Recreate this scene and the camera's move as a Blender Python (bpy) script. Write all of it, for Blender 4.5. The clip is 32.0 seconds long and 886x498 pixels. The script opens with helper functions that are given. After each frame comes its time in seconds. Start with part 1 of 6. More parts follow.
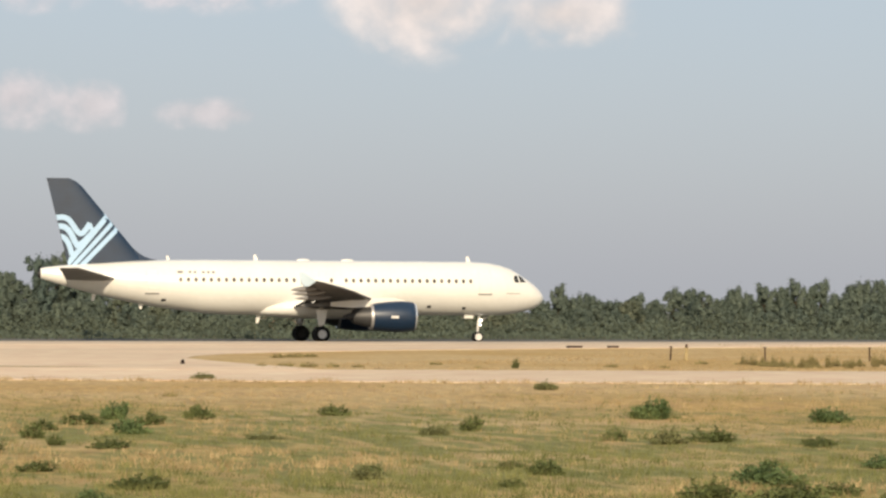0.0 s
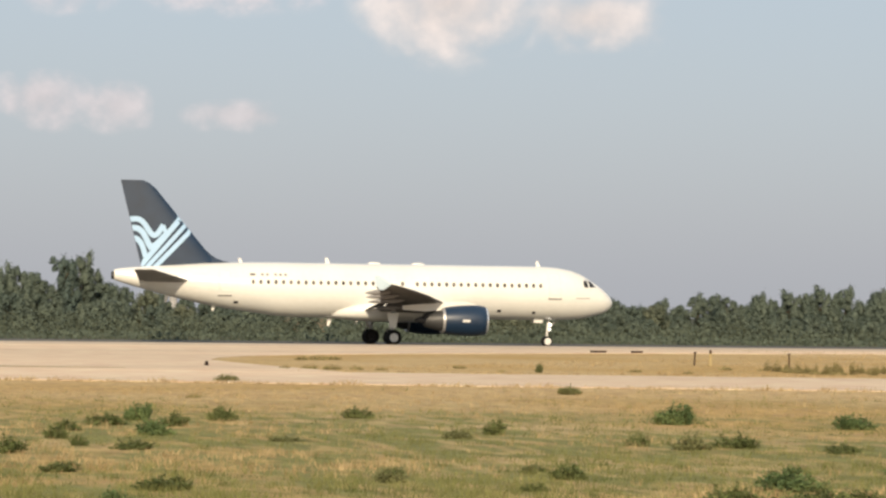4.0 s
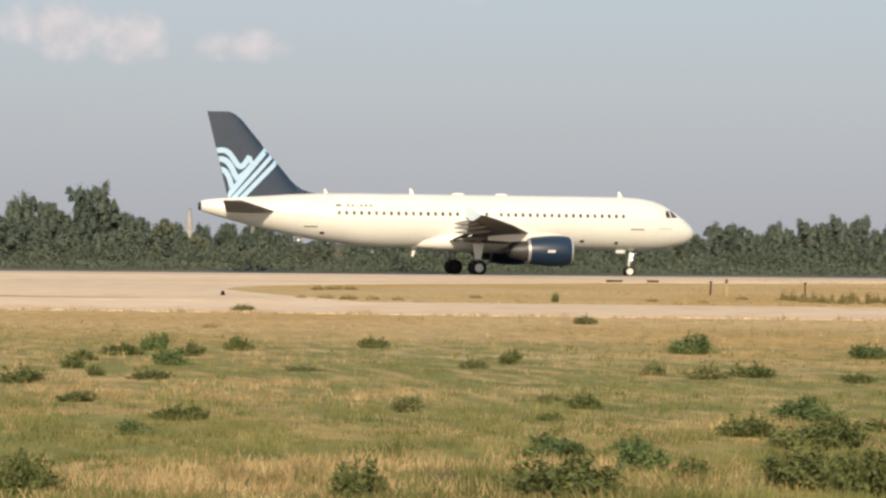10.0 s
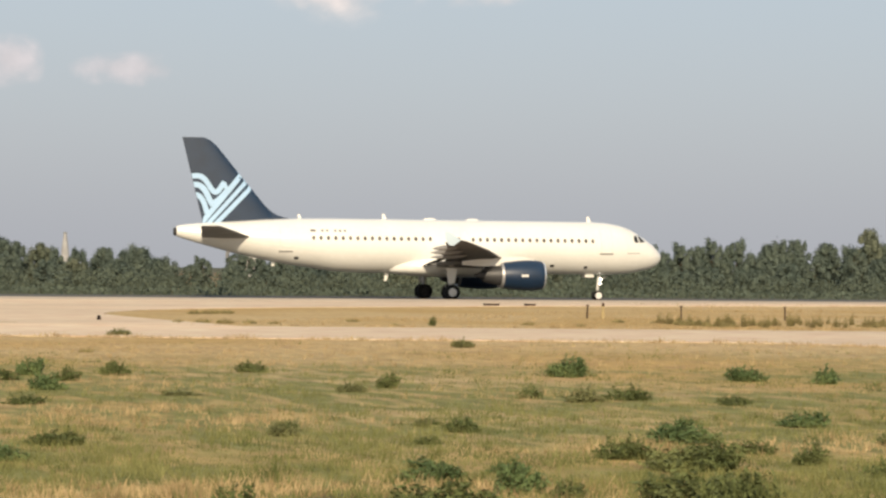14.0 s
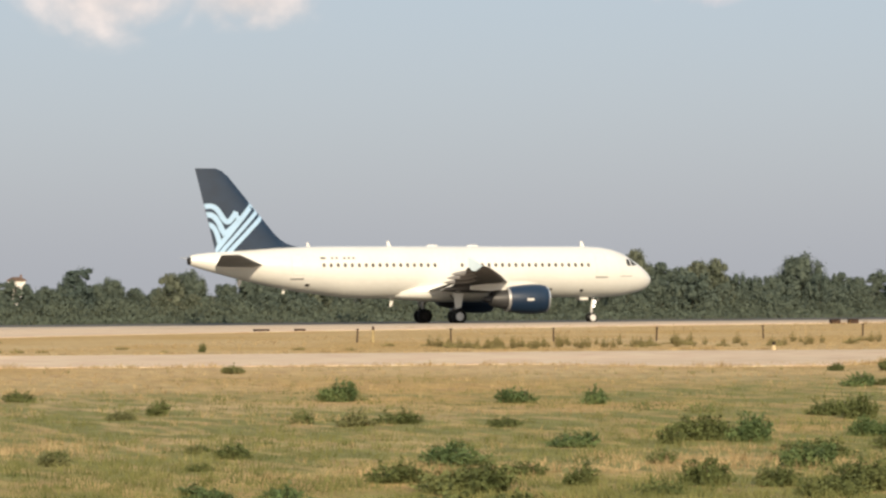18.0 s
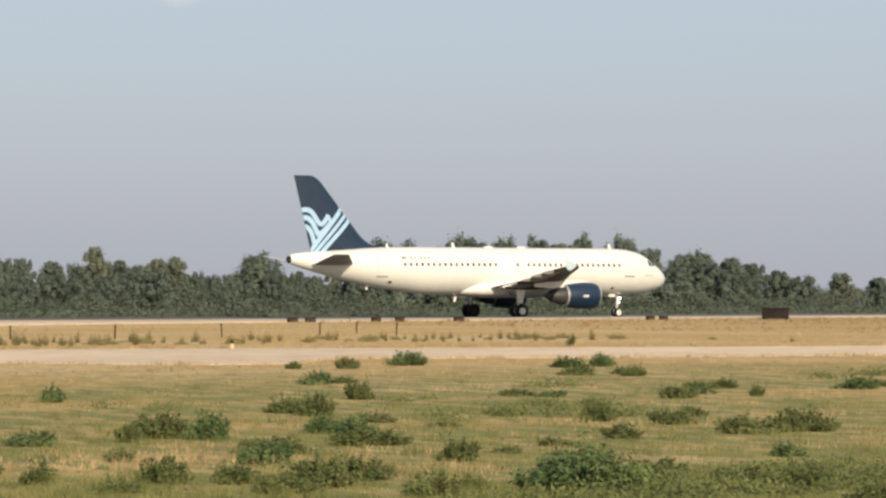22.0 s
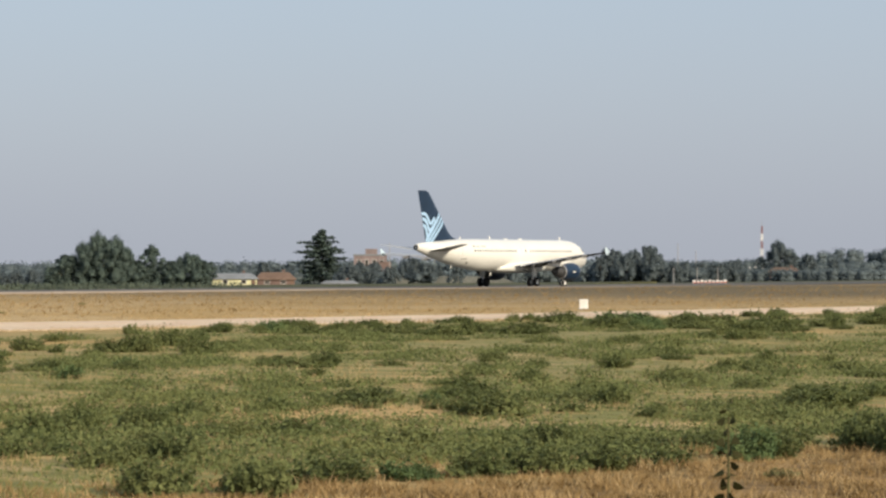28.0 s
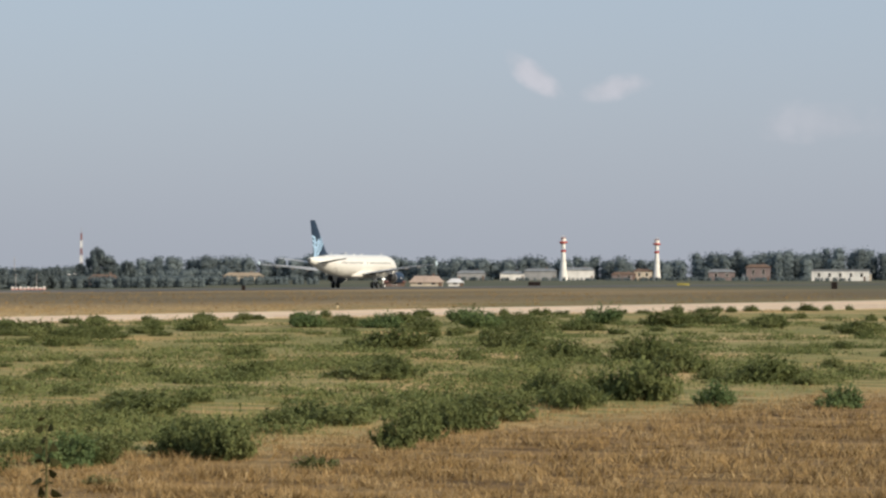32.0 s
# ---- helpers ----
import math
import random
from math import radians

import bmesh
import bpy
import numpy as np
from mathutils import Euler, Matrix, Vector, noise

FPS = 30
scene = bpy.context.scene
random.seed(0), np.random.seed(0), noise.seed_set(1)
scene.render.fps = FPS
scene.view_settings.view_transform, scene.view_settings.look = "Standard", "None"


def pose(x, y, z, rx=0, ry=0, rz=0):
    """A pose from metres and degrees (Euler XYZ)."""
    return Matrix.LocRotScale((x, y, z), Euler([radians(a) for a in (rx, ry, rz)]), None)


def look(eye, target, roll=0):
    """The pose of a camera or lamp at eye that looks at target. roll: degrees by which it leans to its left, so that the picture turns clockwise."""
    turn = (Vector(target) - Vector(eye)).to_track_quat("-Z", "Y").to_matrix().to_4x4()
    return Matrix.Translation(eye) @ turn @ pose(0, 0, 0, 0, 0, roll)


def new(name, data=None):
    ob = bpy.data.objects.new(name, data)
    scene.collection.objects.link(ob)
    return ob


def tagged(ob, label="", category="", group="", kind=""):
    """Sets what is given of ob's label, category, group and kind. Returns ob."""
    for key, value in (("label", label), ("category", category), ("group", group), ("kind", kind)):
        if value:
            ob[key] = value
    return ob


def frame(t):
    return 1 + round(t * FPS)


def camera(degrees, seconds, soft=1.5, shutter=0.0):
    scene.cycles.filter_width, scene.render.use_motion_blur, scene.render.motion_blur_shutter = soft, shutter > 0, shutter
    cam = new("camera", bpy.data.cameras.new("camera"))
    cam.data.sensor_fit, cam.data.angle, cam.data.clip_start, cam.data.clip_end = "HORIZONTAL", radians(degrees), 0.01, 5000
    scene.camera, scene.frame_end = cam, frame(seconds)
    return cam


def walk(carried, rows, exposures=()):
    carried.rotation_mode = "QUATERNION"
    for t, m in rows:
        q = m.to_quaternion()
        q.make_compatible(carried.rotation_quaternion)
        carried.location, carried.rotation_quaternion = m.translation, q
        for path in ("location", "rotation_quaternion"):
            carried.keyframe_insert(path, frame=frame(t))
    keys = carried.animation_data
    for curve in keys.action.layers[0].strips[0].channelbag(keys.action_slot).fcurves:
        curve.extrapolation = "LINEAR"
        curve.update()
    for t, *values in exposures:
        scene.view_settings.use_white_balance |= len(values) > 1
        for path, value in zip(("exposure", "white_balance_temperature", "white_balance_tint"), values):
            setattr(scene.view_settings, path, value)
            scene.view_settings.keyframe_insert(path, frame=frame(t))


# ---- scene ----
# ---- camera: a person standing in one spot, panning with the aircraft ----
cam = camera(17.884, 32.0, soft=2.5)
EYE = (0.0, 0.0, 2.2)


def aim(bearing, tilt, lean):
    """Bearing clockwise from north (+y), tilt up, lean: all in degrees."""
    return pose(*EYE, 90 + tilt, 0, -bearing) @ pose(0, 0, 0, 0, 0, -lean)


EXPOSURES = ((0, 0.25, 6500, 10), (19, 0.25, 6420, 10), (23, 0.27, 6280, 10), (28, 0.25, 6100, 9.5), (32, 0.16, 6030, 9))
walk(cam, [(t, aim(a, p, r)) for t, a, p, r in (
    (0, 13.856, 1.257, -0.221), (0.5, 13.107, 1.510, -0.450), (1, 12.770, 1.564, -0.775), (1.5, 12.939, 1.270, -0.821),
    (2, 12.989, 1.064, -0.851), (2.5, 13.116, 1.048, -0.763), (3, 13.288, 1.129, -0.757), (3.5, 13.370, 1.235, -0.800),
    (5.5, 13.308, 1.466, -0.167), (6, 13.383, 1.398, -0.159), (6.5, 13.255, 1.431, -0.222), (7, 13.139, 1.388, -0.302),
    (7.5, 12.925, 1.484, -0.397), (8, 12.716, 1.731, -0.267), (8.5, 12.802, 2.071, 0.019), (9, 12.784, 1.401, -0.162),
    (9.5, 13.025, 0.152, -0.398), (10, 13.047, -0.107, -0.637), (10.5, 12.855, 0.400, -0.897), (11, 13.275, 0.766, -1.150),
    (11.5, 13.815, 1.123, -1.266), (12, 14.100, 1.155, -1.076), (12.5, 14.601, 0.801, -0.973), (13, 15.130, 0.474, -1.028),
    (13.5, 15.289, 0.406, -0.790), (15.5, 16.593, 0.586, 0.370), (16, 17.147, 0.699, 0.464), (16.5, 17.838, 0.795, 0.415),
    (17, 18.741, 0.813, 0.336), (17.5, 19.488, 0.846, 0.430), (18, 20.236, 0.910, 0.309), (18.5, 21.187, 0.921, -0.024),
    (19, 22.075, 0.900, -0.179), (19.5, 23.197, 0.902, -0.367), (20, 24.484, 0.877, -0.449), (20.5, 26.028, 0.862, -0.253),
    (21, 27.462, 0.853, -0.145), (21.5, 29.114, 0.889, -0.071), (22, 31.208, 0.845, 0.031), (22.5, 33.265, 0.697, -0.070),
    (23, 35.509, 0.616, -0.006), (23.5, 37.784, 0.653, -0.076), (24, 40.059, 0.676, -0.281), (24.5, 42.452, 0.635, -0.486),
    (25, 45.169, 0.712, -0.434), (25.5, 47.318, 1.086, -0.230), (27.5, 51.854, 0.440, 0.260), (28, 53.703, 0.395, 0.093),
    (28.5, 55.725, 0.232, -0.062), (29, 57.652, 0.426, -0.326), (29.5, 59.979, 0.590, -0.444), (30, 61.626, 0.534, -0.237),
    (30.5, 62.899, 0.596, -0.125), (31, 64.310, 0.716, -0.101), (31.5, 65.831, 0.709, -0.144), (32, 67.487, 0.537, -0.104),
)], exposures=EXPOSURES)


# ---- light: late sun behind the viewer, hazy sky ----
SUN_FROM = Vector((-0.22, -1.0, 0.46)).normalized()
world = bpy.data.worlds.new("world")
scene.world = world
world.use_nodes = True
wn, wl = world.node_tree.nodes, world.node_tree.links
bg = wn["Background"]
sky = wn.new("ShaderNodeTexSky")
sky.sky_type, sky.sun_disc = "NISHITA", False
sky.sun_elevation = math.asin(SUN_FROM.z)
sky.sun_rotation = math.atan2(SUN_FROM.x, SUN_FROM.y)
sky.air_density, sky.dust_density, sky.ozone_density = 1.0, 3.0, 1.0
tone = wn.new("ShaderNodeMix")
tone.data_type, tone.blend_type = "RGBA", "MIX"
tone.inputs["Factor"].default_value = 0.66
# haze: mauve grey along the horizon, clearer blue above
wco, wsep, wup = wn.new("ShaderNodeTexCoord"), wn.new("ShaderNodeSeparateXYZ"), wn.new("ShaderNodeMapRange")
wl.new(wco.outputs["Generated"], wsep.inputs[0])
wup.interpolation_type = "SMOOTHSTEP"
wup.inputs["From Min"].default_value, wup.inputs["From Max"].default_value = -0.01, 0.16
wl.new(wsep.outputs["Z"], wup.inputs["Value"])
haze = wn.new("ShaderNodeMix")
haze.data_type = "RGBA"
haze.inputs["A"].default_value, haze.inputs["B"].default_value = (5.99, 6.11, 6.64, 1), (5.8, 6.6, 7.45, 1)
wl.new(wup.outputs["Result"], haze.inputs["Factor"])
wl.new(haze.outputs["Result"], tone.inputs["B"])
wl.new(sky.outputs["Color"], tone.inputs["A"])
wl.new(tone.outputs["Result"], bg.inputs["Color"])
bg.inputs["Strength"].default_value = 0.085

sun = new("sun", bpy.data.lights.new("sun", "SUN"))
sun.data.energy, sun.data.angle, sun.data.color = 4.0, radians(0.6), (1.0, 0.83, 0.60)
sun.matrix_world = look(SUN_FROM * 100, (0, 0, 0))


# ---- materials ----
def mat(name, base, rough=0.6, metal=0.0, spread=0.25, size=1.0, fine=0.15, fine_size=12.0, bump=0.0, other=None, coat=0.0, island=0.0, each=0.0, axes=(1, 1, 1), through_light=0.0):
    """Principled surface: base colour varied at two scales, optional second colour, relief and variation by piece."""
    m = bpy.data.materials.new(name)
    m.use_nodes = True
    n, l = m.node_tree.nodes, m.node_tree.links
    p = n["Principled BSDF"]
    p.inputs["Roughness"].default_value, p.inputs["Metallic"].default_value = rough, metal
    p.inputs["Coat Weight"].default_value = coat
    p.inputs["Specular IOR Level"].default_value = 0.12 if rough > 0.65 else 0.5
    co = n.new("ShaderNodeTexCoord")
    mp = n.new("ShaderNodeMapping")
    mp.inputs["Scale"].default_value = axes
    l.new(co.outputs["Object"], mp.inputs["Vector"])

    def noise_of(scale, detail):
        t = n.new("ShaderNodeTexNoise")
        t.inputs["Scale"].default_value, t.inputs["Detail"].default_value = scale, detail
        l.new(mp.outputs["Vector"], t.inputs["Vector"])
        return t.outputs["Fac"]

    def mix(kind, fac, a, b):
        x = n.new("ShaderNodeMix")
        x.data_type, x.blend_type = "RGBA", kind
        for key, v in (("Factor", fac), ("A", a), ("B", b)):
            if isinstance(v, bpy.types.NodeSocket):
                l.new(v, x.inputs[key])
            else:
                x.inputs[key].default_value = v if key == "Factor" else (*v, 1)
        return x.outputs["Result"]

    def ramp(fac, lo, hi):
        r = n.new("ShaderNodeMapRange")
        r.inputs["From Min"].default_value, r.inputs["From Max"].default_value = lo, hi
        l.new(fac, r.inputs["Value"])
        return r.outputs["Result"]

    big, small = noise_of(size, 4), noise_of(fine_size, 6)
    col = mix("MIX", ramp(big, 0.35, 0.65), tuple(c * (1 - spread) for c in base), other or tuple(min(1, c * (1 + spread)) for c in base))
    col = mix("MULTIPLY", fine * 2, col, (1, 1, 1)) if fine == 0 else mix("OVERLAY", fine * 2, col, _grey(n, l, small))
    if island or each:
        src = n.new("ShaderNodeNewGeometry").outputs["Random Per Island"] if island else n.new("ShaderNodeObjectInfo").outputs["Random"]
        k = island or each
        h = n.new("ShaderNodeHueSaturation")
        r = n.new("ShaderNodeMapRange")
        r.inputs["To Min"].default_value, r.inputs["To Max"].default_value = 1 - k, 1 + k
        l.new(src, r.inputs["Value"])
        l.new(r.outputs["Result"], h.inputs["Value"])
        l.new(col, h.inputs["Color"])
        col = h.outputs["Color"]
    l.new(col, p.inputs["Base Color"])
    if through_light:
        tl = n.new("ShaderNodeBsdfTranslucent")
        l.new(col, tl.inputs["Color"])
        ms = n.new("ShaderNodeMixShader")
        ms.inputs["Fac"].default_value = through_light
        l.new(p.outputs[0], ms.inputs[1])
        l.new(tl.outputs[0], ms.inputs[2])
        l.new(ms.outputs[0], n["Material Output"].inputs["Surface"])
    if bump:
        b = n.new("ShaderNodeBump")
        b.inputs["Strength"].default_value, b.inputs["Distance"].default_value = min(1, bump * 4), bump
        l.new(small, b.inputs["Height"])
        l.new(b.outputs["Normal"], p.inputs["Normal"])
    return m


def _grey(n, l, fac):
    r = n.new("ShaderNodeMapRange")
    r.inputs["From Min"].default_value, r.inputs["From Max"].default_value = 0.25, 0.75
    l.new(fac, r.inputs["Value"])
    c = n.new("ShaderNodeCombineColor")
    for k in ("Red", "Green", "Blue"):
        l.new(r.outputs["Result"], c.inputs[k])
    return c.outputs["Color"]


def glow(name, color, strength):
    m = bpy.data.materials.new(name)
    m.use_nodes = True
    p = m.node_tree.nodes["Principled BSDF"]
    p.inputs["Base Color"].default_value = (*color, 1)
    p.inputs["Emission Color"].default_value, p.inputs["Emission Strength"].default_value = (*color, 1), strength
    return m


WHITE = mat("white_paint", (0.715, 0.70, 0.645), 0.32, spread=0.03, size=0.4, fine=0.03, fine_size=3, coat=0.4)
NAVY = mat("navy_paint", (0.009, 0.024, 0.052), 0.40, spread=0.1, fine=0.05, coat=0.08)
FENCE = mat("white_blue_paint", (0.45, 0.55, 0.62), 0.4, spread=0.03, fine=0.02)
PALE = mat("pale_blue_paint", (0.34, 0.50, 0.68), 0.4, spread=0.03, fine=0.02)
# wing and tailplane greys: shade is in the underside colours, daylight in the top
GREYM = mat("shaded_wing_grey", (0.115, 0.111, 0.106), 0.66, spread=0.12, size=0.8, fine=0.1, fine_size=5)
TAILGREY = mat("shaded_tailplane_grey", (0.30, 0.28, 0.26), 0.6, spread=0.1, size=0.8, fine=0.08, fine_size=5)
GREYTOP = mat("lit_wing_grey", (0.42, 0.42, 0.42), 0.5, spread=0.08, size=0.8, fine=0.06, fine_size=4)
METAL = mat("bare_metal", (0.055, 0.054, 0.054), 0.5, metal=0.3, spread=0.15, fine=0.1)
LIP = mat("polished_metal", (0.8, 0.8, 0.8), 0.18, metal=0.7, spread=0.05, fine=0.03)
RING = mat("nozzle_metal", (0.42, 0.41, 0.40), 0.45, metal=0.5, spread=0.1, fine=0.05)
DARK = mat("dark_interior", (0.012, 0.012, 0.013), 0.6, spread=0.2)
GLASS = mat("window_glass", (0.06, 0.055, 0.05), 0.12, spread=0.1, fine=0.03, each=0.35)
SHADEGLASS = mat("cabin_window_glass", (0.10, 0.085, 0.07), 0.25, spread=0.1, fine=0.03, each=0.4)
RUBBER = mat("tyre_rubber", (0.018, 0.018, 0.018), 0.85, spread=0.2, fine=0.2)
MARK = mat("grey_lettering", (0.24, 0.235, 0.23), 0.5, spread=0.05)
HUB = mat("wheel_hub_paint", (0.62, 0.60, 0.56), 0.4, spread=0.1)
LIGHT = glow("landing_light", (1.0, 0.95, 0.85), 3.0)
TRIM = mat("grey_trim", (0.17, 0.16, 0.15), 0.5, spread=0.05)


# ---- building helpers ----
def mesh_of(name, verts, faces, material, smooth=False):
    me = bpy.data.meshes.new(name)
    me.from_pydata([tuple(v) for v in verts], [], faces)
    me.materials.append(material)
    if smooth:
        me.polygons.foreach_set("use_smooth", [True] * len(me.polygons))
    return me


def put(name, me, parent=None, m=None, label=""):
    ob = new(name, me)
    if parent is not None:
        ob.parent = parent
    if m is not None:
        ob.matrix_basis = m
    if label:
        ob["label"] = label
    return ob


def part(name, bm, material, parent, label="", smooth=False, m=None):
    me = bpy.data.meshes.new(name)
    bm.normal_update()
    bm.to_mesh(me)
    bm.free()
    me.materials.append(material)
    if smooth:
        me.polygons.foreach_set("use_smooth", [True] * len(me.polygons))
    return put(name, me, parent, m, label)


def thing(name, x, y, z=0.0, turn=0.0, label="", category="", group="", kind=""):
    ob = new(name)
    ob.matrix_basis = pose(x, y, z, 0, 0, turn)
    return tagged(ob, label, category, group, kind)


def box_bm(x0, x1, y0, y1, z0, z1, bevel=0.0):
    bm = bmesh.new()
    bmesh.ops.create_cube(bm, size=1)
    for v in bm.verts:
        v.co = ((x0 + x1) / 2 + v.co.x * (x1 - x0), (y0 + y1) / 2 + v.co.y * (y1 - y0), (z0 + z1) / 2 + v.co.z * (z1 - z0))
    if bevel:
        bmesh.ops.bevel(bm, geom=bm.edges[:], offset=bevel, segments=2, affect="EDGES", profile=0.5)
    return bm


def loft(rings, cap=True):
    """Verts and faces of a skin through closed rings of equal length."""
    n = len(rings[0])
    verts = [v for r in rings for v in r]
    faces = [(i * n + j, i * n + (j + 1) % n, (i + 1) * n + (j + 1) % n, (i + 1) * n + j) for i in range(len(rings) - 1) for j in range(n)]
    if cap:
        faces += [tuple(range(n))[::-1], tuple((len(rings) - 1) * n + j for j in range(n))]
    return verts, faces


def turned(profile, n=28, axis="x"):
    """Rings of a body of revolution: profile of (along, radius)."""
    rings = []
    for a, r in profile:
        c = [(math.cos(2 * math.pi * k / n) * r, math.sin(2 * math.pi * k / n) * r) for k in range(n)]
        rings.append([(a, u, v) if axis == "x" else (u, a, v) if axis == "y" else (u, v, a) for u, v in c])
    return rings


def tube_bm(points, radii, n=8):
    """A tapered tube through points."""
    bm = bmesh.new()
    prev = None
    pts = [Vector(p) for p in points]
    for i, p in enumerate(pts):
        d = (pts[min(i + 1, len(pts) - 1)] - pts[max(i - 1, 0)]).normalized()
        q = d.to_track_quat("Z", "Y")
        ring = [bm.verts.new(p + q @ Vector((math.cos(2 * math.pi * k / n) * radii[i], math.sin(2 * math.pi * k / n) * radii[i], 0))) for k in range(n)]
        if prev:
            for k in range(n):
                bm.faces.new((prev[k], prev[(k + 1) % n], ring[(k + 1) % n], ring[k]))
        else:
            bm.faces.new(ring[::-1])
        prev = ring
    bm.faces.new(prev)
    return bm


# ---- ground ----
def gz(x, y):
    """Height of the land: level field, a slight step down to the runway, falling gently beyond it."""
    fade = 1 - min(1, max(0, (x - 550) / 250))
    return -(0.34 * min(1, max(0, (y - 186) / 7)) + 2.4 * (1 - math.exp(-max(0.0, y - 236) / 150))) * fade


def steps(stops):
    out = []
    for a, b, d in stops:
        out += list(np.arange(a, b, d))
    return out + [stops[-1][1]]


def ground_material():
    m = bpy.data.materials.new("dry_field")
    m.use_nodes = True
    n, l = m.node_tree.nodes, m.node_tree.links
    p = n["Principled BSDF"]
    p.inputs["Roughness"].default_value = 0.95
    p.inputs["Specular IOR Level"].default_value = 0.15
    co = n.new("ShaderNodeTexCoord")

    def noise_at(scale, detail=5, axes=(1, 1, 1)):
        mp = n.new("ShaderNodeMapping")
        mp.inputs["Scale"].default_value = axes
        l.new(co.outputs["Object"], mp.inputs["Vector"])
        t = n.new("ShaderNodeTexNoise")
        t.inputs["Scale"].default_value, t.inputs["Detail"].default_value = scale, detail
        l.new(mp.outputs["Vector"], t.inputs["Vector"])
        return t.outputs["Fac"]

    def span(v, lo, hi, a=0.0, b=1.0):
        r = n.new("ShaderNodeMapRange")
        r.interpolation_type = "SMOOTHSTEP"
        for key, val in (("From Min", lo), ("From Max", hi), ("To Min", a), ("To Max", b)):
            r.inputs[key].default_value = val
        l.new(v, r.inputs["Value"])
        return r.outputs["Result"]

    def calc(op, a, b):
        x = n.new("ShaderNodeMath")
        x.operation = op
        for i, v in enumerate((a, b)):
            if isinstance(v, bpy.types.NodeSocket):
                l.new(v, x.inputs[i])
            else:
                x.inputs[i].default_value = v
        return x.outputs["Value"]

    def mix(fac, a, b, kind="MIX"):
        x = n.new("ShaderNodeMix")
        x.data_type, x.blend_type = "RGBA", kind
        for key, v in (("Factor", fac), ("A", a), ("B", b)):
            if isinstance(v, bpy.types.NodeSocket):
                l.new(v, x.inputs[key])
            else:
                x.inputs[key].default_value = v if key == "Factor" else (*v, 1)
        return x.outputs["Result"]

    sep = n.new("ShaderNodeSeparateXYZ")
    l.new(co.outputs["Object"], sep.inputs[0])
    gold, straw, green, earth = (0.44, 0.29, 0.108), (0.50, 0.36, 0.18), (0.195, 0.185, 0.062), (0.31, 0.19, 0.10)
    col = mix(span(noise_at(0.12, 5, (0.9, 0.5, 1)), 0.35, 0.68), gold, straw)
    col = mix(calc("MULTIPLY", span(noise_at(1.1, 6, (1, 0.5, 1)), 0.45, 0.7, 0, 0.55), span(sep.outputs["Y"], 110, 60, 0.35, 1.0)), col, earth)
    # greener growth towards the viewer, in drifts
    nearness = calc("MULTIPLY", span(calc("SUBTRACT", sep.outputs["Y"], calc("MULTIPLY", sep.outputs["X"], 0.10)), 74, 49), span(calc("ADD", sep.outputs["Y"], calc("MULTIPLY", sep.outputs["X"], 0.16)), 17.5, 23.0))
    drift = span(noise_at(0.15, 3, (0.5, 0.8, 1)), 0.28, 0.54)
    speck = span(noise_at(1.4, 3, (1, 0.3, 1)), 0.34, 0.66)
    col = mix(calc("MULTIPLY", calc("MULTIPLY", calc("MULTIPLY", nearness, drift), calc("MULTIPLY", span(sep.outputs["X"], 18, 42, 1.0, 0.95), span(sep.outputs["X"], 55, 85, 1.0, 1.3))), calc("MULTIPLY", calc("ADD", speck, 0.32), 1.05)), col, green)
    # darker, duller brown far off to the east
    far = calc("MULTIPLY", span(sep.outputs["X"], 72, 230), span(sep.outputs["Y"], 45, 75))
    col = mix(calc("MULTIPLY", far, span(noise_at(0.02, 4, (0.3, 1, 1)), 0.3, 0.6, 0.6, 1.0)), col, (0.135, 0.105, 0.058))
    # dull green crops and scrub farther out
    col = mix(calc("MULTIPLY", span(sep.outputs["X"], 360, 560), span(noise_at(0.012, 4), 0.25, 0.6, 0.6, 1.0)), col, (0.088, 0.092, 0.058))
    # bare brown earth close by to the east
    bare = calc("MULTIPLY", span(calc("ADD", sep.outputs["Y"], calc("MULTIPLY", sep.outputs["X"], 0.16)), 22.0, 19.0), span(sep.outputs["X"], 8, 16))
    soil = mix(span(noise_at(2.0, 2, (1, 0.28, 1)), 0.38, 0.62), (0.105, 0.064, 0.027), (0.240, 0.150, 0.062))
    col = mix(calc("MULTIPLY", bare, span(noise_at(0.7, 5), 0.3, 0.6, 0.6, 1.0)), col, soil)
    # fine grain
    # a dark olive-brown patch close by
    dark_patch = span(calc("ADD", calc("ABSOLUTE", calc("SUBTRACT", sep.outputs["Y"], calc("ADD", 22.6, calc("MULTIPLY", sep.outputs["X"], 0.36))), 0.0), calc("ADD", calc("MULTIPLY", calc("ABSOLUTE", calc("SUBTRACT", sep.outputs["X"], 6.3), 0.0), 0.9), noise_at(0.8, 5))), 2.9, 1.9)
    col = mix(dark_patch, col, (0.078, 0.066, 0.032))
    col = mix(span(sep.outputs["Y"], 120, 55, 0.2, 0.3), col, _grey(n, l, noise_at(3.5, 4, (1, 0.3, 1))), "OVERLAY")
    l.new(col, p.inputs["Base Color"])
    b = n.new("ShaderNodeBump")
    b.inputs["Distance"].default_value = 0.06
    l.new(span(sep.outputs["Y"], 110, 55, 0.12, 0.4), b.inputs["Strength"])
    l.new(noise_at(3.0, 4, (1, 0.3, 1)), b.inputs["Height"])
    l.new(b.outputs["Normal"], p.inputs["Normal"])
    return m


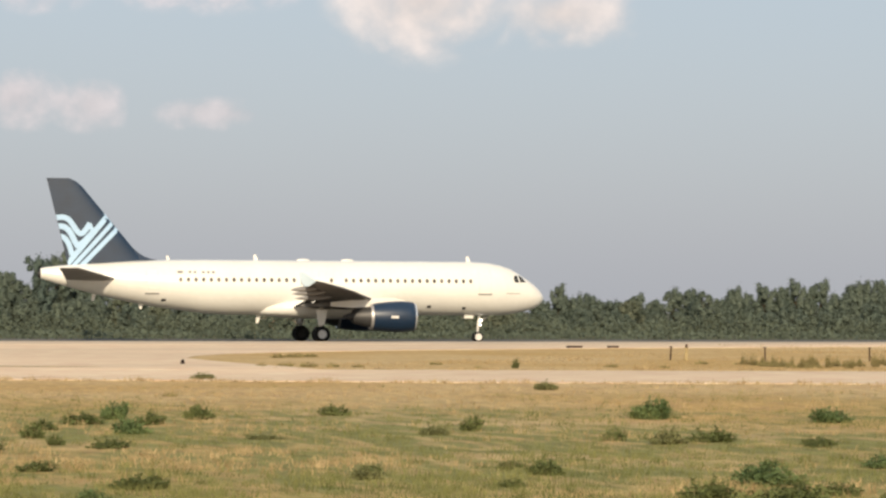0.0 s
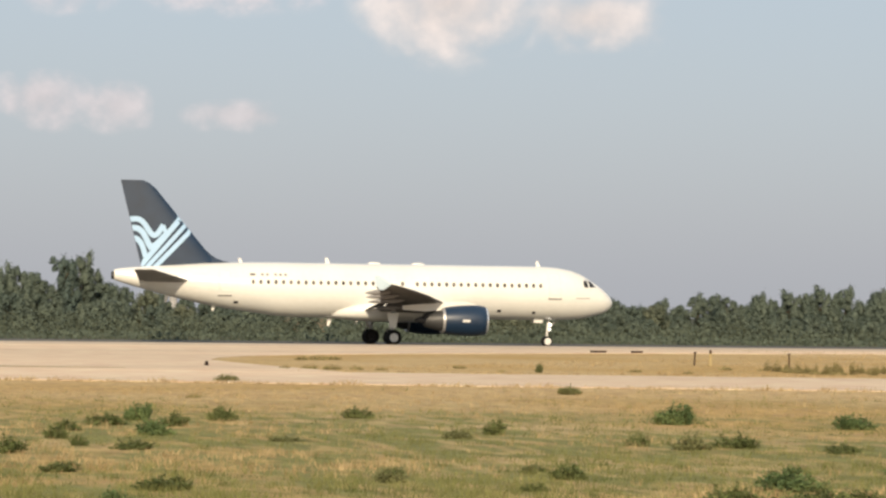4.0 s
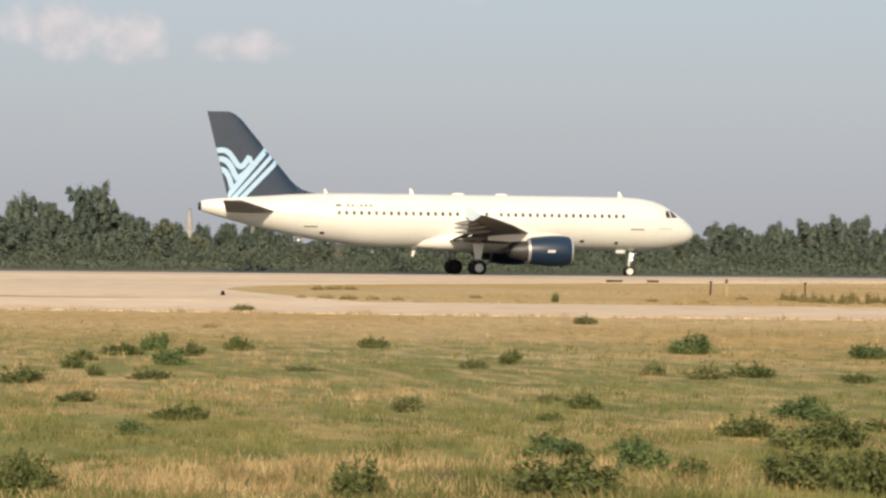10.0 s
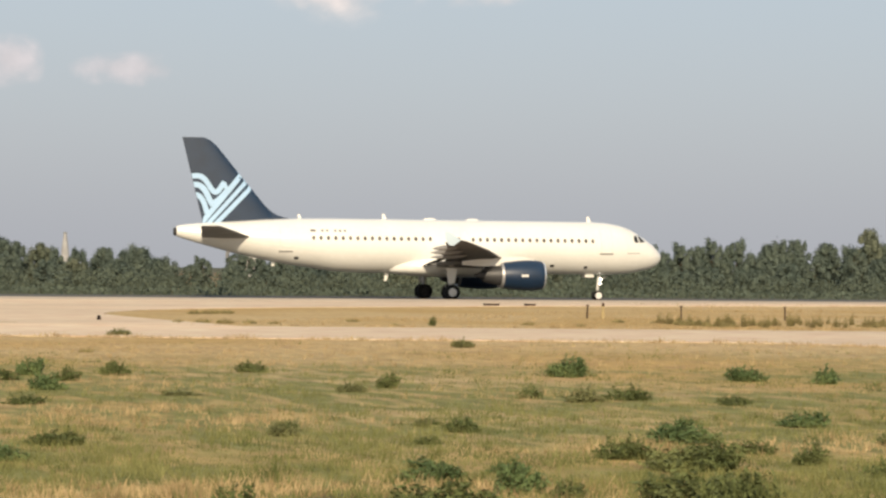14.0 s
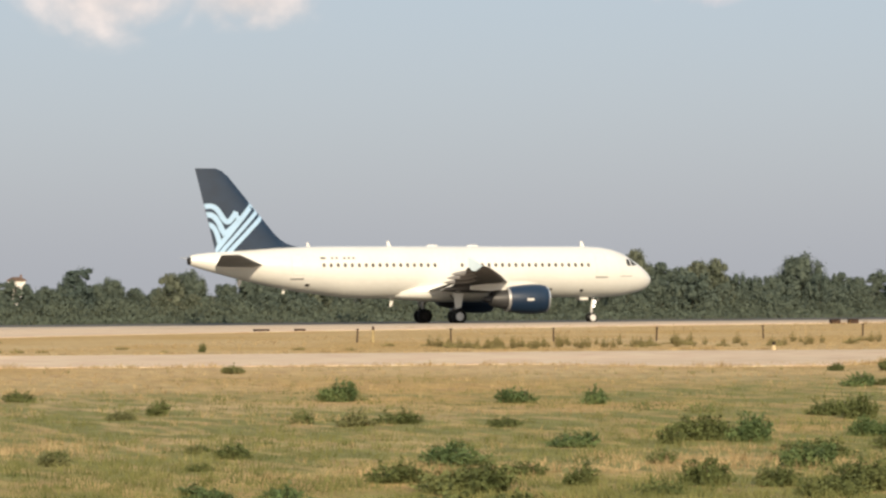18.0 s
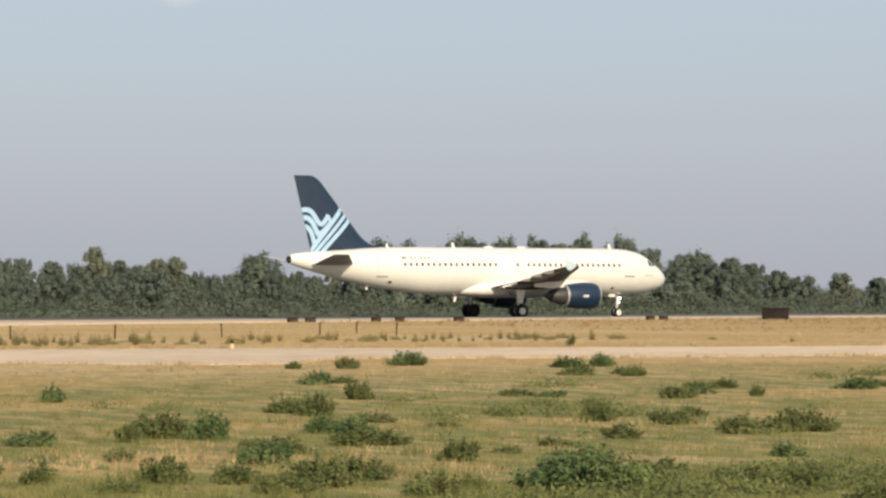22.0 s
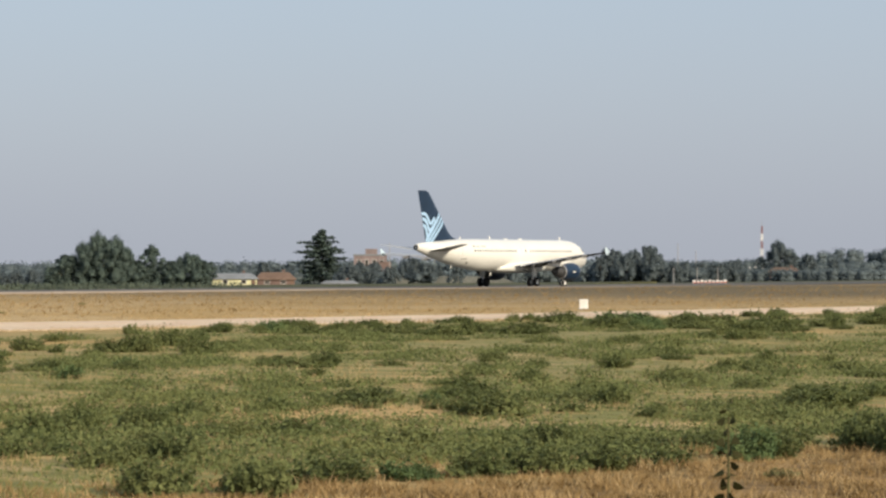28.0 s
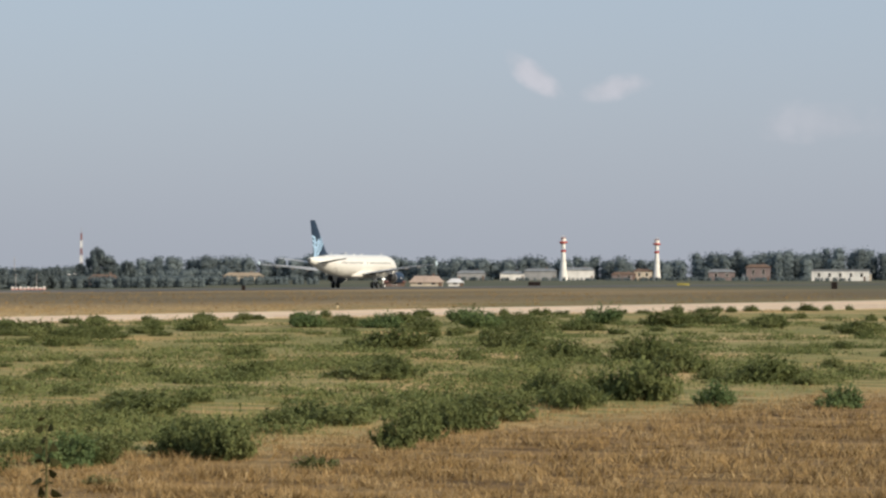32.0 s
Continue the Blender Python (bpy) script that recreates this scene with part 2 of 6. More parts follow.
def build_ground():
    xs = steps(((-4500, -200, 430), (-200, 400, 12), (400, 1000, 50), (1000, 4800, 380)))
    ys = steps(((-4500, -100, 440), (-100, 0, 20), (0, 180, 5), (180, 200, 2), (200, 230, 5), (230, 800, 19), (800, 4800, 400)))
    verts = []
    for y in ys:
        for x in xs:
            near = min(1.0, max(0.0, (54 - y) / 10)) if y > 4 and -20 < x < 170 else 0.0
            verts.append((x, y, gz(x, y) + near * 0.05 * noise.noise((x * 0.1, y * 0.14, 3.0))))
    w = len(xs)
    faces = [(j * w + i, j * w + i + 1, (j + 1) * w + i + 1, (j + 1) * w + i) for j in range(len(ys) - 1) for i in range(w - 1)]
    tagged(put("ground", mesh_of("ground", verts, faces, ground_material(), True)), "flat dry grass airfield, golden straw with green weeds", "ground", kind="structure")


def slab(name, outline, z, thick, material, label, category):
    """A flat paved area from its outline, with a real edge."""
    n = len(outline)
    verts = [(x, y, z) for x, y in outline] + [(x, y, z - thick) for x, y in outline]
    faces = [tuple(range(n))] + [(i, i + n, (i + 1) % n + n, (i + 1) % n) for i in range(n)]
    bm = bmesh.new()
    vs = [bm.verts.new(v) for v in verts]
    for f in faces:
        bm.faces.new([vs[i] for i in f])
    bmesh.ops.recalc_face_normals(bm, faces=bm.faces[:])
    bmesh.ops.triangulate(bm, faces=[f for f in bm.faces if len(f.verts) > 4])
    return tagged(part(name, bm, material, None), label, category, kind="structure")


CONCRETE = mat("pale_concrete", (0.66, 0.50, 0.345), 0.85, spread=0.10, size=0.08, fine=0.16, fine_size=1.5, bump=0.01, axes=(0.4, 1, 1))
RUNWAY = mat("runway_surface", (0.50, 0.395, 0.29), 0.85, spread=0.14, size=0.05, fine=0.15, fine_size=1.2, bump=0.01, axes=(0.15, 1, 1))
_n, _l = RUNWAY.node_tree.nodes, RUNWAY.node_tree.links
_sep = _n.new("ShaderNodeSeparateXYZ")
_l.new(_n["Texture Coordinate"].outputs["Object"], _sep.inputs[0])
_rng = _n.new("ShaderNodeMapRange")
_rng.inputs["From Min"].default_value, _rng.inputs["From Max"].default_value = 150, 330
_l.new(_sep.outputs["X"], _rng.inputs["Value"])
_mix = _n.new("ShaderNodeMix")
_mix.data_type = "RGBA"
_mix.inputs["B"].default_value = (0.085, 0.082, 0.080, 1)
_old = _n["Principled BSDF"].inputs["Base Color"].links[0].from_socket
_l.new(_rng.outputs["Result"], _mix.inputs["Factor"])
_l.new(_old, _mix.inputs["A"])
_l.new(_mix.outputs["Result"], _n["Principled BSDF"].inputs["Base Color"])
ASPHALT = mat("runway_asphalt", (0.12, 0.115, 0.10), 0.9, spread=0.18, size=0.05, fine=0.2, fine_size=1.5, bump=0.01, axes=(0.15, 1, 1))
EDGE_FAR = [(-60, 108), (10, 104), (45, 96.5), (65, 88), (92, 80.5), (112, 78), (143, 75), (183, 70), (263, 59), (420, 37)]
EDGE_NEAR = [(-60, 91), (8, 88), (21, 83.5), (33, 80.5), (36, 75), (40, 74.5), (44, 79), (55, 75.5), (70, 71.5), (102, 68), (125, 64), (140, 59), (183, 46), (263, 30), (420, 4)]


def build_paving():
    slab("taxiway", EDGE_NEAR + EDGE_FAR[::-1], 0.022, 0.3, CONCRETE, "pale sandy concrete taxiway with worn edges", "taxiway")
    slab("runway_shoulder", [(-700, 178), (2200, 178), (2200, 192), (-700, 192)], 0.045, 0.6, RUNWAY, "pale grey concrete runway shoulder beyond the dry grass", "runway")
    slab("runway", [(-700, 192.05), (2200, 192.05), (2200, 222), (-700, 222)], -0.115, 0.4, ASPHALT, "dark grey asphalt runway with worn surface", "runway")
    fan = [(-60, 107), (10, 103), (20.5, 100.5), (20.2, 108), (19.4, 118), (19.2, 126), (20.5, 132), (23, 138), (27, 144), (35, 151.5), (52, 161), (80, 170), (120, 178.5), (-60, 178.5)]
    slab("taxiway_link", fan, 0.028, 0.3, CONCRETE, "pale concrete link joining taxiway and runway in a curve", "taxiway")
    verge = mat("dark_verge", (0.17, 0.13, 0.06), 0.95, spread=0.3, size=0.5, fine=0.3, fine_size=4, bump=0.03)
    slab("grass_strip", [(-60, 110), (-20, 109.5), (6, 108), (13, 106.5), (6, 109.5), (-20, 111), (-60, 112)], 0.038, 0.1, verge, "thin strip of dry weeds between paved areas", "grass")
    weedy = mat("weedy_verge", (0.085, 0.085, 0.042), 0.95, spread=0.3, size=0.3, fine=0.3, fine_size=3, bump=0.05)
    slab("runway_verge", [(-700, 222.1), (330, 222.1), (420, 262), (-700, 262)], -0.13, 0.9, weedy, "dark weedy verge along the far runway edge", "grass")


build_ground()
build_paving()


# ---- the airliner: nose at the origin, tail towards -x ----
SECTIONS = ((0.0, 3.12, 0.03, 0.03), (0.12, 3.13, 0.32, 0.33), (0.4, 3.17, 0.62, 0.64), (0.8, 3.24, 0.90, 0.91), (1.3, 3.34, 1.16, 1.15), (1.9, 3.47, 1.42, 1.38),
            (2.6, 3.60, 1.69, 1.60), (3.4, 3.70, 1.86, 1.77), (4.4, 3.77, 1.96, 1.89), (5.6, 3.80, 2.00, 1.95), (7.0, 3.80, 2.00, 1.975), (15, 3.80, 2.00, 1.975),
            (24.0, 3.80, 2.00, 1.975), (25.8, 3.85, 1.95, 1.95), (27.5, 3.955, 1.825, 1.88), (29.2, 4.04, 1.69, 1.76), (31.0, 4.17, 1.49, 1.56), (33.0, 4.31, 1.20, 1.26),
            (34.6, 4.45, 0.93, 0.96), (36.0, 4.60, 0.70, 0.68), (37.1, 4.70, 0.47, 0.45), (37.45, 4.72, 0.37, 0.35))


def hull(s):
    """Centre height, half height and half width of the fuselage, s metres behind the nose."""
    for a, b in zip(SECTIONS, SECTIONS[1:]):
        if s <= b[0]:
            k = (s - a[0]) / (b[0] - a[0])
            return [a[i] + (b[i] - a[i]) * k for i in (1, 2, 3)]
    return SECTIONS[-1][1:]


def on_hull(s, z, side, out=0.0):
    """The point of the skin at that station and height; side -1 is starboard."""
    c, hh, hw = hull(s)
    k = max(-1, min(1, (z - c) / hh))
    return (-s, side * (hw * math.sqrt(max(0, 1 - k * k)) + out), z)


def patch(outline, side, out=0.012):
    """A thin panel that follows the fuselage skin, from its outline of (s, z)."""
    line = []
    for (s0, z0), (s1, z1) in zip(outline, outline[1:] + outline[:1]):
        k = max(1, int(math.hypot(s1 - s0, z1 - z0) / 0.22))
        line += [(s0 + (s1 - s0) * i / k, z0 + (z1 - z0) * i / k) for i in range(k)]
    n = len(line)
    cs, cz = sum(p[0] for p in line) / n, sum(p[1] for p in line) / n
    verts = [on_hull(s, z, side, -0.01) for s, z in line]
    for f in (1.0, 0.66, 0.33):
        verts += [on_hull(cs + (s - cs) * f, cz + (z - cz) * f, side, out) for s, z in line]
    verts.append(on_hull(cs, cz, side, out))
    faces = [(r * n + i, r * n + (i + 1) % n, (r + 1) * n + (i + 1) % n, (r + 1) * n + i) for r in range(3) for i in range(n)]
    faces += [(3 * n + i, 3 * n + (i + 1) % n, 4 * n) for i in range(n)]
    return verts, faces


def airfoil(chord, thick, n=9):
    up, lo = [], []
    for i in range(n + 1):
        c = (1 - math.cos(math.pi * i / n)) / 2
        t = 5 * thick * (0.2969 * math.sqrt(c) - 0.126 * c - 0.3516 * c * c + 0.2843 * c ** 3 - 0.1036 * c ** 4)
        up.append((c * chord, t * chord))
        lo.append((c * chord, -t * chord * 0.75))
    return up + lo[-2:0:-1]


def wing_skin(secs):
    """A lofted wing from (span y, leading edge s, height z, chord, thickness, nose-up degrees)."""
    rings = []
    for y, s, z, chord, th, tw in secs:
        a = radians(tw)
        rings.append([(-(s + c * math.cos(a) + t * math.sin(a)), y, z + t * math.cos(a) - c * math.sin(a)) for c, t in airfoil(chord, th)])
    return loft(rings)


def skin_mesh(name, vf, material, smooth=True):
    me = mesh_of(name, vf[0], vf[1], material, smooth)
    bm = bmesh.new()
    bm.from_mesh(me)
    bmesh.ops.recalc_face_normals(bm, faces=bm.faces[:])
    bm.to_mesh(me)
    bm.free()
    if smooth:
        me.polygons.foreach_set("use_smooth", [True] * len(me.polygons))
        me.set_sharp_from_angle(angle=radians(50))
    return me


def skin(name, vf, material, parent, label="", smooth=True, m=None):
    return put(name, skin_mesh(name, vf, material, smooth), parent, m, label)


def lighten_tops(ob):
    """Paints the upper faces of a flying surface lighter, as lit from above."""
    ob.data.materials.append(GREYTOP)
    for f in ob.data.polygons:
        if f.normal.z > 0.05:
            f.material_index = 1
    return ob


def fin_edge(z):
    """Leading and trailing edge of the tail fin at a height."""
    k = (z - 5.7) / 6.06
    return 30.05 + 5.1 * k, 35.58 + 1.52 * k


def fin_half(s, z):
    a, b = fin_edge(z)
    c = max(0.0, min(1.0, (s - a) / (b - a)))
    return (b - a) * 5 * 0.10 * (0.2969 * math.sqrt(c) - 0.126 * c - 0.3516 * c * c + 0.2843 * c ** 3 - 0.1036 * c ** 4)


def ribbon(points, width, side, proud):
    """A painted stripe on the fin, as a thin raised band along a line of (s, z)."""
    pts = []
    for (s0, z0), (s1, z1) in zip(points, points[1:]):
        pts += [(s0 + (s1 - s0) * k / 4, z0 + (z1 - z0) * k / 4) for k in range(4)]
    pts.append(points[-1])
    verts, faces = [], []
    for i, p in enumerate(pts):
        a, b = pts[max(0, i - 1)], pts[min(len(pts) - 1, i + 1)]
        d = Vector((b[0] - a[0], b[1] - a[1])).normalized()
        for k in (-1, -0.33, 0.33, 1):
            s, z = p[0] - d.y * width * k / 2, p[1] + d.x * width * k / 2
            lo, hi = fin_edge(z)
            s = min(max(s, lo + 0.02), hi - 0.02)
            verts.append((-s, side * (fin_half(s, z) + proud), z))
    for i in range(len(pts) - 1):
        faces += [(i * 4 + k, i * 4 + k + 1, i * 4 + k + 5, i * 4 + k + 4) for k in range(3)]
    return verts, faces


def smooth_line(points, n=3):
    for _ in range(n):
        new_pts = [points[0]]
        for a, b in zip(points, points[1:]):
            new_pts += [(a[0] * 0.75 + b[0] * 0.25, a[1] * 0.75 + b[1] * 0.25), (a[0] * 0.25 + b[0] * 0.75, a[1] * 0.25 + b[1] * 0.75)]
        points = new_pts + [points[-1]]
    return points


BRAKE = mat("brake_metal", (0.03, 0.029, 0.028), 0.7, spread=0.2)


SAG = 0.16  # the legs stand this much longer than at full load


def wheel(parent, x, y, r, width, pale=0, rim=0.54):
    """Tyre and hub on an axle along y; the empty turns."""
    w = put("wheel", skin_mesh("wheel", loft(turned([(-width * 0.42, r * 0.5), (-width / 2, r * 0.86), (-width * 0.38, r * 0.97), (0, r), (width * 0.38, r * 0.97), (width / 2, r * 0.86), (width * 0.42, r * 0.5)], 24, "y"), False), RUBBER), parent, pose(x, y, r - SAG))
    for k in (-1, 1):
        skin("hub", loft(turned([(k * width * 0.20, r * rim), (k * width * 0.47, r * (rim - 0.01)), (k * width * 0.49, r * (rim - 0.1)), (k * width * 0.40, r * 0.40), (k * width * 0.42, r * 0.18), (k * width * 0.55, r * 0.14)], 20, "y")), HUB if k == pale or not pale else BRAKE, w, "pale painted wheel hub" if k == pale or not pale else "dark brake drum")
    return w


def engine(plane, side):
    e = put("engine", skin_mesh("engine", loft(turned([(-11.32, 0.97), (-11.42, 1.04), (-11.8, 1.10), (-12.4, 1.13), (-13.2, 1.10), (-14.0, 1.02), (-14.4, 0.95)], 36), False), NAVY), plane, pose(0, side * 5.75, 1.72), "dark navy engine cowling")
    skin("inlet_lip", loft(turned([(-11.6, 0.84), (-11.32, 0.86), (-11.22, 0.91), (-11.24, 0.97), (-11.36, 1.015)], 36), False), LIP, e, "polished bare inlet lip")
    skin("inlet_duct", loft(turned([(-11.58, 0.845), (-12.0, 0.82), (-12.3, 0.82)], 36), False), TRIM, e)
    skin("fan", loft(turned([(-12.2, 0.82), (-12.26, 0.3), (-11.8, 0.02)], 36)), DARK, e, "dark fan face")
    skin("fan_nozzle", loft(turned([(-14.36, 0.955), (-14.45, 0.945), (-14.58, 0.92), (-14.5, 0.68)], 36), False), RING, e, "bright metal nozzle ring")
    skin("core", loft(turned([(-14.2, 0.80), (-14.9, 0.72), (-15.6, 0.55), (-15.8, 0.46)], 30)), METAL, e, "heat-stained metal core cowl")
    skin("exhaust_cone", loft(turned([(-15.7, 0.36), (-16.1, 0.22), (-16.5, 0.04)], 20)), METAL, e)
    skin("pylon", loft([[(-(s0), y, z) for s0, y, z in ((a, -w, zb), (a, w, zb), (a, w, zt), (a, -w, zt))] for a, w, zb, zt in ((11.9, 0.06, 1.02, 1.14), (12.8, 0.2, 0.85, 1.36), (14.0, 0.24, 0.75, 1.32), (15.8, 0.2, 0.62, 1.18), (17.4, 0.06, 0.72, 1.02))]), WHITE, e, "white pylon under the wing", False)
    put("cowl_mark", mesh_of("cowl_mark", [(-13.2, side * 1.125, -0.12), (-12.65, side * 1.14, -0.12), (-12.65, side * 1.135, 0.06), (-13.2, side * 1.125, 0.06), (-13.2, side * 1.0, -0.12), (-12.65, side * 1.0, -0.12), (-12.65, side * 1.0, 0.06), (-13.2, side * 1.0, 0.06)], [(0, 1, 2, 3), (4, 7, 6, 5), (0, 4, 5, 1), (3, 2, 6, 7), (0, 3, 7, 4), (1, 5, 6, 2)], HUB), e, None, "small white plate")
    skin("strake", ([(-11.6, side * -0.72, 0.93), (-12.9, side * -0.72, 0.93), (-12.9, side * -0.95, 1.3), (-12.2, side * -0.9, 1.22), (-11.6, side * -0.70, 0.90), (-12.9, side * -0.70, 0.90), (-12.9, side * -0.93, 1.27), (-12.2, side * -0.88, 1.19)], [(0, 1, 2, 3), (4, 7, 6, 5), (0, 4, 5, 1), (1, 5, 6, 2), (2, 6, 7, 3), (3, 7, 4, 0)]), NAVY, e, "", False)
    return e


POD = mat("pod_paint", (0.17, 0.165, 0.16), 0.5, spread=0.08, fine=0.06)


def wing(plane, side):
    def sec(y, s, z, c, th, tw=0.0):
        return (side * y, s, z, c, th, tw)
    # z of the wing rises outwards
    lighten_tops(skin("wing", wing_skin([sec(1.4, 12.25, 2.50, 6.3, 0.13, 3), sec(3.2, 13.2, 2.72, 5.1, 0.125, 2), sec(6.4, 14.9, 3.12, 3.55, 0.115, 0.5), sec(11.5, 17.55, 3.68, 2.45, 0.11, 0), sec(16.6, 20.2, 4.06, 1.35, 0.10, 0), sec(17.0, 20.6, 4.11, 1.0, 0.08, 0)]), GREYM, plane, "grey painted wing with shade painted on the underside"))
    skin("slat", wing_skin([sec(3.4, 13.12, 2.64, 0.75, 0.22, -10), sec(9.9, 16.52, 3.46, 0.55, 0.22, -10), sec(16.0, 19.72, 3.97, 0.36, 0.2, -10)]), TRIM, plane, "grey leading edge slat, part extended")
    for a, b in (((2.1, 18.35, 2.55, 1.1), (6.3, 18.35, 3.05, 0.9)), ((6.55, 18.3, 3.08, 0.9), (13.2, 20.05, 3.80, 0.6))):
        lighten_tops(skin("flap", wing_skin([sec(*a, 0.13, 9), sec(*b, 0.12, 9)]), GREYM, plane, "grey trailing edge flap, part lowered"))
    lighten_tops(skin("aileron", wing_skin([sec(13.35, 20.0, 3.66, 0.62, 0.1, 2), sec(16.4, 21.25, 3.98, 0.42, 0.1, 2)]), GREYM, plane))
    for y, s, z, ln in ((4.9, 16.6, 2.66, 2.9), (8.4, 17.8, 3.12, 2.7), (11.0, 18.8, 3.42, 2.4), (13.6, 19.9, 3.66, 1.9)):
        prof = [(0, 0.02), (0.25, 0.12), (0.8, 0.19), (ln * 0.55, 0.2), (ln * 0.85, 0.11), (ln, 0.02)]
        rings = [[(-(s + a), side * y + u * 0.7, z - 0.06 * a + v) for _, u, v in ring] for a, ring in zip([p[0] for p in prof], turned([(0, p[1]) for p in prof], 12))]
        skin("flap_track_fairing", loft(rings), POD, plane, "grey pod under the wing")
    # wing tip fence, above and below the tip
    rings = []
    for z, s, c in ((3.75, 21.2, 0.3), (3.92, 20.95, 0.7), (4.11, 20.7, 1.1), (4.4, 21.1, 0.75), (4.7, 21.55, 0.3)):
        rings.append([(-(s + a), side * (17.02 + (z - 4.1) * 0.08 + b), z) for a, b in airfoil(c, 0.06, 6)])
    skin("wingtip_fence", loft(rings), FENCE, plane, "pale blue wingtip fence")


def stabiliser(plane, side):
    lighten_tops(skin("tailplane", wing_skin([(side * 0.6, 31.8, 4.28, 3.9, 0.1, 0), (side * 1.5, 32.35, 4.38, 3.5, 0.1, 0), (side * 6.1, 35.3, 5.02, 1.45, 0.09, 0), (side * 6.22, 35.5, 5.04, 1.1, 0.06, 0)]), TAILGREY, plane, "grey tailplane with shade painted on the underside"))


def main_gear(plane, side):
    y = side * 3.8
    part("main_strut", tube_bm([(-17.71, y, 0.5 - SAG), (-17.71, y * 0.99, 1.35), (-17.6, y * 0.97, 2.5)], [0.12, 0.15, 0.17], 12), HUB, plane, "white main landing gear leg", True)
    part("axle", tube_bm([(-17.71, y - 0.46, 0.585 - SAG), (-17.71, y + 0.46, 0.585 - SAG)], [0.09, 0.09], 8), TRIM, plane, "", True)
    part("side_brace", tube_bm([(-17.65, y, 1.3), (-17.6, y * 0.45, 2.2)], [0.07, 0.07], 8), TRIM, plane)
    part("torque_link", tube_bm([(-17.85, y, 0.75 - SAG), (-18.15, y, 1.05 - SAG), (-17.85, y, 1.4 - SAG)], [0.05, 0.05, 0.05], 6), TRIM, plane)
    d = box_bm(-18.15, -17.3, y + side * 0.30, y + side * 0.34, 1.1, 2.2, 0.012)
    for v in d.verts:
        if v.co.z < 1.3:
            v.co.x = -17.75 + (v.co.x + 17.75) * 0.55
    part("gear_door", d, WHITE, plane, "white gear door on the leg")
    return [wheel(plane, -17.71, y + k * 0.46, 0.585, 0.42, side) for k in (-1, 1)]


def nose_gear(plane):
    part("nose_strut", tube_bm([(-5.07, 0, 0.35 - SAG), (-5.05, 0, 1.0 - SAG), (-4.9, 0, 2.1)], [0.08, 0.10, 0.11], 12), HUB, plane, "white nose gear leg", True)
    part("drag_brace", tube_bm([(-5.0, 0, 1.25), (-3.9, 0, 2.05)], [0.06, 0.06], 8), TRIM, plane)
    part("nose_axle", tube_bm([(-5.07, -0.3, 0.38 - SAG), (-5.07, 0.3, 0.38 - SAG)], [0.06, 0.06], 8), TRIM, plane)
    for k in (-1, 1):
        part("nose_gear_door", box_bm(-6.2, -5.5, k * 0.42 - 0.015, k * 0.42 + 0.015, 1.6, 2.05, 0.01), WHITE, plane, "white open nose gear door")
        part("taxi_light", tube_bm([(-4.88, k * 0.16, 1.45), (-4.8, k * 0.16, 1.45)], [0.11, 0.11], 14), LIGHT, plane, "lit white taxi light")
    part("turnoff_light", tube_bm([(-4.88, 0, 1.12), (-4.8, 0, 1.12)], [0.08, 0.08], 14), LIGHT, plane, "lit white lamp")
    return [wheel(plane, -5.07, k * 0.25, 0.385, 0.24, 0, 0.68) for k in (-1, 1)]


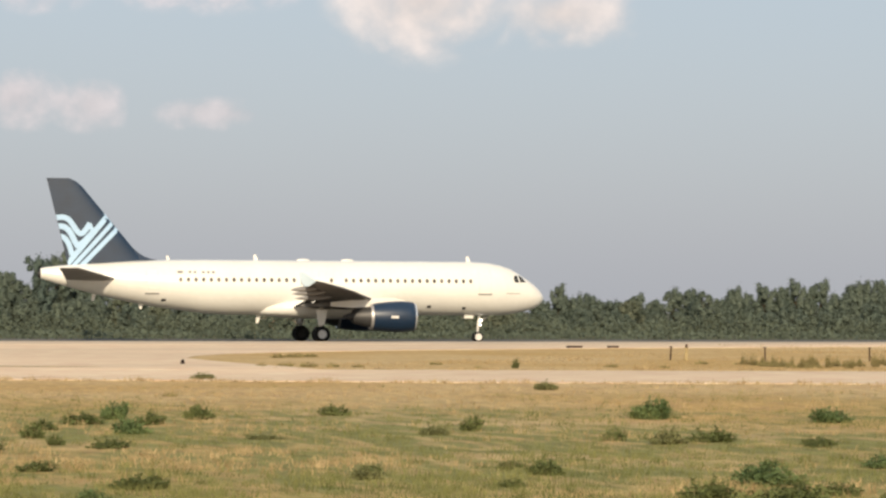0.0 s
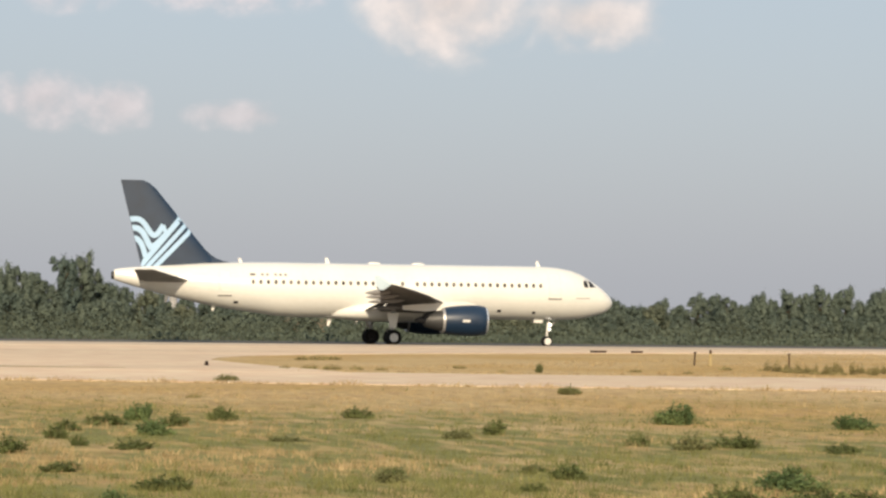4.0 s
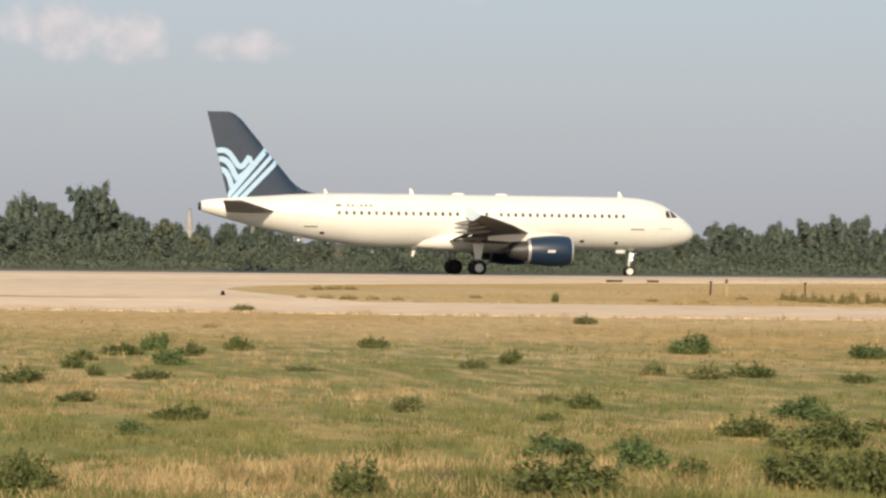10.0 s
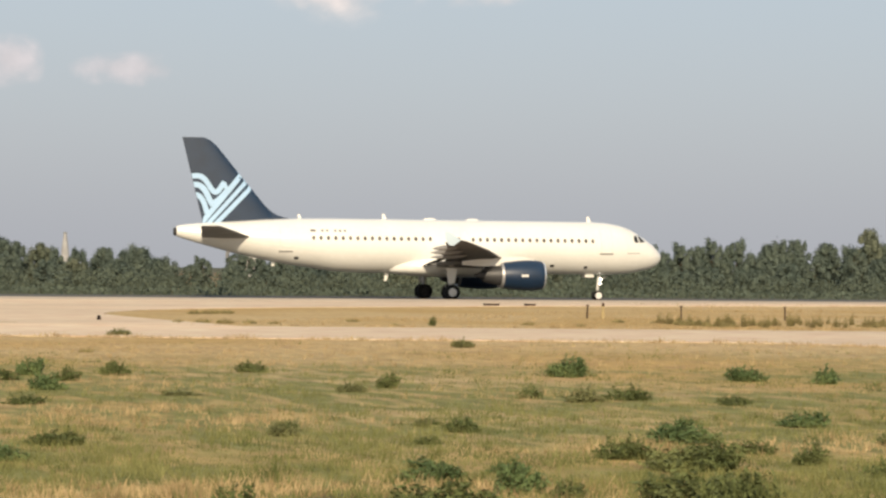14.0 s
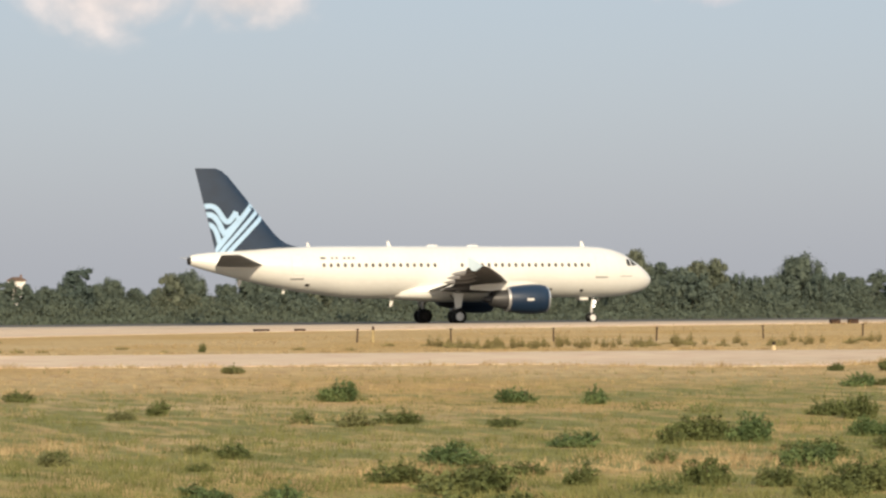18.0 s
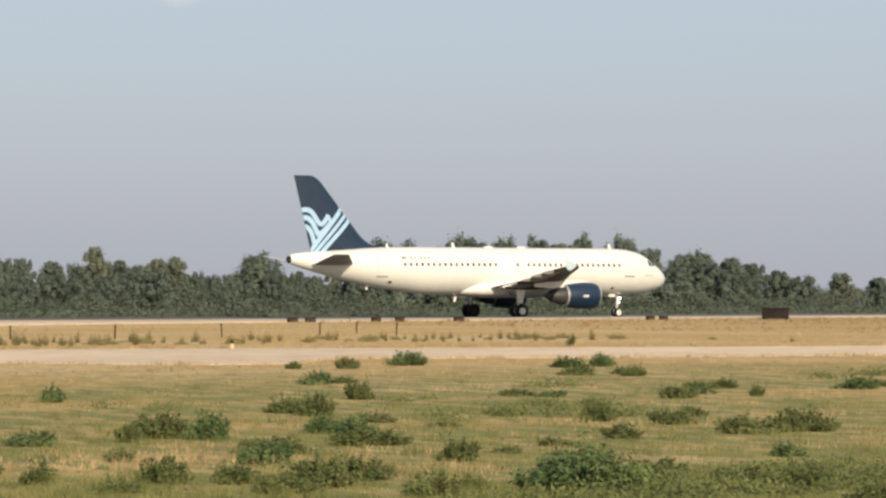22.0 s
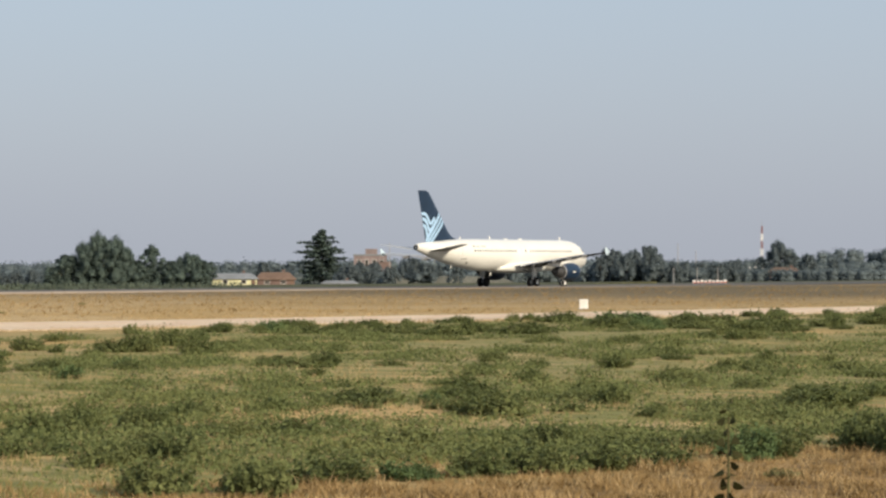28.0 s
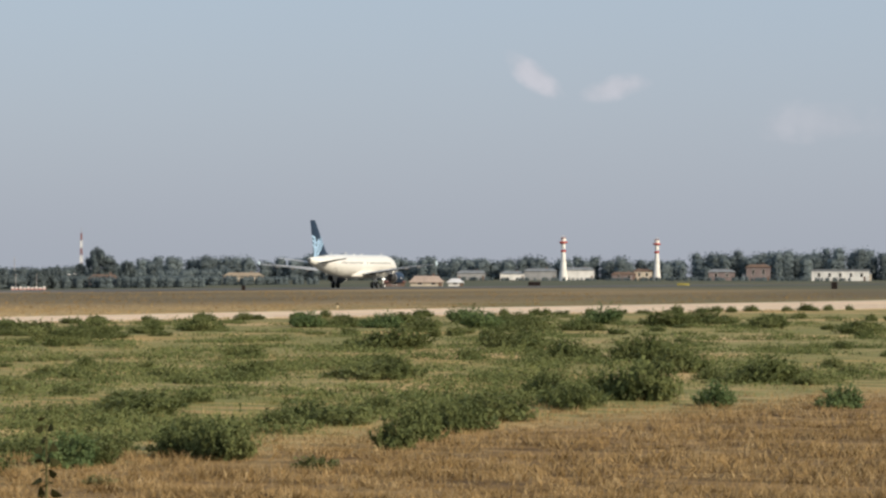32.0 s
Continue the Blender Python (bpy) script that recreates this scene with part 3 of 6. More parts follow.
def build_airliner():
    plane = thing("airliner", 58, 202.8, 0.047, 0, "white twin-engine airliner with navy blue wave-striped tail fin on the runway", "airplane")
    n = 40
    fine = []
    for (a, b) in zip(SECTIONS, SECTIONS[1:]):
        fine += [a[0] + (b[0] - a[0]) * k / 3 for k in range(3)]
    fine.append(SECTIONS[-1][0])
    rings = []
    for s in fine:
        c, hh, hw = hull(s)
        rings.append([(-s, math.cos(2 * math.pi * k / n) * hw, c + math.sin(2 * math.pi * k / n) * hh) for k in range(n)])
    skin("fuselage", loft(rings), WHITE, plane, "glossy white fuselage")
    # wing root and belly fairing
    rings = []
    for s, w, lo, hi in ((10.6, 0.3, 2.0, 2.4), (11.4, 1.5, 1.72, 2.9), (12.6, 2.05, 1.58, 3.15), (15, 2.25, 1.52, 3.2), (18, 2.25, 1.52, 3.15), (19.8, 2.05, 1.6, 2.95), (21.2, 1.4, 1.75, 2.6), (22.1, 0.3, 1.95, 2.2)):
        rings.append([(-s, w * math.copysign(abs(math.cos(a)) ** 0.7, math.cos(a)), (lo + hi) / 2 + (hi - lo) / 2 * math.copysign(abs(math.sin(a)) ** 0.7, math.sin(a))) for a in [2 * math.pi * k / 28 for k in range(28)]])
    skin("belly_fairing", loft(rings), WHITE, plane, "white bulged wing root fairing")
    # tail fin with its dorsal fillet
    rings = []
    for z in (5.0, 5.7, 6.6, 8.0, 9.5, 11.0, 11.38, 11.54, 11.58):
        a, b = fin_edge(z)
        cut = max(0, z - 11.3) * 1.6
        pts = []
        up = [a + cut + (b - a - cut) * (1 - math.cos(math.pi * i / 12)) / 2 for i in range(13)]
        side_a = [(-s, fin_half(s, z), z) for s in up]
        side_b = [(-s, -fin_half(s, z), z) for s in up[-2:0:-1]]
        rings.append(side_a + side_b)
    skin("fin", loft(rings), NAVY, plane, "dark navy tail fin")
    skin("fin_fillet", loft([[(-s, 0.22 * w, 5.5), (-s, -0.22 * w, 5.5), (-s, -0.05, z), (-s, 0.05, z)] for s, w, z in ((28.5, 0.1, 5.66), (29.0, 0.3, 5.73), (29.5, 0.55, 5.83), (30.0, 0.8, 6.00), (30.4, 0.95, 6.25), (30.8, 1.0, 6.60), (31.3, 1.0, 7.10))]), NAVY, plane, "navy dorsal fillet", True)

    def at(u, v):
        return 37.435 - u * 0.01382 - v * 0.00006, 12.055 + u * 0.00011 - v * 0.01369

    waves = (([(70, 244), (80, 243), (115, 239), (142, 252), (164, 281), (184, 314), (204, 331), (224, 316), (242, 288), (252, 272)], 0.385),
             ([(250, 274), (256, 296), (268, 312)], 0.30),
             ([(80, 288), (92, 288), (118, 289), (143, 309), (160, 338), (174, 370), (192, 398)], 0.41),
             ([(184, 388), (208, 376), (238, 348), (272, 308)], 0.33),
             ([(92, 341), (105, 342), (122, 350), (140, 373), (152, 408), (160, 440)], 0.38))
    diagonals = (((136, 487), (356, 218), 0.39), ((166, 497), (382, 256), 0.30), ((202, 502), (414, 282), 0.33))
    for side in (-1, 1):
        for i, (line, w) in enumerate(waves):
            put("fin_wave", mesh_of("fin_wave", *ribbon(smooth_line([at(*q) for q in line], 2), w, side, 0.011 + 0.002 * i), PALE), plane, None, "pale blue painted wave")
        for a, b, w in diagonals:
            put("fin_stripe", mesh_of("fin_stripe", *ribbon([at(a[0] + (b[0] - a[0]) * k, a[1] + (b[1] - a[1]) * k) for k in (0.0, 0.35, 0.7, 1.0)], w, side, 0.021), PALE), plane, None, "pale blue diagonal stripe")
        # cabin windows
        for i in range(40):
            s = 6.09 + i * 0.5512
            if i in (21, 22):
                continue
            o = [(s + 0.125 * math.cos(q), 4.33 + 0.165 * math.sin(q)) for q in [2 * math.pi * j / 12 for j in range(12)]]
            put("cabin_window", mesh_of("cabin_window", *patch(o, side), SHADEGLASS), plane)
        for s0, s1, z0, z1 in ((4.55, 5.4, 3.42, 5.25), (29.2, 30.0, 3.35, 5.1), (15.9, 16.4, 4.0, 5.0), (16.95, 17.45, 4.0, 5.0)):
            e = 0.025
            d = put("cabin_door" if z1 > 5.05 else "overwing_exit", mesh_of("cabin_door", *patch([(s0, z0), (s1, z0), (s1, (z0 + z1) / 2), (s1, z1), (s0, z1), (s0, (z0 + z1) / 2)], side, 0.02), WHITE), plane, None, "white door panel")
            for q in ([(s0 - e, z0), (s0, z0), (s0, z1), (s0 - e, z1)], [(s1, z0), (s1 + e, z0), (s1 + e, z1), (s1, z1)], [(s0, z1), (s1, z1), (s1, z1 + e), (s0, z1 + e)]):
                put("door_seam", mesh_of("door_seam", *patch(q, side, 0.016), HUB), d)
            if z1 > 5.05:
                put("door_sill", mesh_of("door_sill", *patch([(s0 - 0.1, z0 - 0.09), (s1 + 0.1, z0 - 0.09), (s1 + 0.1, z0), (s0 - 0.1, z0)], side, 0.03), TRIM), d, None, "grey door sill")
        # cockpit windows
        for q in ([(2.24, 4.26), (2.58, 4.26), (2.66, 4.5), (2.58, 4.78), (2.30, 4.78)], [(1.60, 4.30), (2.12, 4.27), (2.18, 4.78), (1.98, 4.76)]):
            put("cockpit_window", mesh_of("cockpit_window", *patch(q, side, 0.02), GLASS), plane, None, "dark cockpit window")
        # small marks and vents on the skin
        put("flag_mark", mesh_of("flag_mark", *patch([(27.4, 4.78), (27.8, 4.78), (27.8, 4.96), (27.4, 4.96)], side), TRIM), plane, None, "small dark painted mark")
        for j in range(5):
            s = 27.0 - j * 0.36 - (0.25 if j > 1 else 0)
            put("registration_bar", mesh_of("registration_bar", *patch([(s - 0.2, 4.78), (s, 4.78), (s, 4.96), (s - 0.2, 4.96)], side), MARK), plane, None, "faint grey lettering bar")
        for s, z, w in ((28.6, 2.75, 0.32), (9.0, 2.35, 0.3), (6.35, 2.25, 0.25)):
            put("vent", mesh_of("vent", *patch([(s, z), (s + w, z), (s + w, z + 0.18), (s, z + 0.18)], side), DARK), plane, None, "dark vent opening")
        put("probe_panel", mesh_of("probe_panel", *patch([(2.2, 3.42), (3.3, 3.42), (3.3, 3.46), (2.2, 3.46)], side), TRIM), plane)
        wing(plane, side)
        stabiliser(plane, side)
        engine(plane, side)
    put("windscreen", mesh_of("windscreen", [(-1.72, -0.75, 4.42), (-1.72, 0.75, 4.42), (-2.16, 0.7, 4.89), (-2.16, -0.7, 4.89), (-1.9, -0.75, 4.3), (-1.9, 0.75, 4.3), (-2.3, 0.7, 4.8), (-2.3, -0.7, 4.8)], [(0, 1, 2, 3), (4, 7, 6, 5), (0, 4, 5, 1), (1, 5, 6, 2), (2, 6, 7, 3), (3, 7, 4, 0)], GLASS), plane, None, "dark windscreen")
    skin("exhaust_outlet", loft(turned([(-37.3, 0.31), (-37.62, 0.27), (-37.6, 0.20), (-37.2, 0.18)], 20)), DARK, plane, "dark tail cone outlet", True, pose(0, 0, 4.67))
    for s, ht, w in ((5.6, 0.42, 0.36), (21.6, 0.42, 0.36), (28.1, 0.3, 0.28)):
        skin("antenna", loft([[(-(s + z * 0.5 + c), t, 5.77 + z) for c, t in airfoil(w * (1 - z / ht * 0.5), 0.14, 5)] for z in (0, ht * 0.6, ht)]), WHITE, plane, "white blade antenna")
    for s in (15.0, 18.3):
        skin("antenna_dome", loft(turned([(-0.5, 0.02), (-0.35, 0.1), (0, 0.13), (0.35, 0.1), (0.5, 0.02)], 12)), WHITE, plane, "", True, pose(-s, 0, 5.80))
    for s, z, ht in ((21.4, 1.74, 0.55), (30.0, 2.62, 0.40), (33.4, 3.32, 0.55)):
        skin("blade_antenna", loft([[(-(s + q * 0.4 + c), t, z - q) for c, t in airfoil(0.34 * (1 - 0.5 * q / ht), 0.16, 5)] for q in (-0.2, ht * 0.6, ht)]), WHITE, plane, "white belly antenna")
    wheels = main_gear(plane, -1) + main_gear(plane, 1) + nose_gear(plane)
    return plane, wheels


airliner, wheels = build_airliner()


# ---- trees and growth ----
LEAF = mat("tree_leaves", (0.114, 0.148, 0.120), 0.9, spread=0.22, size=0.3, fine=0.08, fine_size=2, other=(0.148, 0.178, 0.136), island=0.06, through_light=0.12)
LEAF_PALE = mat("pale_tree_leaves", (0.147, 0.172, 0.120), 0.9, spread=0.22, size=0.3, fine=0.08, fine_size=2, other=(0.182, 0.197, 0.136), island=0.06, through_light=0.12)
LEAF_DARK = mat("dark_tree_leaves", (0.088, 0.118, 0.101), 0.9, spread=0.25, size=0.4, fine=0.08, fine_size=2, island=0.06, through_light=0.12)
UNDER = mat("undergrowth_leaves", (0.084, 0.102, 0.075), 0.9, spread=0.22, size=0.2, fine=0.08, fine_size=2, island=0.06, through_light=0.15)
BARK = mat("bark", (0.10, 0.075, 0.05), 0.9, spread=0.3, size=2, fine=0.3, fine_size=9, bump=0.03, axes=(1, 1, 0.3))
WEED = mat("weed_leaves", (0.128, 0.155, 0.056), 0.8, spread=0.2, size=0.8, fine=0.1, fine_size=4, other=(0.171, 0.185, 0.070), island=0.16, through_light=0.2)
WEED_DARK = mat("dark_weed_leaves", (0.113, 0.170, 0.069), 0.8, spread=0.2, size=0.8, fine=0.1, fine_size=4, other=(0.162, 0.206, 0.077), island=0.16, through_light=0.2)
WEED_OLIVE = mat("olive_weed_leaves", (0.190, 0.196, 0.084), 0.8, spread=0.2, size=0.8, fine=0.1, fine_size=4, other=(0.237, 0.232, 0.101), island=0.16, through_light=0.2)
STEM = mat("weed_stem", (0.12, 0.11, 0.05), 0.8, spread=0.2, fine=0.1)
STRAW = mat("straw_blades", (0.30, 0.215, 0.104), 0.8, spread=0.3, size=1.3, fine=0.12, fine_size=4, other=(0.45, 0.338, 0.180), island=0.15)
BROWN = mat("brown_blades", (0.145, 0.092, 0.035), 0.8, spread=0.25, size=1.6, fine=0.12, fine_size=5, other=(0.317, 0.216, 0.097), island=0.18)
GRASS = mat("green_blades", (0.108, 0.126, 0.041), 0.8, spread=0.25, size=0.9, fine=0.1, fine_size=4, other=(0.194, 0.187, 0.070), island=0.12)
rng = np.random.default_rng(7)


GOLDEN = (1 + math.sqrt(5)) / 2
LUMP = np.array([(-1, GOLDEN, 0), (1, GOLDEN, 0), (-1, -GOLDEN, 0), (1, -GOLDEN, 0), (0, -1, GOLDEN), (0, 1, GOLDEN), (0, -1, -GOLDEN), (0, 1, -GOLDEN), (GOLDEN, 0, -1), (GOLDEN, 0, 1), (-GOLDEN, 0, -1), (-GOLDEN, 0, 1)]) / math.sqrt(1 + GOLDEN ** 2)
LUMP_FACES = np.array([(0, 11, 5), (0, 5, 1), (0, 1, 7), (0, 7, 10), (0, 10, 11), (1, 5, 9), (5, 11, 4), (11, 10, 2), (10, 7, 6), (7, 1, 8), (3, 9, 4), (3, 4, 2), (3, 2, 6), (3, 6, 8), (3, 8, 9), (4, 9, 5), (2, 4, 11), (6, 2, 10), (8, 6, 7), (9, 8, 1)])


def leaflets(name, centres, normals, sizes, material, long=1.5, masses=()):
    """Many small pointed leaves as one mesh; masses: (centre, radii) of the dense growth inside them."""
    c, nrm, sz = np.asarray(centres, float), np.asarray(normals, float), np.asarray(sizes, float)[:, None]
    n = len(c)
    nrm /= np.linalg.norm(nrm, axis=1, keepdims=True) + 1e-9
    u = np.cross(nrm, rng.normal(size=(n, 3)))
    u /= np.linalg.norm(u, axis=1, keepdims=True) + 1e-9
    v = np.cross(nrm, u)
    verts = np.stack([c + u * sz * long * 0.6, c - u * sz * long * 0.4 + v * sz / 2, c - u * sz * long * 0.4 - v * sz / 2], 1).reshape(-1, 3)
    faces = np.arange(n * 3).reshape(-1, 3)
    if masses:
        lumps = [np.asarray(p) + LUMP * rng.uniform(0.8, 1.15, (12, 1)) * np.asarray(r) for p, r in masses]
        faces = np.concatenate([faces, *(LUMP_FACES + n * 3 + 12 * i for i in range(len(lumps)))])
        verts = np.concatenate([verts, *lumps])
    me = bpy.data.meshes.new(name)
    me.from_pydata(verts, [], faces)
    me.materials.append(material)
    return me


def shell(centre, radii, count, low=-0.5):
    """Points and outward directions scattered in the outer part of an uneven ball."""
    d = rng.normal(size=(count, 3))
    d /= np.linalg.norm(d, axis=1, keepdims=True)
    d[:, 2] = np.where(d[:, 2] < low, -d[:, 2], d[:, 2])
    r = np.clip(rng.normal(0.84, 0.23, (count, 1)), 0.3, 1.55)
    return np.asarray(centre) + d * r * np.asarray(radii), d + (0, 0, 0.15) + rng.normal(scale=0.3, size=(count, 3))


def tree_mesh(height, width, clumps, per, leaf, material, columnar=0.0, base=0.12):
    """Trunk and crown meshes of a broadleaf tree."""
    bm = tube_bm([(0, 0, 0), (0.05 * width, 0.02, height * 0.3), (-0.02 * width, 0.03, height * 0.6), (0.03, 0, height * 0.86)], [height * 0.03, height * 0.022, height * 0.014, height * 0.004], 7)
    cs, ns, ss, masses = [], [], [], []
    for i in range(clumps):
        k = i / max(1, clumps - 1)
        z = height * (base + (0.93 - base) * (k ** 0.85))
        spread = width / 2 * (1.0 - abs(k - 0.38) ** 1.3 * (1.15 - columnar * 0.7)) * rng.uniform(0.08, 0.9)
        a = i * 2.4 + rng.uniform(-0.5, 0.5)
        p = np.array([math.cos(a) * spread, math.sin(a) * spread, z])
        r = width * rng.uniform(0.09, 0.22) * (1 - 0.35 * k)
        high = r * rng.uniform(0.9, 1.9)
        c, n = shell(p, (r * 0.85, r * 0.85, high), per)
        masses.append((p, (r * 0.52, r * 0.52, high * 0.6)))
        cs.append(c), ns.append(n), ss.append(rng.uniform(0.6, 1.3, per) * leaf)
        if i % 4 == 0 and spread > 0.3:
            limb = tube_bm([(0, 0, max(0.5, z - spread * 0.9)), tuple(p * np.array([0.5, 0.5, 1]) - np.array([0, 0, spread * 0.3])), tuple(p)], [height * 0.010, height * 0.007, height * 0.003], 5)
            tmp = bpy.data.meshes.new("limb")
            limb.to_mesh(tmp)
            limb.free()
            bm.from_mesh(tmp)
            bpy.data.meshes.remove(tmp)
    trunk = bpy.data.meshes.new("trunk")
    bm.to_mesh(trunk)
    bm.free()
    trunk.materials.append(BARK)
    return trunk, leaflets("crown", np.concatenate(cs), np.concatenate(ns), np.concatenate(ss), material, masses=masses)


def tree(kinds, key, x, y, z, turn, label, group="", size=1.0, wide=1.15):
    t = thing("tree", x, y, z, turn, label, "tree", group)
    trunk, crown = kinds[key]
    put("trunk", trunk, t, Matrix.Diagonal((size, size, size, 1)))
    put("crown", crown, t, Matrix.Diagonal((size * wide, size * wide, size, 1)))
    return t


KINDS = {
    "round": tree_mesh(7.0, 5.8, 34, 193, 0.185, LEAF),
    "broad": tree_mesh(7.0, 7.2, 38, 205, 0.192, LEAF),
    "tall": tree_mesh(9.5, 5.4, 38, 193, 0.192, LEAF, 0.6),
    "poplar": tree_mesh(9.5, 4.8, 64, 168, 0.185, LEAF_DARK, 1.0),
    "pale": tree_mesh(7.0, 5.8, 34, 193, 0.185, LEAF_PALE),
    "dark": tree_mesh(9.5, 8.5, 50, 231, 0.215, LEAF_DARK),
    "small": tree_mesh(5.0, 5.4, 30, 189, 0.185, LEAF),
}
HEIGHTS = {"round": 7.0, "broad": 7.0, "tall": 9.5, "poplar": 9.5, "pale": 7.0, "dark": 9.5, "small": 5.0}
LABELS = {"round": "round dull green broadleaf tree in a dense row", "broad": "broad spreading green tree in a dense row", "tall": "tall upright green tree behind the runway",
          "poplar": "slim dark columnar tree behind the runway", "pale": "pale olive green tree in a dense row", "dark": "large dark green tree with domed crown", "small": "low bushy green tree behind the runway"}
TREE_KEYS = ("round", "broad", "tall", "poplar", "pale", "dark", "small")
WIDTHS = {"round": 5.8, "broad": 7.2, "tall": 5.4, "poplar": 4.8, "pale": 5.8, "dark": 8.5, "small": 5.4}
# trees of the wood behind the runway: place, top over the field, kind; then the widths of their crowns
WOOD_WEST = ((16.0, 328, 5.0, 0), (19.5, 330, 5.6, 2), (22.2, 329, 5.4, 0), (25.5, 327, 6.3, 1), (27.2, 328, 7.3, 2), (28.8, 326, 6.3, 0))
WOOD_WEST_WIDTH = (2.2, 2.0, 2.0, 1.7, 2.0, 1.6)
WOOD_A = ((30.1, 326, 5.4, 0), (32.7, 327, 8.4, 3), (34.5, 328, 8.6, 2), (35.9, 329, 7.0, 0), (38.2, 330, 5.0, 6), (40.2, 331, 4.8, 0), (43.0, 332, 4.6, 4), (44.8, 333, 3.9, 6), (47.7, 334, 3.8, 6), (49.9, 327, 4.2, 0), (52.4, 328, 3.6, 6), (54.3, 329, 4.2, 1), (65.8, 326, 3.9, 2), (68.3, 327, 3.5, 0), (70.9, 328, 3.2, 0), (73.2, 329, 3.3, 6), (75.2, 330, 5.5, 3), (77.5, 331, 3.4, 0), (80.0, 332, 3.9, 1), (83.0, 333, 3.0, 0), (85.6, 326, 4.6, 4), (85.8, 334, 2.9, 0), (87.9, 327, 4.7, 1), (89.6, 328, 3.9, 4))
WOOD_A_WIDTH = (2.6, 2.0, 2.4, 2.9, 1.5, 1.7, 2.4, 1.7, 1.7, 2.4, 2.0, 3.3, 2.3, 2.0, 2.0, 1.9, 2.3, 2.0, 2.7, 2.1, 2.7, 1.9, 2.7, 2.0)
WOOD_B = ((92.4, 326, 3.4, 0), (94.7, 326, 5.3, 2), (96.2, 327, 3.7, 1), (99.0, 328, 4.0, 6), (100.1, 328, 3.3, 0), (101.9, 329, 3.2, 6), (103.6, 330, 3.3, 0), (104.7, 329, 3.5, 4), (106.4, 331, 4.3, 2), (109.0, 332, 3.6, 0), (111.7, 333, 5.0, 2), (113.0, 326, 4.8, 2), (113.9, 334, 4.8, 0), (114.2, 331, 3.4, 1), (115.3, 327, 3.7, 0), (117.8, 328, 4.8, 1), (119.0, 332, 3.3, 0), (119.9, 329, 4.3, 0), (122.6, 330, 5.5, 2), (123.9, 333, 3.6, 4), (125.2, 331, 5.2, 0), (127.6, 332, 6.1, 2), (128.9, 334, 3.6, 0), (129.9, 333, 5.2, 0))
WOOD_B_WIDTH = (2.7, 1.7, 2.7, 2.1, 2.8, 2.2, 1.7, 2.8, 1.8, 1.8, 2.1, 2.1, 2.1, 2.8, 1.9, 2.1, 2.8, 1.8, 2.1, 2.9, 1.8, 2.0, 2.9, 1.9)
WOOD_C = ((131.1, 326, 3.9, 1), (131.6, 334, 6.1, 2), (133.1, 327, 5.4, 1), (135.0, 328, 5.9, 2), (136.1, 327, 4.6, 0), (137.7, 329, 6.1, 0), (141.2, 328, 5.7, 0), (146.2, 326, 7.4, 4), (149.8, 327, 5.9, 0), (153.4, 328, 5.3, 0), (156.3, 329, 6.0, 4), (159.2, 330, 6.3, 4), (162.5, 331, 4.2, 6), (166.2, 332, 3.8, 6), (168.6, 333, 4.2, 0), (172.2, 326, 4.1, 6), (173.2, 334, 6.6, 1), (175.2, 326, 4.6, 0), (178.7, 328, 4.0, 0), (182.6, 329, 4.8, 2), (186.6, 329, 6.3, 5), (190.2, 330, 8.3, 5), (194.3, 331, 8.1, 5), (198.5, 332, 6.4, 0))
WOOD_C_WIDTH = (2.8, 2.2, 2.0, 2.0, 2.8, 2.1, 2.9, 2.3, 3.2, 2.2, 2.9, 2.9, 2.2, 2.6, 1.9, 2.2, 4.7, 2.2, 2.6, 2.6, 3.8, 5.4, 4.6, 2.5)
WOOD_D = ((201.3, 333, 8.4, 2), (203.8, 326, 8.9, 2), (205.6, 334, 9.1, 1), (206.9, 326, 9.2, 2), (207.7, 327, 8.4, 1), (210.8, 327, 7.6, 0), (214.7, 328, 9.4, 2), (218.6, 329, 8.5, 0), (223.1, 330, 9.9, 2), (226.6, 331, 7.5, 0), (231.7, 332, 9.2, 1), (236.8, 333, 8.0, 0), (237.2, 326, 7.1, 0), (240.3, 327, 7.2, 1), (245.0, 331, 7.3, 0), (250.0, 331, 6.8, 0), (254.0, 331, 6.0, 0), (258.5, 331, 5.0, 0))
WOOD_D_WIDTH = (2.3, 3.1, 3.5, 2.5, 3.1, 2.8, 3.1, 2.5, 2.8, 2.9, 3.6, 3.3, 2.4, 2.4, 3.4, 3.4, 3.4, 3.4)
WOOD = [(*row, w) for rows, widths in ((WOOD_WEST, WOOD_WEST_WIDTH), (WOOD_A, WOOD_A_WIDTH), (WOOD_B, WOOD_B_WIDTH), (WOOD_C, WOOD_C_WIDTH), (WOOD_D, WOOD_D_WIDTH)) for row, w in zip(rows, widths)]


def placed_tree(kinds, x, y, top, kind, width, label, group=""):
    """A tree whose top and crown width are known."""
    key, z = TREE_KEYS[kind], gz(x, y)
    size = (top - z) / HEIGHTS[key]
    return tree(kinds, key, x, y, z, x * 71 % 360, label or LABELS[key], group, size, max(0.8, min(1.9, width / (WIDTHS[key] * size))))


def top_at(x):
    """Height of the wood's lower crowns along it."""
    near = [row[2] for row in WOOD if abs(row[0] - x) < 3.5]
    return min(near) if near else 3.6


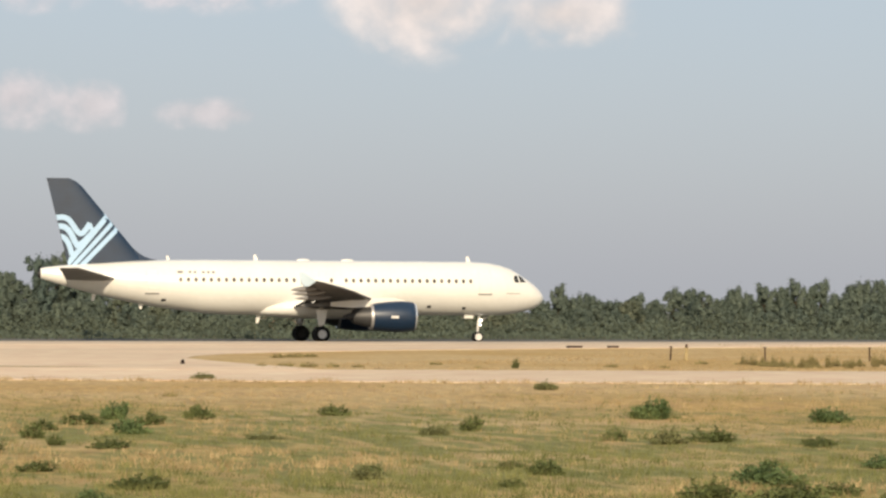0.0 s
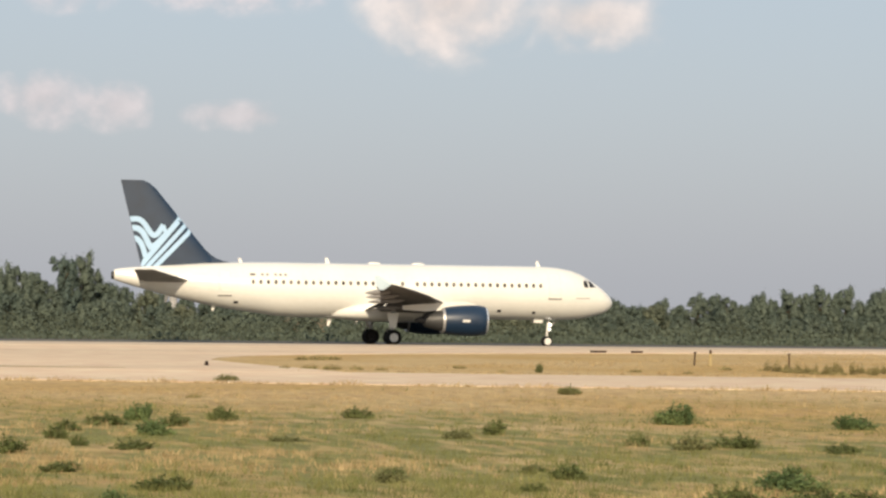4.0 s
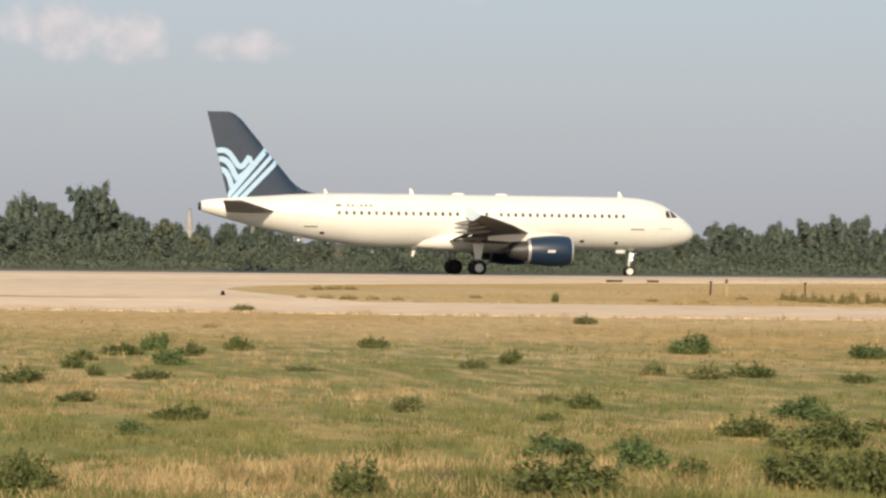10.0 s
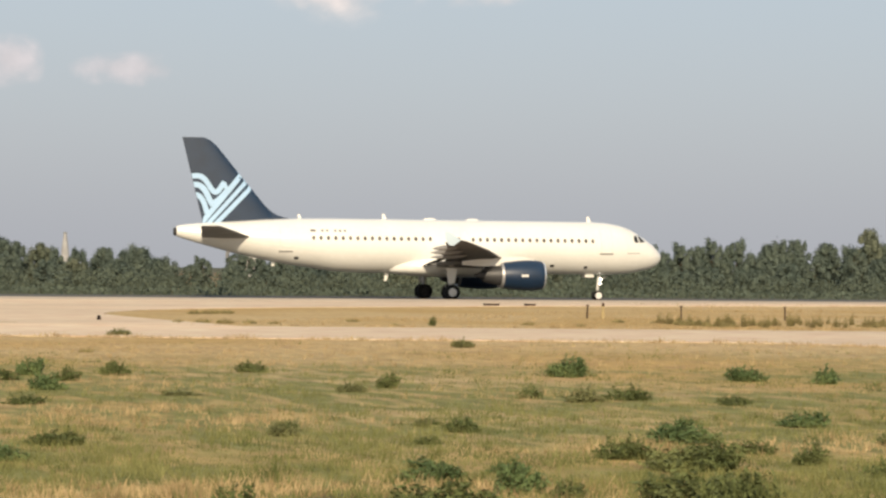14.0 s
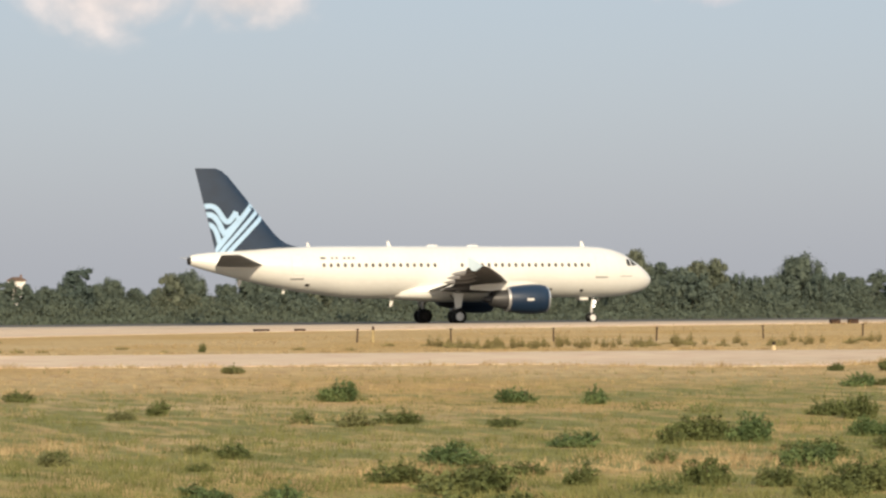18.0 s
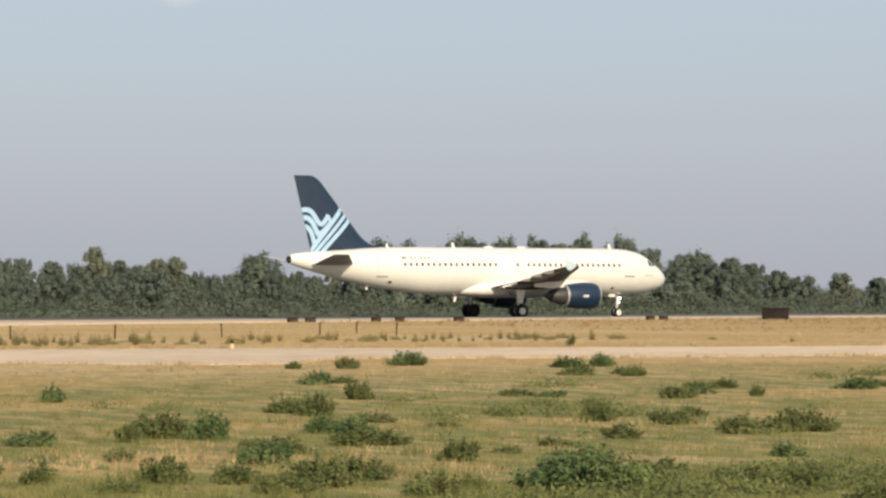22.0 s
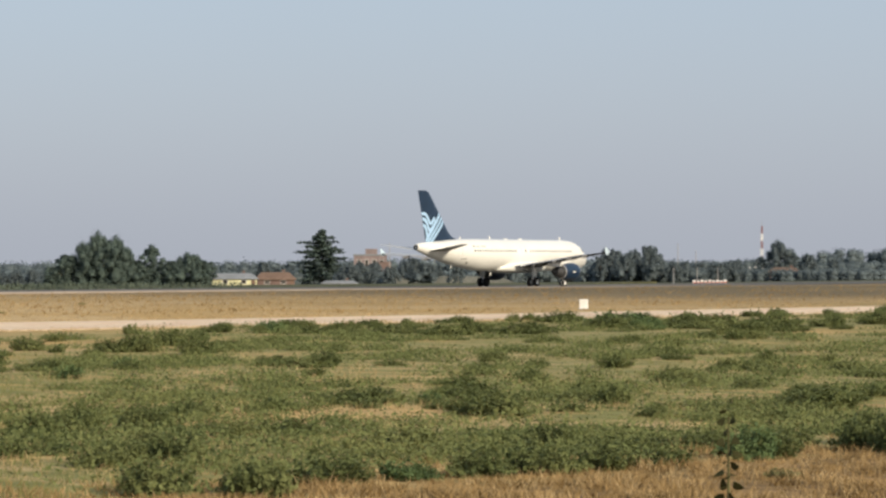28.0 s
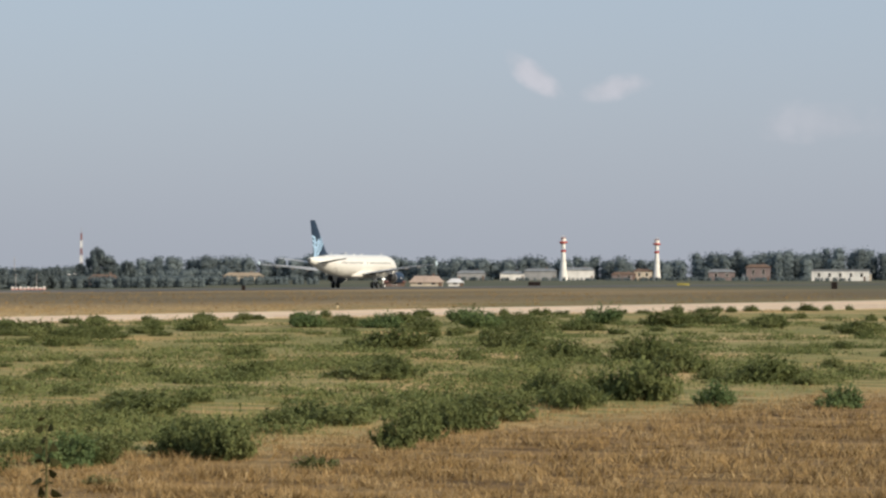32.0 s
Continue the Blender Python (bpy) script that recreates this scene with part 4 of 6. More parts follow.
def build_wood():
    for x, y, top, kind, w in WOOD:
        placed_tree(KINDS, x, y, top, kind, w * 2.1, "", "wood behind the runway")
    # filling rows, a little lower
    r = random.Random(3)
    for row, (y, drop) in enumerate(((321, 0.85), (338, 0.99))):
        x = -30.0 + row * 2
        while x < 257:
            key = r.choice(("small", "round", "broad", "pale", "tall", "small"))
            h = (top_at(x) - gz(x, y)) * drop * r.uniform(0.82, 1.0)
            tree(KINDS, key, x * y / 330, y + r.uniform(-3, 3), gz(x, y), r.uniform(0, 360), LABELS[key], "wood behind the runway", h / HEIGHTS[key], 1.3)
            x += r.uniform(3.6, 5.6) if row == 0 else r.uniform(4.2, 6.6)
    # undergrowth along the foot of the wood
    n = 70000
    c = np.stack([rng.uniform(-40, 258, n), rng.uniform(308, 322, n), rng.uniform(0, 1, n) ** 1.2], 1)
    c[:, 2] *= np.array([2.2 + 2.0 * noise.noise((a * 0.16, b * 0.1, 4.0)) + 1.2 * noise.noise((a * 0.6, b * 0.3, 6.0)) for a, b in c[:, :2]])
    c[:, 2] += np.array([gz(a, b) for a, b in c[:, :2]])
    m = 34000
    d = np.stack([rng.uniform(-40, 265, m), 223 + 80 * rng.uniform(0, 1, m) ** 1.6, rng.uniform(0, 1, m) ** 1.3 * 0.85], 1)
    d[:, 2] += np.array([gz(a, b) for a, b in d[:, :2]])
    c, n = np.concatenate([c, d]), n + m
    tagged(put("undergrowth", leaflets("undergrowth", c, rng.normal(scale=0.6, size=(n, 3)) + (0, -0.3, 0.3), rng.uniform(0.16, 0.34, n), UNDER)), "dense dark green undergrowth at the foot of trees", "undergrowth", kind="stuff")


build_wood()


# ---- far side: houses, masts, towers and woods ----
def wall_mat(name, base, spread=0.12):
    return mat(name, base, 0.9, spread=spread, size=0.3, fine=0.15, fine_size=3, bump=0.01)


YELLOW = wall_mat("yellow_render", (0.60, 0.58, 0.36))
PINK = wall_mat("pink_render", (0.225, 0.18, 0.172))
BRICK = wall_mat("old_brick", (0.17, 0.12, 0.105))
CREAM = wall_mat("cream_render", (0.55, 0.48, 0.38))
WHITEWALL = wall_mat("white_render", (0.74, 0.72, 0.68))
GREYWALL = wall_mat("grey_render", (0.30, 0.30, 0.30))
ROOF_BROWN = wall_mat("brown_tiles", (0.17, 0.115, 0.085))
ROOF_GREY = wall_mat("grey_sheet", (0.22, 0.23, 0.24))
RED = mat("red_paint", (0.48, 0.07, 0.05), 0.5, spread=0.12, fine=0.08)
MAST_RED = mat("faded_red_paint", (0.24, 0.10, 0.09), 0.6, spread=0.15, fine=0.1)
RUST = mat("rusty_metal", (0.06, 0.038, 0.028), 0.8, spread=0.3, size=3, fine=0.2)
POLE = mat("weathered_steel", (0.30, 0.29, 0.28), 0.6, spread=0.15, fine=0.1)
BLACKBOX = mat("dark_casing", (0.022, 0.016, 0.015), 0.7, spread=0.25, fine=0.15)


def house(name, x, y, turn, length, depth, wall_h, roof_h, walls, roof, label, windows=3, z=None, category="house", flat=False):
    """A small building: walls, roof, windows with frames, a door; the long front faces -y before it is turned."""
    h = thing(name, x, y, gz(x, y) - 0.05 if z is None else z, turn, label, category)
    part("wall", box_bm(-length / 2, length / 2, -depth / 2, depth / 2, 0, wall_h), walls, h)
    if flat:
        part("roof", box_bm(-length / 2 - 0.2, length / 2 + 0.2, -depth / 2 - 0.2, depth / 2 + 0.2, wall_h, wall_h + roof_h, 0.03), roof, h)
    else:
        e = 0.4
        a, b, c = length / 2 + e, depth / 2 + e, wall_h - 0.05
        v = [(-a, -b, c), (a, -b, c), (a, b, c), (-a, b, c), (-a + b * 0.5, 0, c + roof_h), (a - b * 0.5, 0, c + roof_h)]
        v += [(p, q, r - 0.18) for p, q, r in v[:4]]
        skin("roof", (v, [(0, 1, 5, 4), (2, 3, 4, 5), (1, 2, 5), (3, 0, 4), (6, 7, 1, 0), (7, 8, 2, 1), (8, 9, 3, 2), (9, 6, 0, 3), (9, 8, 7, 6)]), roof, h, "", False)
        part("chimney", box_bm(length * 0.18, length * 0.18 + 0.6, 0.2, 0.8, wall_h, wall_h + roof_h + 0.5, 0.02), BRICK, h)
    for i in range(windows):
        cx = -length / 2 + length * (i + 0.7) / (windows + 0.4)
        w, lo, hi = min(1.1, length / windows * 0.4), wall_h * 0.42, wall_h * 0.82
        f = part("window", box_bm(cx - w / 2 - 0.08, cx + w / 2 + 0.08, -depth / 2 - 0.06, -depth / 2 + 0.02, lo - 0.08, hi + 0.08), WHITEWALL, h)
        part("pane", box_bm(cx - w / 2, cx + w / 2, -depth / 2 - 0.075, -depth / 2 - 0.02, lo, hi), GLASS, f)
    cx = length * 0.42
    part("door", box_bm(cx - 0.45, cx + 0.45, -depth / 2 - 0.05, -depth / 2 + 0.02, 0, min(2.05, wall_h * 0.85)), ROOF_BROWN, h)
    return h


def facing(x, y):
    """The turn that sets a front square to the viewer."""
    return -math.degrees(math.atan2(x, y))


def lattice_mast(x, y, height, width, bands, label, z=None):
    """A slim lattice mast in red and white bands."""
    t = thing("radio_mast", x, y, gz(x, y) if z is None else z, 20, label, "mast")
    for i in range(bands):
        z0, z1 = height * i / bands, height * (i + 1) / bands
        w0, w1 = width * (1 - 0.55 * i / bands) / 2, width * (1 - 0.55 * (i + 1) / bands) / 2
        bm = bmesh.new()
        for a in range(4):
            q0, q1 = math.pi / 4 + a * math.pi / 2, math.pi / 4 + (a + 1) * math.pi / 2
            for p0, p1, r in (((w0, q0, z0), (w1, q0, z1), 0.06), ((w0, q0, z0), (w1, q1, z1), 0.035), ((w0, q1, z0), (w1, q0, z1), 0.035), ((w1, q0, z1), (w1, q1, z1), 0.035)):
                seg = tube_bm([(p[0] * math.cos(p[1]), p[0] * math.sin(p[1]), p[2]) for p in (p0, p1)], [r, r], 4)
                tmp = bpy.data.meshes.new("seg")
                seg.to_mesh(tmp)
                seg.free()
                bm.from_mesh(tmp)
                bpy.data.meshes.remove(tmp)
        part("mast_section", bm, WHITEWALL if i % 2 else MAST_RED, t, "white lattice section" if i % 2 else "red lattice section")
    part("antenna", tube_bm([(0, 0, height), (0, 0, height + 1.6)], [0.06, 0.03], 6), POLE, t)
    return t


def beacon_tower(x, y, height, label):
    """A tapered white tower with red and white gallery and lamps on top."""
    t = thing("beacon_tower", x, y, gz(x, y), 15, label, "tower", "beacon towers")
    h = height
    skin("shaft", loft(turned([(0, 2.1), (h * 0.25, 1.55), (h * 0.5, 1.12), (h * 0.62, 0.95)], 16, "z")), WHITEWALL, t, "white tapered shaft")
    skin("collar", loft(turned([(h * 0.62, 1.0), (h * 0.64, 1.3), (h * 0.66, 1.3), (h * 0.67, 1.0)], 16, "z")), RED, t, "red collar")
    skin("neck", loft(turned([(h * 0.69, 1.0), (h * 0.80, 0.95)], 16, "z")), WHITEWALL, t)
    skin("gallery", loft(turned([(h * 0.80, 1.1), (h * 0.825, 2.0), (h * 0.845, 2.0), (h * 0.855, 1.2)], 16, "z")), RED, t, "red gallery")
    skin("cabin", loft(turned([(h * 0.86, 1.2), (h * 0.93, 1.2)], 16, "z")), WHITEWALL, t, "white cabin")
    skin("cap", loft(turned([(h * 0.92, 1.3), (h * 0.935, 1.3), (h * 0.95, 0.4)], 16, "z")), MAST_RED, t, "faded red cap")
    for k in range(3):
        a = k * 2.1
        part("aerial", tube_bm([(math.cos(a), math.sin(a), h * 0.94), (math.cos(a), math.sin(a), h)], [0.10, 0.06], 6), WHITEWALL, t)
    return t


def pole(x, y, height, r, label, arm=False):
    p = thing("pole", x, y, gz(x, y), 0, label, "pole")
    part("shaft", tube_bm([(0, 0, 0), (0, 0, height)], [r, r * 0.6], 8), POLE, p)
    part("cap", tube_bm([(-0.5 if arm else -0.12, 0, height), (0.5 if arm else 0.12, 0, height)], [0.08, 0.08], 6), POLE, p)
    return p


def conifer(x, y, height, width, label):
    """A cedar: dark flat tiers on a straight trunk."""
    t = thing("conifer", x, y, gz(x, y), 0, label, "tree")
    part("trunk", tube_bm([(0, 0, 0), (0.1, 0, height * 0.5), (0, 0, height * 0.97)], [0.35, 0.22, 0.05], 8), BARK, t)
    tiers = 11
    leaves, faces_out, sizes = [], [], []
    for i in range(tiers):
        k = i / (tiers - 1)
        z, n = height * (0.14 + 0.84 * k), 6
        cs, ns = [], []
        for j in range(n):
            a = i * 1.9 + j * 2 * math.pi / n
            reach = width / 2 * (1 - k) ** 0.38 * (0.35 + 0.8 * ((i * 7 + j * 5) % 9) / 9) * (1.15 if i % 3 == 0 else 0.85) + 0.3
            m = int(60 + 80 * (1 - k))
            d = rng.uniform(0.1, 1, m)
            c = np.stack([np.cos(a) * d * reach + rng.normal(scale=0.35, size=m), np.sin(a) * d * reach + rng.normal(scale=0.35, size=m), z + 0.25 * d + (0.5 * ((i * 5 + j) % 3) - 0.5) * d + rng.normal(scale=0.16, size=m)], 1)
            cs.append(c)
            ns.append(rng.normal(scale=0.5, size=(m, 3)) + (0, 0, 1))
        cs, ns = np.concatenate(cs), np.concatenate(ns)
        leaves.append(cs), faces_out.append(ns), sizes.append(rng.uniform(0.35, 0.7, len(cs)))
    for z, a, reach in ((0.80, 2.25, 5.0), (0.72, 2.6, 4.0), (0.62, 2.2, 6.4), (0.66, -0.6, 4.4), (0.5, -0.9, 6.0), (0.42, 2.0, 7.0)):
        m = 150
        d = rng.uniform(0.15, 1, m)
        wide = 0.3 + 0.55 * d
        c = np.stack([math.cos(a) * d * reach - math.sin(a) * rng.normal(size=m) * wide, math.sin(a) * d * reach + math.cos(a) * rng.normal(size=m) * wide, height * z + 0.3 * d + rng.normal(scale=0.14, size=m)], 1)
        leaves.append(c), faces_out.append(rng.normal(scale=0.5, size=(m, 3)) + (0, 0, 1)), sizes.append(rng.uniform(0.35, 0.7, m))
    put("crown", leaflets("crown", np.concatenate(leaves), np.concatenate(faces_out), np.concatenate(sizes), LEAF_DARK), t)
    return t


def far_wood(name, line, depth, material, label, per=9.0):
    """A distant wood: many clumps of leaves along a line of (x, y, top)."""
    cs, ns, ss, masses = [], [], [], []
    for (x0, y0, h0), (x1, y1, h1) in zip(line, line[1:]):
        n = max(2, int(math.dist((x0, y0), (x1, y1)) / per * 6))
        for i in range(n):
            k = (i + rng.uniform(-0.4, 0.4)) / n
            top = (h0 + (h1 - h0) * k) * rng.uniform(0.8, 1.08)
            far = rng.uniform(0, depth)
            x, y = x0 + (x1 - x0) * k + far * 0.6, y0 + (y1 - y0) * k + far * 0.6
            g0 = gz(x, y)
            r = min(per * rng.uniform(0.3, 0.5), max(1.0, top - g0) * 0.5)
            for z in np.arange(0.0, max(0.1, top - g0 - r), r * 0.7):
                c, m = shell((x, y, g0 + z + r * 0.3), (r, r, r * 0.75), 110)
                masses.append(((x, y, g0 + z + r * 0.3), (r * 0.7, r * 0.7, r * 0.52)))
                cs.append(c), ns.append(m), ss.append(rng.uniform(0.5, 1.1, 110) * r * 0.2)
    return tagged(put(name, leaflets(name, np.concatenate(cs), np.concatenate(ns), np.concatenate(ss), material, masses=masses)), label, "woods", kind="stuff")


# paler, bluer leaves: distance haze is mixed into their base colour
HAZED_LEAF = mat("hazed_leaves", (0.125, 0.153, 0.161), 0.9, spread=0.2, size=0.03, fine=0.06, fine_size=0.3, island=0.06, through_light=0.15)
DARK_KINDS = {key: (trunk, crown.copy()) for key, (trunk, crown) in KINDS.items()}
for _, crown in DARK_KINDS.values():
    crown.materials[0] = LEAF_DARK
# far copies of the trees take the haze-tinted leaf colour
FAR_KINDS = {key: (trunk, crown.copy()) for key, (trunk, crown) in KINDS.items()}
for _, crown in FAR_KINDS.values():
    crown.materials[0] = HAZED_LEAF


# place, top, crown width and kind
TREE_GROUP = ((459, 446, 2.5, 3.9, 6), (461, 444, 5.3, 6.4, 0), (464, 441, 7.4, 6.4, 5), (466, 439, 9.6, 5.9, 5), (468, 436, 8.7, 6.7, 5), (470, 434, 6.6, 4.6, 1), (472, 432, 4.1, 5.1, 0), (474, 430, 7.3, 4.9, 2), (477, 426, 3.9, 5.1, 0), (480, 423, 5.2, 6.4, 1), (482, 421, 3.9, 5.1, 0), (464, 441, 1.9, 7.7, 4), (469, 436, 1.9, 7.7, 1), (474, 430, 2.0, 7.7, 4), (408, 440, 1.4, 3.0, 0), (411, 438, 0.8, 4.3, 6))
TREE_GROUP_EAST = ((413, 435, 2.8, 1.7, 5), (414, 434, 1.8, 4.1, 0), (419, 430, 0.9, 3.6, 6), (420, 428, 2.4, 1.4, 3), (423, 426, 0.9, 3.6, 6), (425, 424, 1.8, 3.6, 2), (427, 421, 2.1, 3.0, 0), (501, 442, 4.9, 7.5, 1), (504, 439, 2.9, 5.4, 0), (512, 429, 3.7, 4.3, 0), (515, 426, 2.4, 4.0, 0), (525, 413, 2.8, 5.9, 1), (528, 409, 1.6, 5.4, 0), (534, 401, 5.0, 2.1, 3), (536, 399, 3.3, 6.7, 1), (540, 393, 4.4, 3.2, 2))


def build_far_side():
    haze_leaf = HAZED_LEAF
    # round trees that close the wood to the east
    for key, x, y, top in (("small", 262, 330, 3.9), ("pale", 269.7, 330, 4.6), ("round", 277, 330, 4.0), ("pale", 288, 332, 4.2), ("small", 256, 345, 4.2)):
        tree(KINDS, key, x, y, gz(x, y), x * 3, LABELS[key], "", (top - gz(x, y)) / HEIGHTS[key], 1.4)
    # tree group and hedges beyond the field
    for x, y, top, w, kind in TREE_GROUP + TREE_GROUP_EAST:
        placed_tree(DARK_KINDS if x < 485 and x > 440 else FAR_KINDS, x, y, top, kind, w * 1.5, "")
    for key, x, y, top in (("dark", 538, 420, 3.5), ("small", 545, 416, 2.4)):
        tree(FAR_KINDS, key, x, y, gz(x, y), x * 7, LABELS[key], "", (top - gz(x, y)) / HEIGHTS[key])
    house("house", 494, 422.4, facing(494, 422), 10.2, 5.5, 2.1, 1.2, YELLOW, ROOF_GREY, "low yellow house with grey roof beside the trees", 2)
    house("house", 507, 421, facing(504, 418), 9.0, 6, 1.9, 1.6, BRICK, ROOF_BROWN, "low brick house with brown tiled roof", 2)
    house("shed", 516, 409, facing(516, 409), 8, 4, 0.9, 0.6, GREYWALL, ROOF_GREY, "low pale roofed shed in the grass", 1, category="shed")
    conifer(530, 425.5, 12.9, 14.5, "tall dark cedar tree with flat branch tiers")
    b = house("apartment_block", 711, 551, facing(711, 551), 10.5, 9, 7.2, 0.5, PINK, ROOF_GREY, "far pink brick block with stepped top", 4, category="building", flat=True)
    part("stair_tower", box_bm(-1.6, 2.2, -2, 2, 7.6, 9.4, 0.05), PINK, b)
    part("annexe", box_bm(2.5, 6.5, -4.6, 3, 0, 5.2, 0.05), BRICK, b)
    pole(636, 486, 10.8, 0.16, "tall thin steel pole far off")
    pole(682, 418.4, 10.0, 0.14, "tall thin steel pole far off")
    pole(684.5, 414, 8.0, 0.14, "thin steel pole far off")
    bank = thing("bank", 565, 413, gz(565, 413), -54, "long low grey-brown earth bank", "bank")
    skin("mound", loft([[(x, -2.5, -0.3), (x, 2.5, -0.3), (x, 1.2, h), (x, -1.2, h)] for x, h in ((-17, 0.2), (-14, 1.9), (0, 2.2), (13, 1.9), (17, 0.2))]), wall_mat("bank_earth", (0.125, 0.125, 0.108)), bank, "", False)
    line = ((545, 440, 3.2), (559, 422, 3.7), (575, 402, 3.4), (586, 382, 5.7), (590, 377, 6.4), (593, 372, 7.2), (596, 367, 3.8), (602, 358, 3.5), (607, 349, 4.0))
    i = 0
    for (x0, y0, h0), (x1, y1, h1) in zip(line, line[1:]):
        for k in (0, 0.33, 0.66):
            key = ("round", "small", "broad", "dark", "tall")[i % 5]
            x, y = x0 + (x1 - x0) * k + (i % 3) * 5, y0 + (y1 - y0) * k + (i % 3) * 4
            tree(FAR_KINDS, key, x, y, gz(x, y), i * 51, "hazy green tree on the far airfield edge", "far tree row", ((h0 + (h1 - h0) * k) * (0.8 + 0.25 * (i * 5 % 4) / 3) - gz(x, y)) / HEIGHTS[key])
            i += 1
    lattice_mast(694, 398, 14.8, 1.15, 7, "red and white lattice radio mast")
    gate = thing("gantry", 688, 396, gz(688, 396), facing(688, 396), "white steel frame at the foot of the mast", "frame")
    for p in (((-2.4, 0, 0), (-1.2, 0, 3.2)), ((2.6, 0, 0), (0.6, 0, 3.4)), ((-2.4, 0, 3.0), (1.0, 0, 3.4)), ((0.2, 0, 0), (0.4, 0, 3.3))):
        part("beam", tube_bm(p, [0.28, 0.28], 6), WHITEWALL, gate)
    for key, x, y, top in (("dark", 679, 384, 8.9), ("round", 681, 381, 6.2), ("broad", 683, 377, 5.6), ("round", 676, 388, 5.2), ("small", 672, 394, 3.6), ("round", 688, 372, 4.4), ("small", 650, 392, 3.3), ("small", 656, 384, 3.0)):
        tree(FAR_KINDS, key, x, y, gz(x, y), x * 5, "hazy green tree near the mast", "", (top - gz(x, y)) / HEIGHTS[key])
    house("house", 662.5, 373, facing(662, 373), 8.0, 6, 2.3, 1.1, PINK, ROOF_BROWN, "pink rendered house with hipped brown roof", 3)
    house("shed", 657, 382, facing(657, 382), 4.0, 4, 1.8, 0.8, GREYWALL, ROOF_GREY, "small grey shed beside the house", 1, category="shed")
    house("shed", 669, 364, facing(669, 364), 2.2, 3, 2.2, 0.3, WHITEWALL, ROOF_GREY, "small white utility hut", 1, category="shed", flat=True)
    for k in range(9):
        f = k / 8
        x, y = 513.2 + 3.4 * f, 310.8 - 5.6 * f
        c = thing("barrier_block", x, y, gz(x, y), facing(x, y), "white and red barrier block in a row", "barrier", "barrier row")
        part("block", box_bm(-0.3, 0.3, -0.25, 0.25, 0, 0.95 if k % 2 == 0 else 0.8, 0.04), WHITEWALL, c)
        part("band", box_bm(-0.31, 0.31, -0.26, 0.26, 0.3, 0.5, 0.02), RED, c, "red painted band")
    for x, y in ((530, 315), (528, 319), (525.5, 323.5)):
        pole(x, y, 3.6, 0.11, "pale short lamp pole beside barriers")
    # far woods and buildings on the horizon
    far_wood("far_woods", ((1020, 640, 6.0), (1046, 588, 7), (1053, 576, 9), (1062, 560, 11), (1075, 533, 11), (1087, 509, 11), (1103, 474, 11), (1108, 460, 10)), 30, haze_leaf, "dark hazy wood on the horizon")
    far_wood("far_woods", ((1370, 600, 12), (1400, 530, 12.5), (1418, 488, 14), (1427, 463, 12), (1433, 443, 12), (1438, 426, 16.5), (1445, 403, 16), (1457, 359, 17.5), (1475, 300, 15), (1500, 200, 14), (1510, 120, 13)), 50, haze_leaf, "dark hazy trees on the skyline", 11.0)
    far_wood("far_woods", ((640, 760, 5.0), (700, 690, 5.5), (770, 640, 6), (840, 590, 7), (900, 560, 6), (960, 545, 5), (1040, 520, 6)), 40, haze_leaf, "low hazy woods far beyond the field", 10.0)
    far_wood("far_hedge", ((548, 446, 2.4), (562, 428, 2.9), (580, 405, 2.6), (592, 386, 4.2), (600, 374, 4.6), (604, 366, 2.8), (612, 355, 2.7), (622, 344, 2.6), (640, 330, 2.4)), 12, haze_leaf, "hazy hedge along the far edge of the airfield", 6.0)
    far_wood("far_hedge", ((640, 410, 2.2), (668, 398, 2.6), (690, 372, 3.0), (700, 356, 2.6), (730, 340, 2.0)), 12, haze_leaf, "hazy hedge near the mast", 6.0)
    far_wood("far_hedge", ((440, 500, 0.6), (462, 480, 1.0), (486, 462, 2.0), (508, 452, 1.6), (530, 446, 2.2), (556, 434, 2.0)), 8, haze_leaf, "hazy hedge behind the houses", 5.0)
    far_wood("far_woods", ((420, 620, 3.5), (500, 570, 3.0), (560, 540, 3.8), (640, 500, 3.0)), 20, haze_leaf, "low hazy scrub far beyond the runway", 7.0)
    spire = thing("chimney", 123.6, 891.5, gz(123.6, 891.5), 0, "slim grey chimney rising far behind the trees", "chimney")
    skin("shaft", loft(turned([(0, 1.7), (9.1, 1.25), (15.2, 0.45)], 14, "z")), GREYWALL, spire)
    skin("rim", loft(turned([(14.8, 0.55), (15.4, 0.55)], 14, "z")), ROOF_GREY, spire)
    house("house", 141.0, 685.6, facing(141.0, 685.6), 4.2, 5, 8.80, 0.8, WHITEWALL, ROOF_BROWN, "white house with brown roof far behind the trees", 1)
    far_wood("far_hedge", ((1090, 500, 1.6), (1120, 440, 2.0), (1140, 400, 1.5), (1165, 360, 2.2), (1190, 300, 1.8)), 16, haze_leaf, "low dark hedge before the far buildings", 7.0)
    beacon_tower(1221, 446, 21.0, "white tapered beacon tower with red gallery")
    beacon_tower(1330, 436.5, 21.5, "white tapered tower with red aerial platform")
    house("warehouse", 894, 447, facing(894, 447), 14, 8, 2.0, 1.2, CREAM, wall_mat("tan_sheet", (0.34, 0.27, 0.19)), "low tan storage shed on the field", 2, category="shed")
    house("house", 645.6, 272, facing(645, 272), 8.0, 5, 1.2, 1.5, CREAM, wall_mat("faded_tiles", (0.40, 0.31, 0.25)), "low cream house with wide faded tiled roof", 2)
    house("house", 648.6, 265.5, facing(648, 266), 3.6, 4, 1.1, 0.9, WHITEWALL, wall_mat("pale_sheet", (0.62, 0.61, 0.60)), "small white walled house with pale roof", 1)
